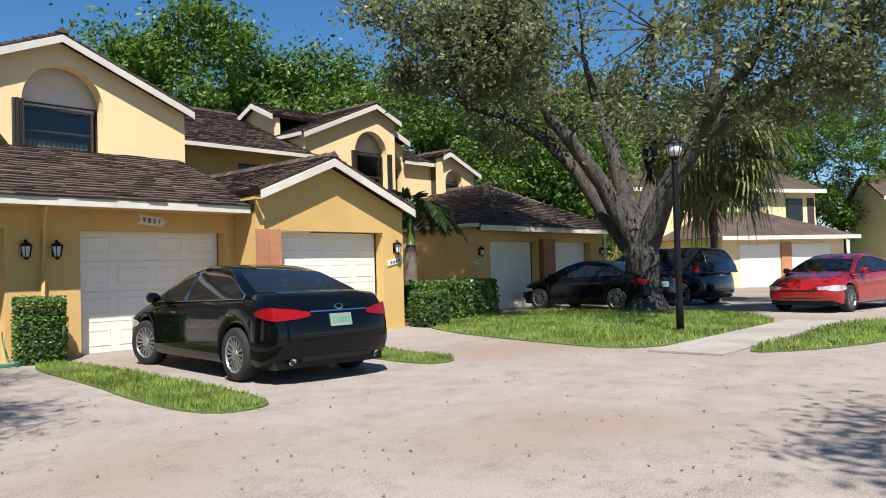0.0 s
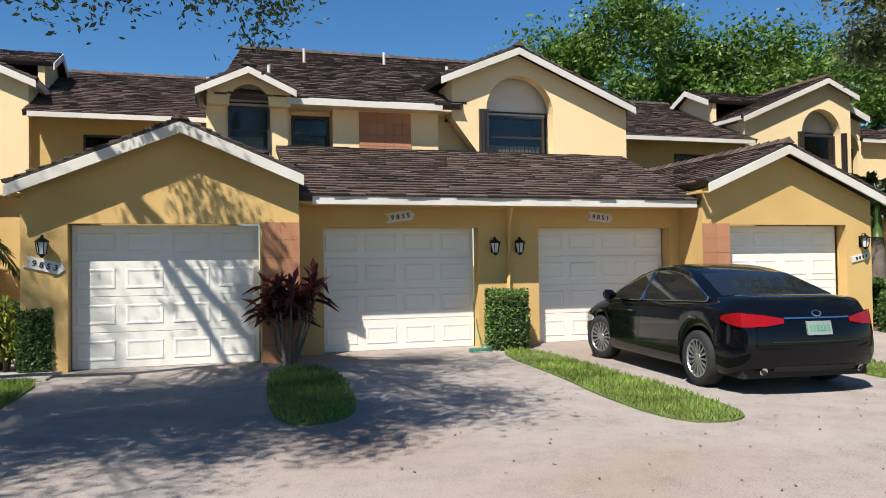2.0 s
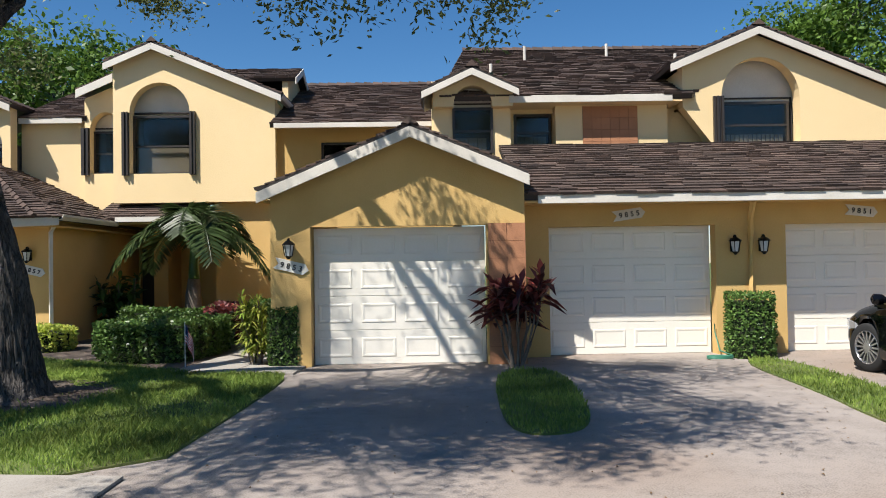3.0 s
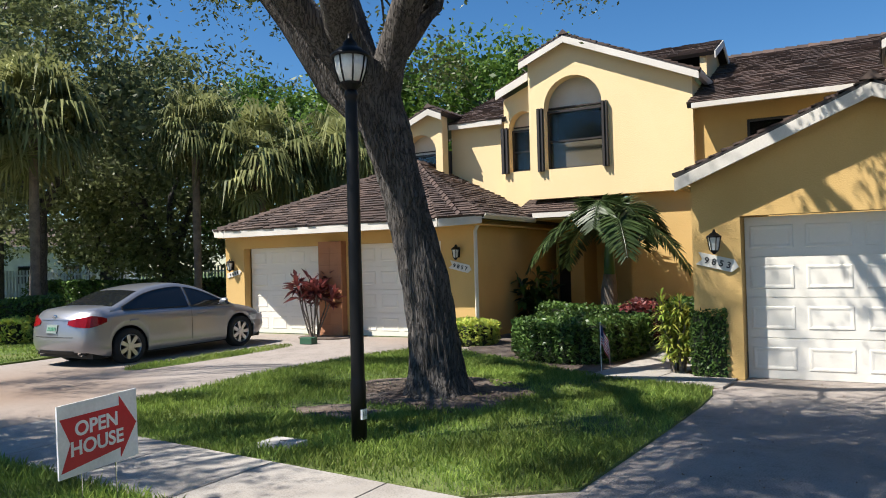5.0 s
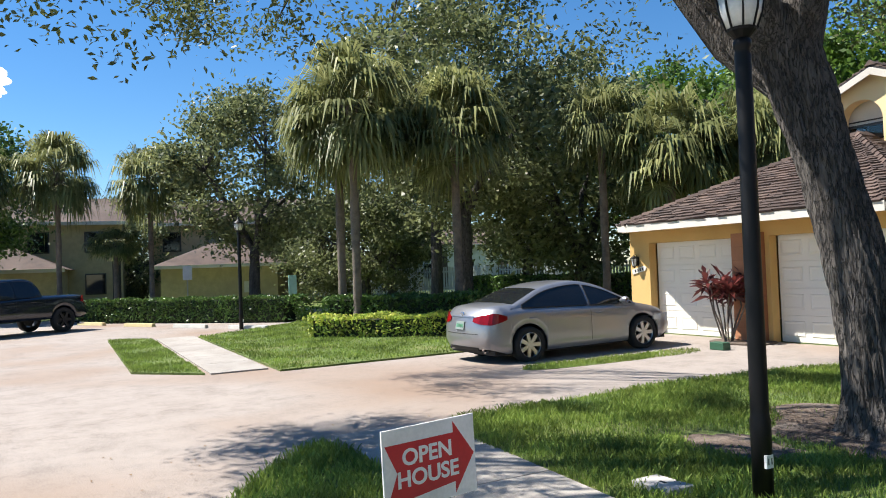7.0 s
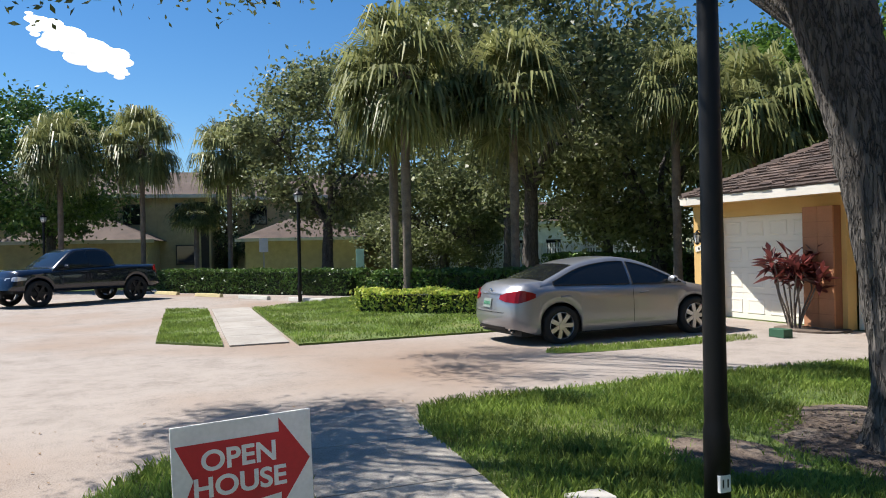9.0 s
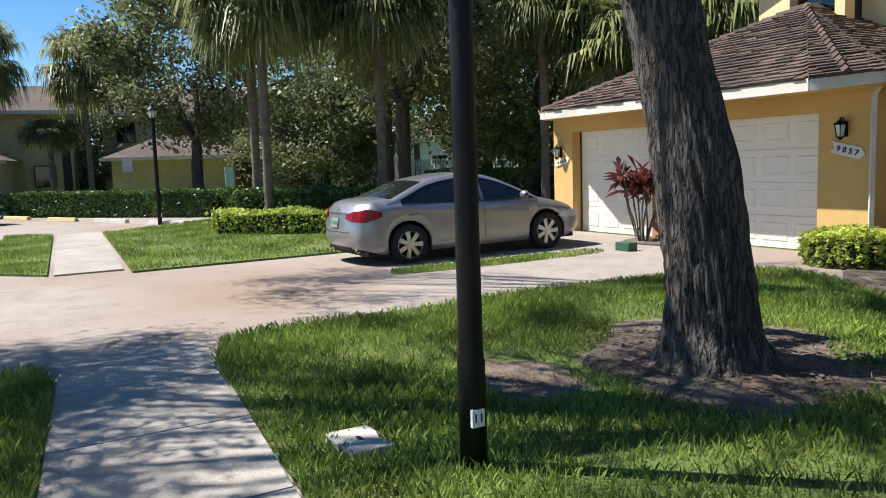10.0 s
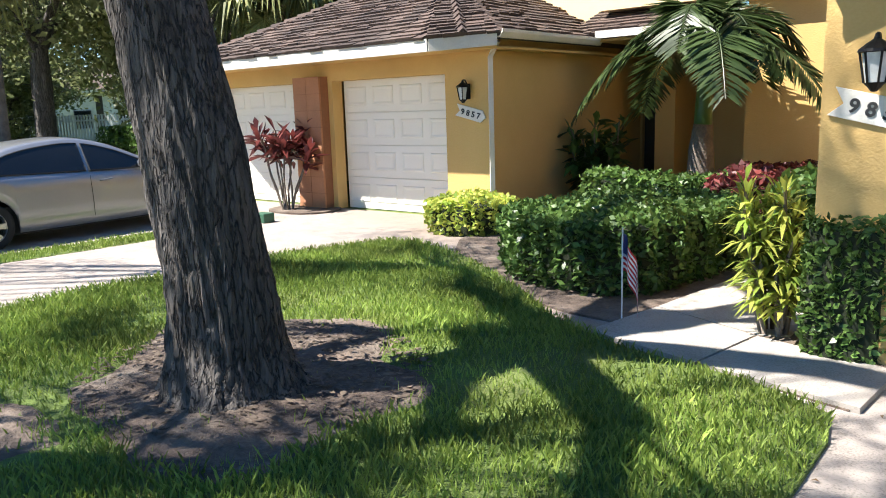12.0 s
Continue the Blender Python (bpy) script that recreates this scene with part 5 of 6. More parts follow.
    # solid block, coloured dark for the shade between the leaves
    part("shade_core", Geo().extrude([(x, y, z - 0.02) for x, y in inner], (0, 0, h - 0.08)), core or HEDGECORE, t, "solid near-black core for the shade inside the leaves")
    r = np.random.RandomState(seed)
    pts = []
    for a, b in zip(outline, outline[1:] + outline[:1]):
        k = int(math.dist(a, b) * h * density)
        u = r.rand(k)[:, None]
        p = np.array(a) + (np.array(b) - np.array(a)) * u
        zz = z + h * r.rand(k) ** 0.85
        bulge = 1 + 0.05 * np.sin(3 * zz + 4 * u[:, 0]) - 0.06 * (zz - z < 0.1)
        c = np.array([cx, cy])
        p = c + (p - c) * bulge[:, None] * r.uniform(0.93, 1.03, k)[:, None]
        pts.append(np.column_stack([p, zz]))
    area = (max(xs) - min(xs)) * (max(ys) - min(ys))
    k = int(area * density)
    x, y = r.uniform(min(xs), max(xs), k), r.uniform(min(ys), max(ys), k)
    m = inside(outline, x, y)
    x, y = x[m], y[m]
    pts.append(np.column_stack([x, y, z + h - 0.03 + 0.05 * np.sin(3 * x + 2 * y) + r.normal(size=len(x)) * 0.025]))
    p = np.concatenate(pts)
    numpy_mesh("foliage", leaf_quads(p, leaf, 0.55, 0.2, seed) - np.array([cx, cy, z]), 4, mat, t, "stuff")
    return t


# near-black green holds the hedge's inner shade as colour
HEDGECORE = material("hedge_inner_shade", (0.022, 0.03, 0.012), 0.95)


def rect(x0, x1, y0, y1):
    return [(x0, y0), (x1, y0), (x1, y1), (x0, y1)]


def strip_outline(a, b, w):
    d = (Vector(b) - Vector(a)).normalized()
    s = Vector((-d.y, d.x)) * w / 2
    a, b = Vector(a), Vector(b)
    return [tuple(a - s), tuple(b - s), tuple(b + s), tuple(a + s)]


clipped("hedge", smooth_outline([(-5.95, 13.6), (-5.0, 13.25), (-4.3, 13.5), (-4.1, 15.7), (-5.3, 16.4), (-6.3, 14.6)], 2), 0.66, HEDGELEAF, 1, 0.075, 1500, "low clipped dark green hedge beside the entrance path")
clipped("shrub", smooth_outline(rect(4.2, 4.92, 12.75, 13.4), 2), 0.98, HEDGELEAF, 2, 0.06, 1700, "square clipped green shrub between garage doors", category="shrub")
clipped("shrub", smooth_outline(rect(-2.98, -2.48, 12.68, 12.97), 2), 0.93, HEDGELEAF, 3, 0.06, 1700, "upright dark green shrub at the garage corner", category="shrub")
clipped("shrub", smooth_outline(rect(-8.45, -7.3, 15.2, 16.2), 2), 0.45, YELLOWLEAF, 4, 0.085, 900, "low variegated yellow green shrub by the garage", category="shrub")
clipped("hedge", strip_outline((-38.4, 6.0), (-28.8, 12.9), 0.9), 0.95, HEDGELEAF, 5, 0.13, 330, "long clipped hedge behind the parking bays", -0.05)
clipped("hedge", strip_outline((-21.5, 10.65), (-18.6, 13.3), 0.9), 0.58, YELLOWLEAF, 6, 0.11, 420, "low yellow green clipped hedge round the palms", -0.05)
clipped("hedge", strip_outline((-22.5, 11.6), (-19.2, 14.5), 1.3), 1.05, HEDGELEAF, 7, 0.12, 380, "clipped dark green hedge round the palms", -0.05)
clipped("hedge", strip_outline((-16.2, 24.0), (-40, 27.5), 1.4), 1.25, HEDGELEAF, 8, 0.2, 150, "tall dark hedge along the white fence", -0.05)
clipped("hedge", smooth_outline([(13.0, 13.35), (14.3, 12.9), (16.9, 13.6), (17.2, 14.6), (15.6, 15.0), (13.2, 14.3)], 2), 0.95, HEDGELEAF, 9, 0.09, 900, "rounded dark green hedge in the shade")
clipped("shrub", smooth_outline(rect(12.35, 13.1, 12.0, 12.9), 2), 0.8, HEDGELEAF, 10, 0.08, 900, "small leafy shrub at the garage corner", category="shrub")
clipped("shrub", smooth_outline(rect(-6.9, -5.0, 16.6, 17.6), 2), 0.7, HEDGELEAF, 12, 0.10, 700, "leafy green shrubs in the entrance bed", category="shrub")
clipped("shrub", smooth_outline(rect(-5.2, -4.2, 16.3, 19.5), 2), 0.72, TILEAF, 13, 0.13, 400, "dark red leaved shrubs below the palm", category="shrub")
clipped("shrub", smooth_outline(rect(-3.9, -3.1, 14.6, 17.6), 2), 0.85, HEDGELEAF, 14, 0.12, 500, "leafy green shrub along the garage wall", category="shrub")


def whorl_plant(name, x, y, stems, h, L, mat, seed, label, spread=0.35, per=20, w=0.10, group="", clad=0.3):
    """Bare canes topped with rosettes of long arching leaves."""
    t = thing(name, (x, y, 0), label, "plant", group)
    rng = random.Random(seed)
    quads = []
    for i in range(stems):
        a = math.tau * i / stems + rng.uniform(-0.4, 0.4)
        r = spread * rng.uniform(0.3, 1.0)
        hh = h * rng.uniform(0.6, 1.0)
        b = Vector((x + 0.08 * math.cos(a), y + 0.08 * math.sin(a), 0))
        e = Vector((x + r * math.cos(a), y + r * math.sin(a), hh))
        part("cane", Geo().tube(limb_path(b, e, 0.03, seed * 9 + i, 4), [0.02, 0.018, 0.016, 0.015, 0.012], 6), PALMBARK, t, "", True)
        for k in range(per):
            az, el = rng.uniform(0, math.tau), math.radians(rng.uniform(-25, 80))
            d = Vector((math.cos(az) * math.cos(el), math.sin(az) * math.cos(el), math.sin(el)))
            s = d.cross(Vector((0, 0, 1))).normalized()
            o = e.lerp(b, rng.uniform(0, clad))
            l = L * rng.uniform(0.7, 1.15)
            m, f = o + d * l * 0.5, o + d * l * 0.95 - Vector((0, 0, l * 0.22))
            quads.append([o, m - s * w * l, f, m + s * w * l])
    numpy_mesh("foliage", np.array(quads) - np.array((x, y, 0.0)), 4, mat, t, "stuff")
    return t


whorl_plant("ti_plant", 0.78, 12.42, 13, 1.42, 0.42, TILEAF, 1, "tall dark red ti plant in front of the block pier", 0.5, 26, 0.11, "ti plants")
whorl_plant("ti_plant", -11.95, 15.9, 9, 1.6, 0.42, TILEAF, 2, "red ti plant on bare canes by the garage pier", 0.5, 24, 0.12, "ti plants")
whorl_plant("ti_plant", 8.45, 12.4, 7, 1.3, 0.42, TILEAF, 3, "red ti plant by a garage pier", 0.35, 24, 0.11, "ti plants")
whorl_plant("shrub", -7.55, 18.55, 12, 1.4, 0.36, HEDGELEAF, 11, "tall loose shaded bush against the garage side wall", 0.55, 34, 0.17, "hedges and shrubs", 0.7)
whorl_plant("dracaena", -3.22, 13.08, 11, 1.12, 0.24, YELLOWLEAF, 4, "yellow green striped dracaena by the entrance path", 0.24, 110, 0.075, "", 0.75)


# ---- cars ----
TYRE = material("tyre_rubber", (0.018, 0.018, 0.018), 0.85, bump=0.2, grain=60)
RIM = material("alloy_rim", (0.50, 0.50, 0.51), 0.32, 0.9, bump=0.05)
RIM_DARK = material("dark_alloy_rim", (0.025, 0.025, 0.028), 0.45, 0.5, bump=0.05)
CHROME = material("chrome", (0.75, 0.75, 0.76), 0.12, 1.0, bump=0)
TINT = material("tinted_car_glass", (0.012, 0.014, 0.016), 0.04, bump=0, spec=0.6)
LENS = material("red_tail_lens", (0.25, 0.005, 0.008), 0.15, bump=0, coat=0.0, spec=0.3)
HEADLENS = material("clear_head_lens", (0.65, 0.66, 0.68), 0.1, 0.3, bump=0, coat=0.6)
SEAM = material("dark_seam", (0.008, 0.008, 0.008), 0.7, bump=0)
PLATE = material("licence_plate", (0.24, 0.29, 0.26), 0.5, bump=0.02)
PLATEINK = material("plate_green", (0.10, 0.30, 0.18), 0.5, bump=0)
PAINTS = {"black": material("black_car_paint", (0.003, 0.0035, 0.005), 0.07, 0.0, bump=0, coat=0.0, spec=0.28), "grey": material("silver_grey_car_paint", (0.30, 0.305, 0.325), 0.32, 0.6, other=(0.285, 0.29, 0.31), bump=0, coat=0.7),
          "navy": material("navy_car_paint", (0.010, 0.014, 0.028), 0.22, 0.3, bump=0, coat=0.9), "red": material("red_car_paint", (0.40, 0.008, 0.012), 0.25, 0.2, bump=0, coat=0.9), "coal": material("charcoal_car_paint", (0.006, 0.007, 0.009), 0.1, 0.0, bump=0, coat=0.0, spec=0.3)}


def curve_fn(pts):
    """A smooth function through (s, value) points."""
    def f(s):
        if s <= pts[0][0]:
            return pts[0][1]
        for i, ((a, va), (b, vb)) in enumerate(zip(pts, pts[1:])):
            if s <= b:
                t = (s - a) / (b - a)
                ma = (vb - pts[i - 1][1]) / (b - pts[i - 1][0]) if i else (vb - va) / (b - a)
                mb = (pts[i + 2][1] - va) / (pts[i + 2][0] - a) if i + 2 < len(pts) else (vb - va) / (b - a)
                h = b - a
                return (2 * t ** 3 - 3 * t * t + 1) * va + (t ** 3 - 2 * t * t + t) * h * ma + (3 * t * t - 2 * t ** 3) * vb + (t ** 3 - t * t) * h * mb
        return pts[-1][1]
    return f


SEDAN = dict(L=4.72, W=1.82, H=1.43, axles=(-1.36, 1.46), r=0.33, sill=0.21,
             deck=[(-2.36, 0.90), (-2.2, 1.03), (-1.75, 1.09), (-1.2, 1.08), (1.0, 1.0), (1.5, 0.93), (2.0, 0.80), (2.25, 0.68), (2.36, 0.58)],
             belt=[(-2.36, 0.80), (-2.0, 0.93), (-1.0, 0.94), (0.8, 0.88), (1.5, 0.80), (2.1, 0.68), (2.36, 0.52)],
             roof=[(-1.74, 1.04), (-1.4, 1.17), (-0.92, 1.34), (-0.4, 1.42), (0.05, 1.425), (0.5, 1.32), (0.95, 1.12), (1.28, 0.96)], split=(-0.78, 0.12), tail=(0.74, 0.90))
COMPACT = dict(SEDAN, L=4.53, axles=(-1.32, 1.38), deck=[(y * 0.96, z) for y, z in SEDAN["deck"]], belt=[(y * 0.96, z) for y, z in SEDAN["belt"]],
               roof=[(y * 0.96, z) for y, z in SEDAN["roof"]], split=(-0.75, 0.08), tail=(0.72, 0.93))
VAN = dict(L=5.1, W=1.98, H=1.76, axles=(-1.6, 1.5), r=0.36, sill=0.24,
           deck=[(-2.55, 0.95), (-2.4, 1.0), (1.2, 1.05), (1.7, 0.98), (2.3, 0.84), (2.55, 0.66)], belt=[(-2.55, 0.9), (-2.0, 1.0), (0.8, 0.98), (1.6, 0.9), (2.3, 0.74), (2.55, 0.6)],
           roof=[(-2.52, 1.0), (-2.42, 1.4), (-2.2, 1.70), (-1.2, 1.76), (0.1, 1.74), (0.7, 1.55), (1.3, 1.22), (1.65, 1.0)], split=(-1.5, -0.2), tail=(0.95, 1.2))
TRUCK = dict(L=5.9, W=2.04, H=1.95, axles=(-1.75, 1.9), r=0.45, sill=0.52,
             deck=[(-2.95, 1.33), (-0.9, 1.36), (1.0, 1.30), (2.4, 1.26), (2.8, 1.18), (2.95, 1.0)], belt=[(-2.95, 1.25), (-0.9, 1.27), (1.0, 1.2), (2.5, 1.1), (2.95, 0.9)],
             roof=[(-0.95, 1.3), (-0.85, 1.7), (-0.6, 1.93), (0.2, 1.95), (0.55, 1.9), (1.0, 1.6), (1.4, 1.28)], split=(-0.75, 0.1), tail=(0.95, 1.3))


def car(kind, paint, m, label, rim=RIM, spokes=10, steer=0.0, plate=True, category="car"):
    c = dict(kind)
    L, W, H, zc = c["L"], c["W"] / 2, c["H"], c["r"]
    deck, belt, roof = curve_fn(c["deck"]), curve_fn(c["belt"]), curve_fn(c["roof"])
    t = thing("car" if category == "car" else "pickup_truck", (0, 0, 0), label, category, "parked vehicles")
    mat = PAINTS[paint]
    half = L / 2
    arch = zc + 0.055

    def width(y):
        k = abs(y) / half
        return W * (1 - 0.04 * k ** 2 - 0.10 * max(0, k - 0.78) ** 2 / 0.048)

    def rounded(p):
        # ends bow out in plan, bulge at the bumper and tuck in above and below it
        x, y, z = p
        k = max(0.0, (abs(y) - half + 0.6) / 0.6)
        k = min(1.1, k) ** 2
        s_ = 1 if y > 0 else -1
        top = max(0.0, z - 0.60) / 0.4
        cut = 0.20 * (abs(x) / W) ** 3 + (0.10 if y < 0 else 0.16) * top ** 1.4 + 0.10 * max(0.0, (0.42 - z) / 0.2)
        return (x, y - s_ * k * cut, z)

    def cpart(name, g, *rest, **kw):
        g.v = [rounded(p) for p in g.v]
        return part(name, g, *rest, local=True, **kw)

    def strip(w, y, z0, z1, dp):
        g = Geo()
        for i in range(13):
            x = -w + 2 * w * i / 12
            g.v += [(x, y, z0), (x, y, z1), (x, y + dp, z1), (x, y + dp, z0)]
        g.f = [(i * 4 + j, i * 4 + (j + 1) % 4, i * 4 + 4 + (j + 1) % 4, i * 4 + 4 + j) for i in range(12) for j in range(4)] + [(0, 1, 2, 3), (51, 50, 49, 48)]
        return g

    def low(y):
        z = c["sill"] + 0.09 * max(0, abs(y) / half - 0.8) / 0.2
        for a in c["axles"]:
            if abs(y - a) < arch:
                z = max(z, zc + math.sqrt(arch ** 2 - (y - a) ** 2))
        return z
    ys = sorted({round(-half + L * k / 70, 4) for k in range(71)} | {round(a + arch * math.sin(q * 0.157), 4) for a in c["axles"] for q in range(-10, 11)})
    rows = []
    for y in ys:
        w, zl, zs, zt = width(y), low(y), belt(y), max(deck(y), belt(y) + 0.01)
        zl = min(zl, zs - 0.05)
        prof = [(w * 0.955, zl), (w * 0.985, zl + 0.04), (w * 0.995, zl + 0.04 + (zs - zl) * 0.2), (w, zl + (zs - zl) * 0.45), (w * 0.985, zl + (zs - zl) * 0.72), (w * 0.99, zs - 0.05), (w * 0.955, zs), (w * 0.86, zs + (zt - zs) * 0.72), (w * 0.5, zt - 0.004), (0, zt)]
        rows.append([(x, y, z) for x, z in prof] + [(-x, y, z) for x, z in prof[-2::-1]])
    n = len(rows[0])
    rows = [[(x * q, y, z) for x, y, z in rows[0]] for q in (0.0, 0.3, 0.55, 0.75, 0.9)] + rows + [[(x * q, y, z) for x, y, z in rows[-1]] for q in (0.9, 0.75, 0.55, 0.3, 0.0)]
    g = Geo()
    g.v = [p for r in rows for p in r]
    g.f = [(i * n + k, i * n + k + 1, (i + 1) * n + k + 1, (i + 1) * n + k) for i in range(len(rows) - 1) for k in range(n - 1)]
    body = cpart("body", g, mat, t, paint + " painted body", True)
    md = body.modifiers.new("edges", "EDGE_SPLIT")
    md.split_angle = radians(50)
    part("underbody", Geo().box(-W * 0.86, W * 0.86, -half + 0.25, half - 0.25, c["sill"] - 0.03, min(0.62, c["sill"] + 0.35)), SEAM, t, local=True)

    # cabin
    zb = belt(0) - 0.01
    wb, wr = W * 0.935, W * 0.64

    def side(z):
        k = max(0, min(1, (z - zb) / (H - 0.06 - zb)))
        return wb - (wb - wr) * (k ** 1.25)
    y0, y1 = c["roof"][0][0], c["roof"][-1][0]
    cy = [y0 + (y1 - y0) * k / 40 for k in range(41)]
    rows = []
    for y in cy:
        zr = max(roof(y), zb + 0.02)
        e = zr - 0.045
        prof = [(side(zb) if y > y0 else side(zb), zb - 0.02), *[(side(zb + (e - zb) * q), zb + (e - zb) * q) for q in (0.2, 0.4, 0.6, 0.8)], (side(e), e), (side(e) * 0.9, zr - 0.012), (side(e) * 0.5, zr), (0, zr + 0.006)]
        rows.append([(x, y, z) for x, z in prof] + [(-x, y, z) for x, z in prof[-2::-1]])
    n = len(rows[0])
    g = Geo()
    g.v = [p for r in rows for p in r]
    g.f = [(i * n + k, i * n + k + 1, (i + 1) * n + k + 1, (i + 1) * n + k) for i in range(len(rows) - 1) for k in range(n - 1)] + [tuple(range(n)), tuple(range(40 * n, 41 * n))[::-1]]
    part("cabin", g, mat, t, "", True, local=True)
    peak = max(z for y, z in c["roof"])
    yr = min(y for y, z in c["roof"] if z > peak - 0.1)
    yf = max(y for y, z in c["roof"] if z > peak - 0.12)

    def sheet(name, y_a, y_b, inset):
        g = Geo()
        k = 12
        for i in range(k + 1):
            y = y_a + (y_b - y_a) * i / k
            zr = roof(y)
            w = side(zr - 0.045) * inset
            for j in range(9):
                u = -1 + j / 4
                g.v.append((w * u, y, zr + 0.014 - 0.02 * u * u))
        g.f = [(i * 9 + j, i * 9 + j + 1, (i + 1) * 9 + j + 1, (i + 1) * 9 + j) for i in range(k) for j in range(8)]
        part(name, g, TINT, t, "dark tinted glass", True, local=True)
    sheet("rear_window", y0 + 0.10, yr - 0.06, 0.9)
    sheet("windscreen", yf + 0.06, y1 - 0.08, 0.9)
    a, b = c["split"]
    spans = [(y0 + 0.05, a - 0.0), (a + 0.05, b), (b + 0.06, y1 - 0.1)] if kind is VAN else [(y0 + 0.25, b - 0.03), (b + 0.03, y1 - 0.12)]
    for sg in (-1, 1):
        for ya, yb in spans:
            g = Geo()
            k = 14
            for i in range(k + 1):
                y = ya + (yb - ya) * i / k
                zlo = zb + 0.035 + 0.03 * max(0.0, 0.6 - y)
                zhi = max(zlo + 0.002, roof(y) - 0.085)
                for j in range(4):
                    z = zlo + (zhi - zlo) * j / 3
                    g.v.append((sg * (side(z) + 0.013), y, z))
            g.f = [(i * 4 + j, i * 4 + j + 1, (i + 1) * 4 + j + 1, (i + 1) * 4 + j) for i in range(k) for j in range(3)]
            rim_line = [g.v[i * 4] for i in range(k + 1)] + [g.v[i * 4 + 3] for i in range(k, -1, -1)] + [g.v[0]]
            part("side_window", g, TINT, t, "dark tinted glass", True, local=True)
            part("window_trim", Geo().tube(rim_line, 0.009, 5), CHROME if paint == "black" else SEAM, t, local=True)
            part("door_handle", Geo().tube([(sg * (width(ya) * 0.985 + 0.02), ya + 0.02 + 0.08, zb - 0.10), (sg * (width(ya) * 0.985 + 0.035), ya + 0.19, zb - 0.095), (sg * (width(ya) * 0.985 + 0.02), ya + 0.28, zb - 0.09)], 0.013, 6), mat if paint != "black" else CHROME, t, local=True)
        # door seams
        for y in (b, a - 0.25, b + 0.98):
            if low(y) < c["sill"] + 0.1:
                g = Geo()
                for k in range(6):
                    z = c["sill"] + 0.1 + (zb - c["sill"] - 0.12) * k / 5
                    kk = (z - low(y)) / (belt(y) - low(y))
                    w = width(y) * (0.985 + 0.017 * math.sin(math.pi * min(1, max(0, kk)))) + 0.002
                    g.v += [(sg * w, y - 0.004, z), (sg * w, y + 0.004, z)]
                g.f = [(2 * k, 2 * k + 1, 2 * k + 3, 2 * k + 2) for k in range(5)]
                part("door_seam", g, SEAM, t, local=True)
        # mirror
        my = y1 - 0.38
        mx = sg * (wb + 0.12)
        mg = Geo().tube([(mx - sg * 0.1, my, zb + 0.08), (mx - sg * 0.03, my, zb + 0.10), (mx + sg * 0.06, my - 0.01, zb + 0.10), (mx + sg * 0.09, my - 0.01, zb + 0.10)], [0.03, 0.07, 0.075, 0.04], 8)
        part("side_mirror", mg, mat, t, "", True, local=True)
        # lamps
        z0, z1 = c["tail"]
        pts = [(width(y) * 1.0 + 0.012, y) for y in (-half + 0.46, -half + 0.34, -half + 0.22, -half + 0.12, -half + 0.05)] + [(width(-half) * 0.98, -half - 0.012), (width(-half) * 0.75, -half - 0.02), (width(-half) * 0.52, -half - 0.02)]
        g = Geo()
        for i, (x, y) in enumerate(pts):
            k = i / (len(pts) - 1)
            th = (z1 - z0) * (0.3 + 2.3 * k * (1 - k) ** 0.8)
            zm = z0 + (z1 - z0) * (0.62 - 0.12 * k)
            for d, zz in ((0, zm - th / 2), (0, zm + th / 2), (0.03, zm + th / 2), (0.03, zm - th / 2)):
                g.v.append((sg * (x - d * (1 if i < 5 else 0)), y + d * (1 if i >= 5 else 0), zz))
        g.f = [(i * 4 + j, i * 4 + (j + 1) % 4, i * 4 + 4 + (j + 1) % 4, i * 4 + 4 + j) for i in range(len(pts) - 1) for j in range(4)] + [(0, 1, 2, 3), tuple(range(len(g.v) - 4, len(g.v)))]
        cpart("tail_light", g, LENS, t, "red tail light lens")
        pts = [(width(y) * 1.0 + 0.004, y) for y in (half - 0.62, half - 0.4, half - 0.25, half - 0.12)] + [(width(half) * 0.97, half + 0.006), (width(half) * 0.62, half + 0.012)]
        g = Geo()
        zm = belt(half - 0.3) - 0.09
        for i, (x, y) in enumerate(pts):
            th = 0.05 + 0.10 * math.sin(math.pi * (i + 0.6) / len(pts))
            for d, zz in ((0, zm - th / 2), (0, zm + th / 2), (0.05, zm + th / 2), (0.05, zm - th / 2)):
                g.v.append((sg * (x - d), y - (d if i > 3 else 0), zz))
        g.f = [(i * 4 + j, i * 4 + (j + 1) % 4, i * 4 + 4 + (j + 1) % 4, i * 4 + 4 + j) for i in range(len(pts) - 1) for j in range(4)] + [(0, 1, 2, 3), tuple(range(len(g.v) - 4, len(g.v)))]
        cpart("headlight", g, HEADLENS, t, "clear headlight")
        cpart("exhaust_pipe", Geo().tube([(sg * W * 0.66, -half + 0.3, 0.27), (sg * W * 0.66, -half + 0.0, 0.27)], 0.040, 12), CHROME, t)
        # black disc on the closed pipe paints the shade of its hollow
        part("exhaust_mouth_shade", Geo().tube([(sg * W * 0.66, -half + 0.13, 0.27), (sg * W * 0.66, -half + 0.125, 0.27)], 0.034, 12), SEAM, t, local=True)
    # rear details
    cpart("bumper_trim", strip(W * 0.55, -half - 0.008, 0.27, 0.33, 0.1), SEAM, t)
    cpart("boot_seam", strip(W * 0.60, -half - 0.004, c["tail"][0] - 0.15, c["tail"][0] - 0.142, 0.03), SEAM, t)
    cpart("trim_bar", strip(W * 0.44, -half - 0.014, c["tail"][1] - 0.06, c["tail"][1] - 0.044, 0.03), CHROME if paint == "black" else mat, t)
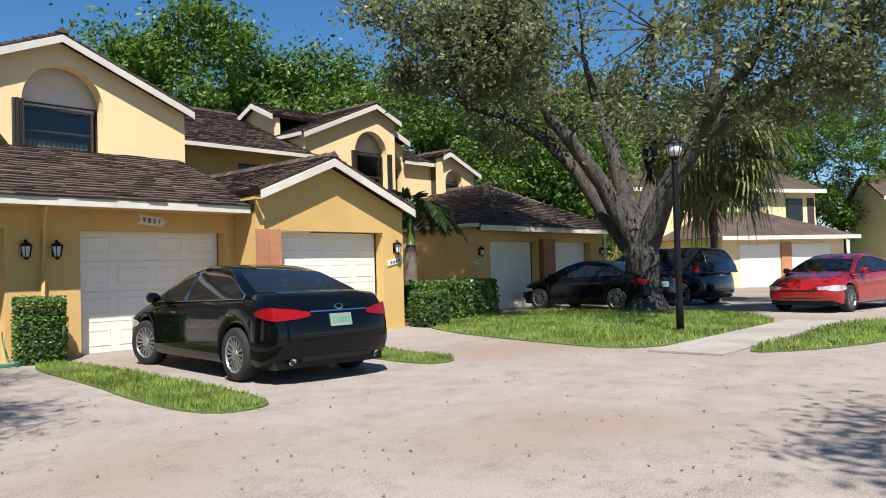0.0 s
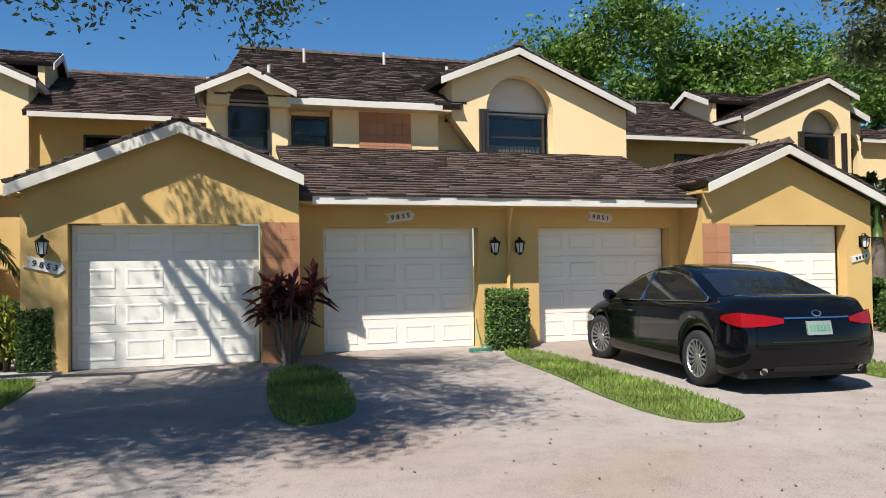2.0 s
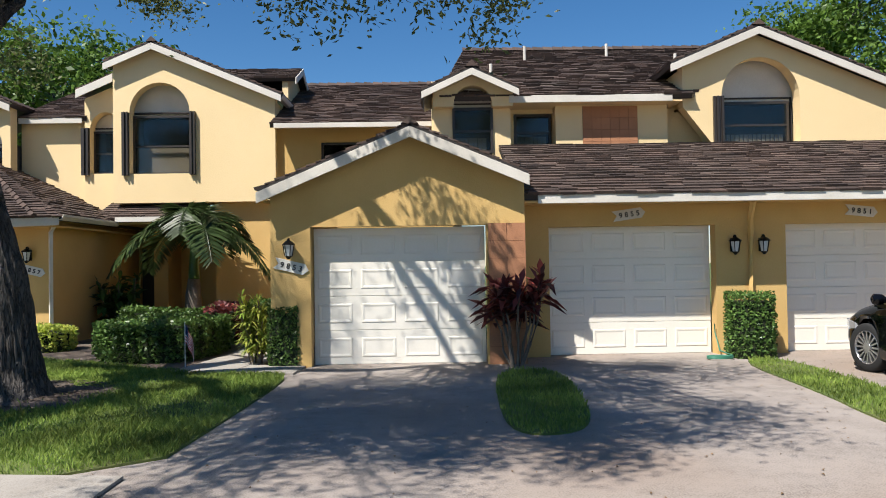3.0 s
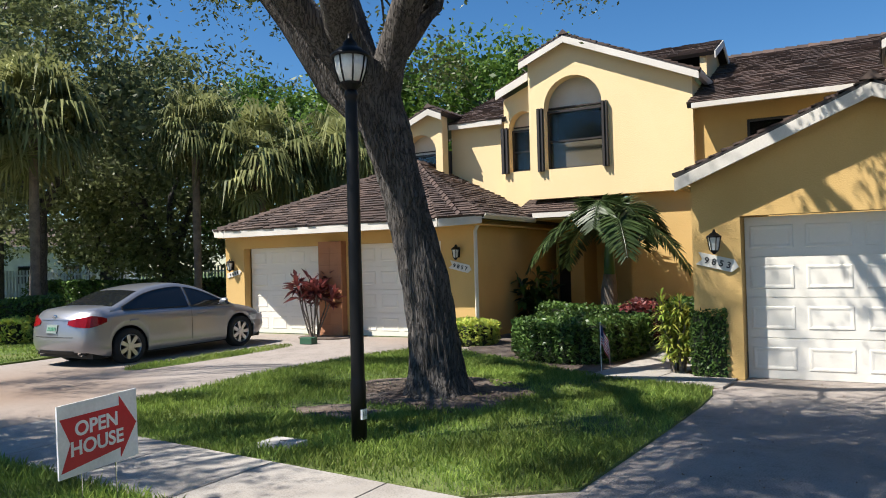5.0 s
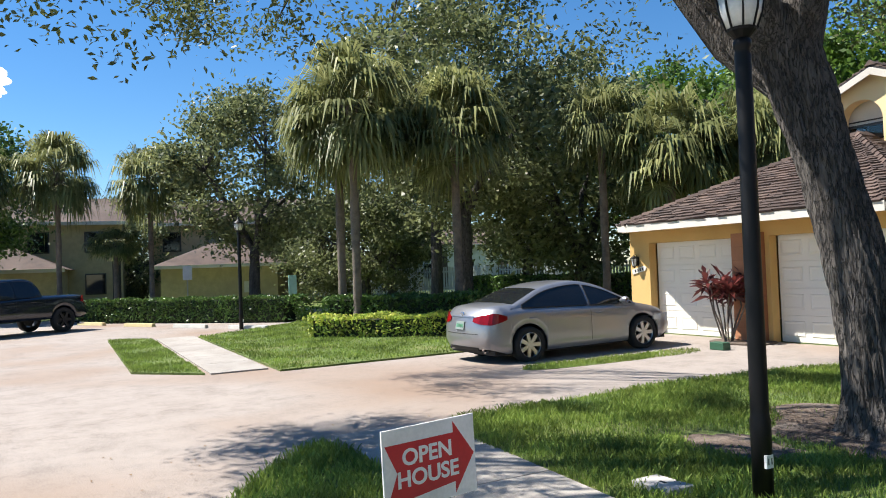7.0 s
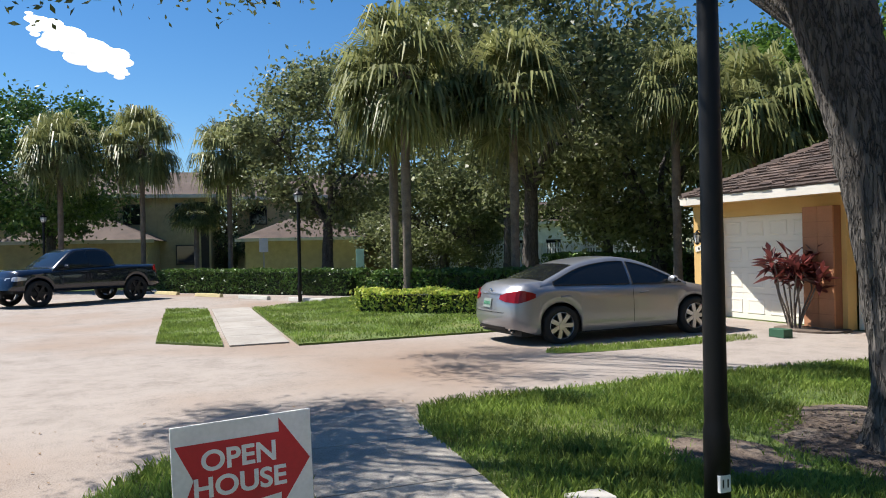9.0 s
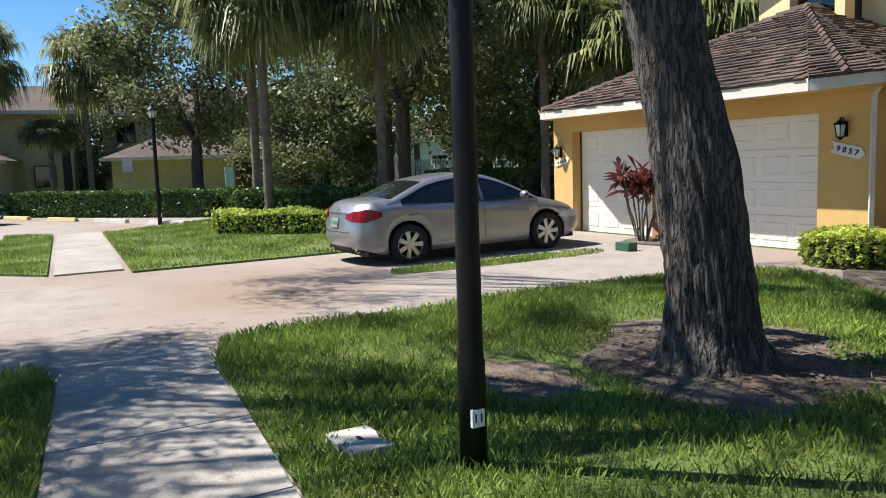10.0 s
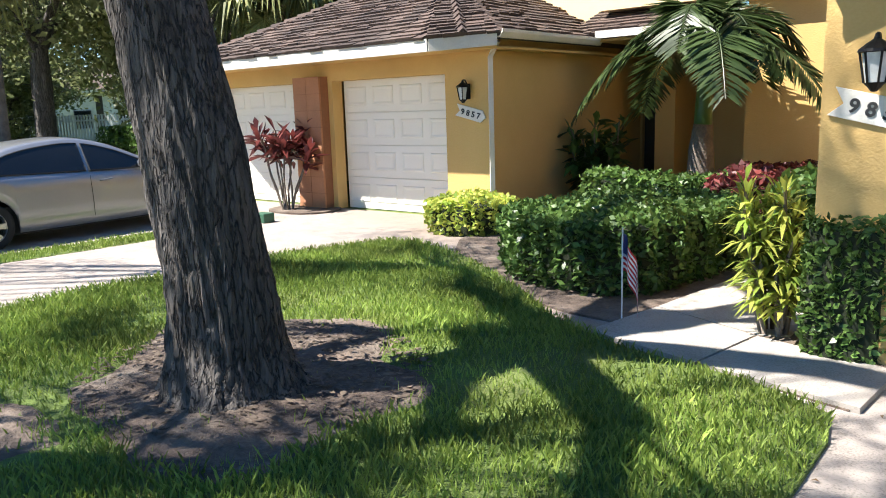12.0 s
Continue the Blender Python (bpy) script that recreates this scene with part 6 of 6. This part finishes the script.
    badge = Geo().tube([(0.055 * math.cos(q * 0.524), -half - 0.012, c["tail"][1] - 0.005 + 0.03 * math.sin(q * 0.524)) for q in range(13)], 0.007, 5)
    cpart("badge", badge, CHROME, t, "plain chrome oval badge")
    if plate:
        pl = cpart("number_plate", Geo().box(-0.15, 0.15, -half - 0.022, -half + 0.03, c["tail"][0] - 0.075, c["tail"][0] + 0.07), PLATE, t, "pale licence plate with green marks")
        for k in range(6):
            cpart("plate_mark", Geo().box(-0.12 + k * 0.043, -0.095 + k * 0.043, -half - 0.026, -half - 0.0225, c["tail"][0] - 0.03, c["tail"][0] + 0.03), PLATEINK, pl)
    cpart("grille", strip(W * 0.5, half + 0.008, 0.34, 0.56, -0.1), SEAM, t)
    # wheels
    for ya in c["axles"]:
        for sg in (-1, 1):
            wh = new("wheel")
            wh.parent = t
            wh.location = (sg * (W - 0.115), ya, zc)
            wh.rotation_euler = (0, 0, radians(steer) if ya > 0 else 0)
            prof = [(zc * 0.66, -0.10), (zc * 0.92, -0.112), (zc * 0.985, -0.085), (zc, 0), (zc * 0.985, 0.085), (zc * 0.92, 0.112), (zc * 0.66, 0.10), (zc * 0.62, 0.0), (zc * 0.66, -0.10)]
            g = Geo()
            q = 32
            for r, x in prof:
                g.v += [(x, r * math.cos(k * math.tau / q), r * math.sin(k * math.tau / q)) for k in range(q)]
            g.f = [(i * q + k, i * q + (k + 1) % q, (i + 1) * q + (k + 1) % q, (i + 1) * q + k) for i in range(len(prof) - 1) for k in range(q)]
            part("tyre", g, TYRE, wh, "black rubber tyre", True, local=True)
            g = Geo()
            rings = [(zc * 0.70, 0.098), (zc * 0.66, 0.105), (zc * 0.63, 0.085), (zc * 0.62, -0.06), (zc * 0.70, -0.09)]
            for r, x in rings:
                g.v += [(sg * x, r * math.cos(k * math.tau / q), r * math.sin(k * math.tau / q)) for k in range(q)]
            g.f = [(i * q + k, i * q + (k + 1) % q, (i + 1) * q + (k + 1) % q, (i + 1) * q + k) for i in range(len(rings) - 1) for k in range(q)]
            for k in range(spokes):
                a0 = k * math.tau / spokes
                ww = (0.75 if spokes > 8 else 2.3) * zc * 0.05
                r0, r1 = zc * 0.12, zc * 0.66
                co, si = math.cos(a0), math.sin(a0)
                p = []
                for x in (0.045, 0.085):
                    for r, s_ in ((r0, -ww * 0.8), (r1, -ww), (r1, ww), (r0, ww * 0.8)):
                        p.append((sg * (x + (0.01 if r == r1 else 0)), r * co - s_ * si, r * si + s_ * co))
                g.hexa(p)
            g.tube([(sg * 0.04, 0, 0), (sg * 0.095, 0, 0)], zc * 0.17, 16)
            part("rim", g, rim, wh, "spoked alloy rim", local=True)
            part("brake_disc", Geo().tube([(sg * 0.0, 0, 0), (sg * 0.012, 0, 0)], zc * 0.5, 24), RIM_DARK, wh, local=True)
    t.matrix_world = m
    return t


def heading(x, y, turn):
    return pose(x, y, 0, 0, 0, turn)


car(SEDAN, "black", heading(6.15, 9.78, -5.0), "glossy black four-door sedan parked on a driveway", RIM, 16, 14)
car(COMPACT, "grey", pose(-13.46, 12.85, -0.045, 0.8, 0, -1.5), "silver grey four-door sedan with tinted windows on a driveway", RIM, 7)
car(SEDAN, "coal", heading(19.7, 12.3, -6.5), "dark charcoal sedan parked in the shade by a garage", RIM, 10)
car(VAN, "navy", heading(22.9, 12.2, -6), "dark navy minivan parked behind an oak", RIM, 10)
car(SEDAN, "red", heading(22.0, 6.3, 82), "bright red sedan parked across the drive", RIM, 10)
car(TRUCK, "navy", pose(-32.0, 3.1, -0.07, 0, 0, 215), "dark navy pickup truck with big wheels at the parking bays", RIM_DARK, 6, 0, False, "truck")


# ---- fixtures on the houses ----
def wall_lantern(x, y, z, label="black wall lantern with frosted glass"):
    """A coach lamp on a wall that faces -y."""
    t = thing("wall_lantern", (x, y, z), label, "lamp", "wall lanterns")
    part("back_plate", Geo().box(-0.045, 0.045, -0.015, 0, -0.12, 0.10), BLACK, t, local=True, bevel=0.006)
    part("arm", Geo().tube([(0, -0.01, 0.08), (0, -0.07, 0.15), (0, -0.11, 0.15), (0, -0.12, 0.12)], 0.01, 6), BLACK, t, local=True)
    g = Geo()
    for k in range(6):
        a, b = k * math.tau / 6, (k + 1) * math.tau / 6
        g.tube([(0.055 * math.cos(a), -0.12 + 0.055 * math.sin(a), -0.12), (0.085 * math.cos(a), -0.12 + 0.085 * math.sin(a), 0.05)], 0.007, 5)
    part("cage", g, BLACK, t, local=True)
    part("glass", Geo().lathe(0, -0.12, [(0.048, -0.118), (0.076, 0.046)], 6), LAMPGLASS, t, "frosted glass", local=True)
    part("cap", Geo().lathe(0, -0.12, [(0.10, 0.05), (0.095, 0.065), (0.05, 0.10), (0.02, 0.12), (0.012, 0.15)], 12), BLACK, t, local=True)
    part("base", Geo().lathe(0, -0.12, [(0.015, -0.17), (0.035, -0.145), (0.06, -0.12)], 12), BLACK, t, local=True)
    return t


lan = wall_lantern(4.48, 13.5, 1.79)
for x, y, z in ((4.95, 13.5, 1.79), (-2.62, 12.76, 1.82), (11.95, 12.76, 1.82), (-8.5, 16.5, 1.86), (-15.0, 16.5, 1.72), (17.6, 15.0, 1.8), (24.45, 15.0, 1.8)):
    copy_thing(lan, pose(x, y, z))


def text_geo(s, size, depth=0.004):
    cu = bpy.data.curves.new("text", "FONT")
    cu.body, cu.size, cu.extrude, cu.align_x, cu.align_y, cu.offset = s, size, depth, "CENTER", "CENTER", size * 0.025
    ob = new("text", cu)
    me = bpy.data.meshes.new_from_object(ob.evaluated_get(bpy.context.evaluated_depsgraph_get()))
    bpy.data.objects.remove(ob)
    return me


def plaque(x, y, z, digits, label, tilt=8.0):
    """A slanted house number plaque on a wall that faces -y."""
    t = thing("house_number", (x, y, z), label, "sign", "house numbers")
    t.rotation_euler = (0, radians(tilt), 0)
    out = [(-0.27, -0.085), (0.20, -0.085), (0.27, 0.0), (0.20, 0.085), (-0.27, 0.085), (-0.20, 0.0)]
    part("plate", Geo().extrude([(a, -0.022, b) for a, b in out], (0, 0.02, 0)), PLAQUE, t, local=True, bevel=0.003)
    for k, d in enumerate(digits):
        me = text_geo(d, 0.115)
        me.materials.append(DIGIT)
        ob = new("digit", me)
        ob.parent = t
        ob.matrix_basis = pose(-0.14 + 0.095 * k, -0.025, -0.005, 90, 0, 0)
    return t


plaque(2.78, 13.5, 2.31, "9855", "white house number plaque reading 9855", -8)
plaque(6.62, 13.5, 2.31, "9851", "white house number plaque reading 9851", 6)
plaque(-2.60, 12.76, 1.54, "9853", "white house number plaque reading 9853", 14)
plaque(-8.45, 16.5, 1.54, "9857", "white house number plaque reading 9857", 14)
for x, y in ((11.95, 12.76), (-14.95, 16.5), (17.65, 15.0)):
    t = thing("house_number", (x, y, 1.5), "small slanted white house number plaque", "sign", "house numbers")
    t.rotation_euler = (0, radians(-12), 0)
    part("plate", Geo().extrude([(a, -0.022, b) for a, b in ((-0.24, -0.06), (0.18, -0.06), (0.24, 0), (0.18, 0.06), (-0.24, 0.06))], (0, 0.02, 0)), PLAQUE, t, local=True)
    for k in range(4):
        part("digit_mark", Geo().box(-0.14 + 0.08 * k, -0.10 + 0.08 * k, -0.026, -0.0225, -0.03, 0.03), DIGIT, t, local=True)


# ---- lamp posts, sign, flag and small things ----
def lamp_post(x, y, label="tall black lamp post with a frosted lantern"):
    t = thing("lamp_post", (x, y, 0), label, "street lamp", "lamp posts")
    part("pole", Geo().lathe(0, 0, [(0.07, -0.03), (0.07, 0.56), (0.062, 0.60), (0.062, 0.64), (0.056, 3.1), (0.05, 3.14), (0.062, 3.16), (0.062, 3.2), (0.04, 3.24)], 20), BLACK, t, "glossy black pole", True, local=True)
    part("number_tag", Geo().box(0.05, 0.074, -0.045, 0.025, 0.24, 0.33), WHITE, t, "white number tag", local=True)
    part("lantern_base", Geo().lathe(0, 0, [(0.05, 3.22), (0.10, 3.27), (0.105, 3.29)], 16), BLACK, t, local=True)
    part("lantern_glass", Geo().lathe(0, 0, [(0.095, 3.29), (0.135, 3.40), (0.155, 3.52)], 18), LAMPGLASS, t, "milky glass", True, local=True)
    for k in range(8):
        a = k * math.tau / 8
        part("lantern_bar", Geo().tube([(0.10 * math.cos(a), 0.10 * math.sin(a), 3.28), (0.140 * math.cos(a), 0.140 * math.sin(a), 3.40), (0.160 * math.cos(a), 0.160 * math.sin(a), 3.53)], 0.008, 5), BLACK, t, local=True)
    part("lantern_cap", Geo().lathe(0, 0, [(0.185, 3.52), (0.18, 3.545), (0.11, 3.60), (0.07, 3.62), (0.06, 3.66), (0.025, 3.70), (0.02, 3.74)], 18), BLACK, t, "", True, local=True)
    return t


post = lamp_post(-4.905, 7.84)
for x, y, z in ((13.5, 6.75, 0), (-26.95, 10.1, -0.05), (-41.5, 1.2, -0.07)):
    copy_thing(post, pose(x, y, z, 0, 0, 70))
for k, ch in enumerate("11"):
    me = text_geo(ch, 0.06, 0.001)
    me.materials.append(DIGIT)
    ob = new("digit", me)
    ob.parent = post
    ob.matrix_basis = pose(0.0745, -0.026 + 0.032 * k, 0.285, 90, 0, 90)

# the open house sign faces +x
sgn = thing("yard_sign", (-5.18, 5.40, 0), "white and red open house arrow sign on wire legs", "sign")
sgn.rotation_euler, sgn.scale = (radians(1.5), 0, radians(6)), (1, 1.05, 1)
part("board", Geo().box(-0.006, 0.006, -0.30, 0.30, 0.37, 0.82), WHITE, sgn, "white corrugated plastic board", local=True)
arrow = [(-0.285, 0.735), (0.155, 0.735), (0.155, 0.80), (0.29, 0.595), (0.155, 0.39), (0.155, 0.455), (-0.285, 0.405), (-0.215, 0.575)]
part("arrow", Geo().extrude([(0.0065, a, b) for a, b in arrow], (0.0015, 0, 0)), RED, sgn, "red arrow", local=True)
for k, word in enumerate(("OPEN", "HOUSE")):
    me = text_geo(word, 0.125, 0.0012)
    me.materials.append(WHITE)
    ob = new("lettering", me)
    ob.parent = sgn
    ob.matrix_basis = pose(0.0095, -0.02, 0.65 - 0.118 * k, 90, 0, 90)
    ob["label"] = "white words " + word
for yy in (-0.14, 0.12):
    part("wire_leg", Geo().tube([(0, yy, 0.0), (0, yy, 0.42)], 0.004, 6), CHROME, sgn, local=True)

fl = thing("small_flag", (-4.26, 12.86, 0), "small striped flag on a thin stick beside the path", "flag")
part("stick", Geo().tube([(0, 0, 0), (0, 0, 0.72)], 0.006, 6), WHITE, fl, local=True)
BLUE = material("flag_blue", (0.03, 0.045, 0.16), 0.8, bump=0)


def cloth(z0, z1, s0, s1):
    """A strip of drooping cloth between two heights and two distances from the stick."""
    g = Geo()
    k = 10
    for i in range(k + 1):
        s = s0 + (s1 - s0) * i / k
        x, y, d = -0.05 * s + 0.17 * s, 0.03 * math.sin(s * 9), 0.16 * s * s + 0.10 * s
        g.v += [(x, y, z0 - d), (x, y, z1 - d)]
    g.f = [(2 * i, 2 * i + 2, 2 * i + 3, 2 * i + 1) for i in range(k)]
    return g


for k in range(13):
    z = 0.40 + k * 0.0215
    s0 = 0.45 if k > 5 else 0.0
    part("stripe", cloth(z, z + 0.0215, s0, 1.2), RED if k % 2 == 0 else WHITE, fl, local=True)
part("canton", cloth(0.40 + 6 * 0.0215, 0.40 + 13 * 0.0215, 0.0, 0.45), BLUE, fl, local=True)

lid = thing("meter_box", (-5.47, 7.46, 0), "pale concrete water meter lid set in the grass", "utility box")
part("lid", Geo().box(-0.19, 0.19, -0.13, 0.13, 0.0, 0.07), METER, lid, local=True, bevel=0.012)
# thin dark plate on the lid, painted as the shade in a finger hole
part("lid_hole_shade", Geo().box(-0.03, 0.03, -0.012, 0.012, 0.0705, 0.073), SEAM, lid, local=True)
gb = thing("green_box", (-11.25, 14.85, 0), "small dark green irrigation box by the bed", "utility box")
part("body", Geo().box(-0.16, 0.16, -0.1, 0.1, 0, 0.14), material("green_plastic", (0.03, 0.10, 0.055), 0.6), gb, local=True, bevel=0.01)
hose = thing("garden_hose", (3.95, 12.85, 0), "green garden hose coiled at the garage wall", "hose")
HOSE = material("hose_green", (0.05, 0.22, 0.14), 0.5, bump=0)
part("coil", Geo().tube([(0.02 + 0.2 * math.cos(q * 0.5), 0.09 * math.sin(q * 0.5) - 0.05, 0.02 + 0.0012 * q) for q in range(38)] + [(0.15, 0.3, 0.1), (0.2, 0.62, 0.35), (0.2, 0.64, 0.5)], 0.012, 6), HOSE, hose, "", True, local=True)

# wheel stops of the parking bays
STOP = material("yellow_wheel_stop", (0.62, 0.52, 0.27), 0.9)
STOP2 = material("pale_wheel_stop", (0.58, 0.56, 0.5), 0.9)
for i, (x, y) in enumerate(((-35.7, 6.3), (-32.6, 7.7), (-29.7, 9.0), (-26.9, 10.3))):
    t = thing("wheel_stop", (x, y, -0.07), "yellow painted concrete wheel stop" if i < 2 else "pale concrete wheel stop", "kerb", "wheel stops")
    t.rotation_euler = (0, 0, radians(26))
    part("block", Geo().extrude([(-0.9, -0.09, 0), (-0.9, 0.09, 0), (-0.9, 0.06, 0.13), (-0.9, -0.06, 0.13)], (1.8, 0, 0)), STOP if i < 2 else STOP2, t, local=True, bevel=0.01)

rs_ = thing("road_sign", (-40.6, 11.1, -0.27), "small white road sign on a post", "sign")
part("post", Geo().tube([(0, 0, 0), (0, 0, 2.6)], 0.035, 8), METER, rs_, local=True)
part("board", Geo().box(0.02, 0.05, -0.22, 0.22, 1.9, 2.6), WHITE, rs_, local=True)
bx = thing("sign_box", (-32.6, 13.8, -0.07), "small green sign on a dark post", "sign")
part("post", Geo().box(-0.12, 0.12, -0.12, 0.12, 0, 0.9), BLACK, bx, local=True)
part("board", Geo().box(-0.03, 0.03, -0.17, 0.17, 0.9, 1.75), material("pale_green_sign", (0.35, 0.6, 0.5), 0.5), bx, local=True)

# white picket fence beyond the lawn
fn = thing("picket_fence", (-33, 36, 0), "long white picket fence behind the hedge", "fence")
FENCE = material("fence_white", (0.74, 0.78, 0.80), 0.6)
a, b = Vector((-56, 20.5, 0)), Vector((-22, 38, 0))
rails = Geo()
d = (b - a).normalized()
s = Vector((-d.y, d.x, 0)) * 0.03
for z in (0.5, 1.5):
    rails = Geo().hexa([tuple(q) for q in (a - s + Vector((0, 0, z)), b - s + Vector((0, 0, z)), b + s + Vector((0, 0, z)), a + s + Vector((0, 0, z)), a - s + Vector((0, 0, z + 0.1)), b - s + Vector((0, 0, z + 0.1)), b + s + Vector((0, 0, z + 0.1)), a + s + Vector((0, 0, z + 0.1)))])
    part("rail", rails, FENCE, fn)
pick = Geo().box(-0.055, 0.055, -0.012, 0.012, 0.1, 1.85).mesh("picket")
pick.materials.append(FENCE)
N = 210
for k in range(N):
    ob = new("picket", pick)
    ob.parent = fn
    p = a.lerp(b, k / N) - s * 1.6 - fn.location
    ob.matrix_basis = pose(p.x, p.y, 0, 0, 0, math.degrees(math.atan2(d.y, d.x)))


# ---- far houses ----
FARWALL = material("far_stucco_sand", (0.52, 0.42, 0.24), 0.9, stain=(0.4, 0.32, 0.2))
FARDARK = material("far_dark_panel", (0.05, 0.04, 0.035), 0.9)
FARWHITE = material("far_white_wall", (0.62, 0.62, 0.6), 0.9)


def far_house(m, w, dp, h, wall, label, garage=True, wing=True):
    """A two-storey house; local front faces -y."""
    t = thing("house", (0, 0, 0), label, "house", "houses farther off")
    part("wall", Geo().box(-w / 2, w / 2, 0, dp, -0.3, h), wall, t, local=True)
    g = Geo().extrude([(-w / 2 - 0.4, -0.5, h), (w / 2 + 0.4, -0.5, h), (w / 2 + 0.4, dp / 2, h + dp * 0.22), (-w / 2 - 0.4, dp / 2, h + dp * 0.22)], (0, 0, 0.15))
    part("roof", g, TILE, t, "brown tiled roof", local=True)
    g = Geo().extrude([(-w / 2 - 0.4, dp / 2, h + dp * 0.22), (w / 2 + 0.4, dp / 2, h + dp * 0.22), (w / 2 + 0.4, dp + 0.5, h), (-w / 2 - 0.4, dp + 0.5, h)], (0, 0, 0.15))
    part("roof", g, TILE, t, local=True)
    for sx in (-w / 2, w / 2):
        part("gable", Geo().extrude([(sx - 0.1, 0, h - 0.02), (sx - 0.1, dp, h - 0.02), (sx - 0.1, dp / 2, h + dp * 0.22)], (0.2, 0, 0)), wall, t, local=True)
    part("fascia", Geo().box(-w / 2 - 0.4, w / 2 + 0.4, -0.54, -0.5, h - 0.05, h + 0.17), TRIM, t, local=True)
    n = max(2, int(w / 3))
    for k in range(n):
        x = -w / 2 + (k + 0.5) * w / n
        for z in (0.9, 3.6):
            if z < 2 and garage and abs(x + w * 0.1) < 3.8:
                continue
            wf = part("window", Geo().box(x - 0.62, x + 0.62, -0.05, 0.03, z, z + 1.35), FRAME_DARK, t, "dark framed window", local=True)
            part("pane", Geo().box(x - 0.54, x + 0.54, -0.07, -0.055, z + 0.08, z + 1.27), TINT, wf, local=True)
        part("wall_panel", Geo().box(x + 1.0, x + 1.5, -0.04, 0.0, 0.0, h - 0.3), FARDARK if k % 2 else wall, t, local=True)
    if wing:
        part("wing_wall", Geo().box(-w * 0.35, w * 0.25, -5, 0, -0.3, 2.5), wall, t, local=True)
        a_, b_ = -w * 0.35 - 0.5, w * 0.25 + 0.5
        mid_ = (a_ + b_) / 2
        part("wing_roof", Geo().add([(a_, -5.6, 2.5), (b_, -5.6, 2.5), (b_, 0, 2.5), (a_, 0, 2.5), (mid_ - 1, -2.2, 4.0), (mid_ + 1, -2.2, 4.0), (mid_ + 1, 0, 4.0), (mid_ - 1, 0, 4.0)], [(0, 1, 5, 4), (1, 2, 6, 5), (3, 0, 4, 7), (4, 5, 6, 7), (0, 3, 2, 1)]), TILE, t, "brown hip roof", local=True)
        part("wing_fascia", Geo().box(a_, b_, -5.66, -5.62, 2.34, 2.54), TRIM, t, local=True)
        if garage:
            for k in (0, 1):
                gx = mid_ - 2.9 + 3.3 * k
                part("garage_door", Geo().box(gx, gx + 2.5, -5.04, -5.005, 0, 2.12), DOORPAINT, t, "cream garage door", local=True)
            part("pier", Geo().box(mid_ - 0.3, mid_ + 0.35, -5.08, -5.005, 0, 2.2), TERRA, t, local=True)
        else:
            part("vent", Geo().box(mid_ + 1.5, mid_ + 1.8, -5.04, -5.0, 0.7, 1.4), TRIM, t, local=True)
    t.matrix_world = m
    return t


far_house(pose(43.5, 18.0, 0, 0, 0, -28), 13, 9, 5.3, STUCCO_UP, "yellow two-storey townhouse with a hip roofed garage across the drive")
far_house(pose(62, 8, 0, 0, 0, -60), 12, 9, 5.3, STUCCO_UP, "yellow two-storey house farther along the drive")
far_house(pose(-56, 3.5, 0, 0, 0, 80), 13, 9, 5.4, FARWALL, "sand coloured two-storey house behind palms", False)
far_house(pose(-55, 17.5, 0, 0, 0, 68), 12, 9, 5.4, FARWALL, "sand coloured two-storey house with dark panels behind an oak", False)
far_house(pose(-58, 38, 0, 0, 0, 50), 16, 9, 3.6, FARWHITE, "white house beyond the fence", False, False)
far_house(pose(-58, -12, 0, 0, 0, 100), 13, 9, 5.3, STUCCO_UP, "yellow two-storey house beyond the car park", False)


# ---- a far cloud ----
CLOUD = bpy.data.materials.new("self_lit_cloud")
CLOUD.use_nodes = True
cb = CLOUD.node_tree.nodes["Principled BSDF"]
cb.inputs["Base Color"].default_value = (0.9, 0.9, 0.92, 1)
# an even glow gives the sunlit white that the backlit side lacks
cb.inputs["Emission Color"].default_value = (1.0, 1.0, 1.0, 1)
cb.inputs["Emission Strength"].default_value = 0.55
g = Geo()
rng = random.Random(4)
for k in range(60):
    u = rng.uniform(-1, 1)
    cx, cy, cz = -1000 + rng.uniform(-30, 30), -46 + 52 * u, 250 - 22 * u + rng.uniform(-11, 12)
    r = rng.uniform(5, 15) * (1 - 0.5 * abs(u))
    n1, n2 = 12, 8
    g.add([(cx + r * math.cos(a * math.tau / n1) * math.sin(b * math.pi / n2), cy + 1.5 * r * math.sin(a * math.tau / n1) * math.sin(b * math.pi / n2), cz + 0.7 * r * math.cos(b * math.pi / n2)) for b in range(n2 + 1) for a in range(n1)],
          [(b * n1 + a, b * n1 + (a + 1) % n1, (b + 1) * n1 + (a + 1) % n1, (b + 1) * n1 + a) for b in range(n2) for a in range(n1)])
part("cloud", g, CLOUD, None, "small white cumulus cloud in a blue sky", True, kind="stuff", category="cloud")
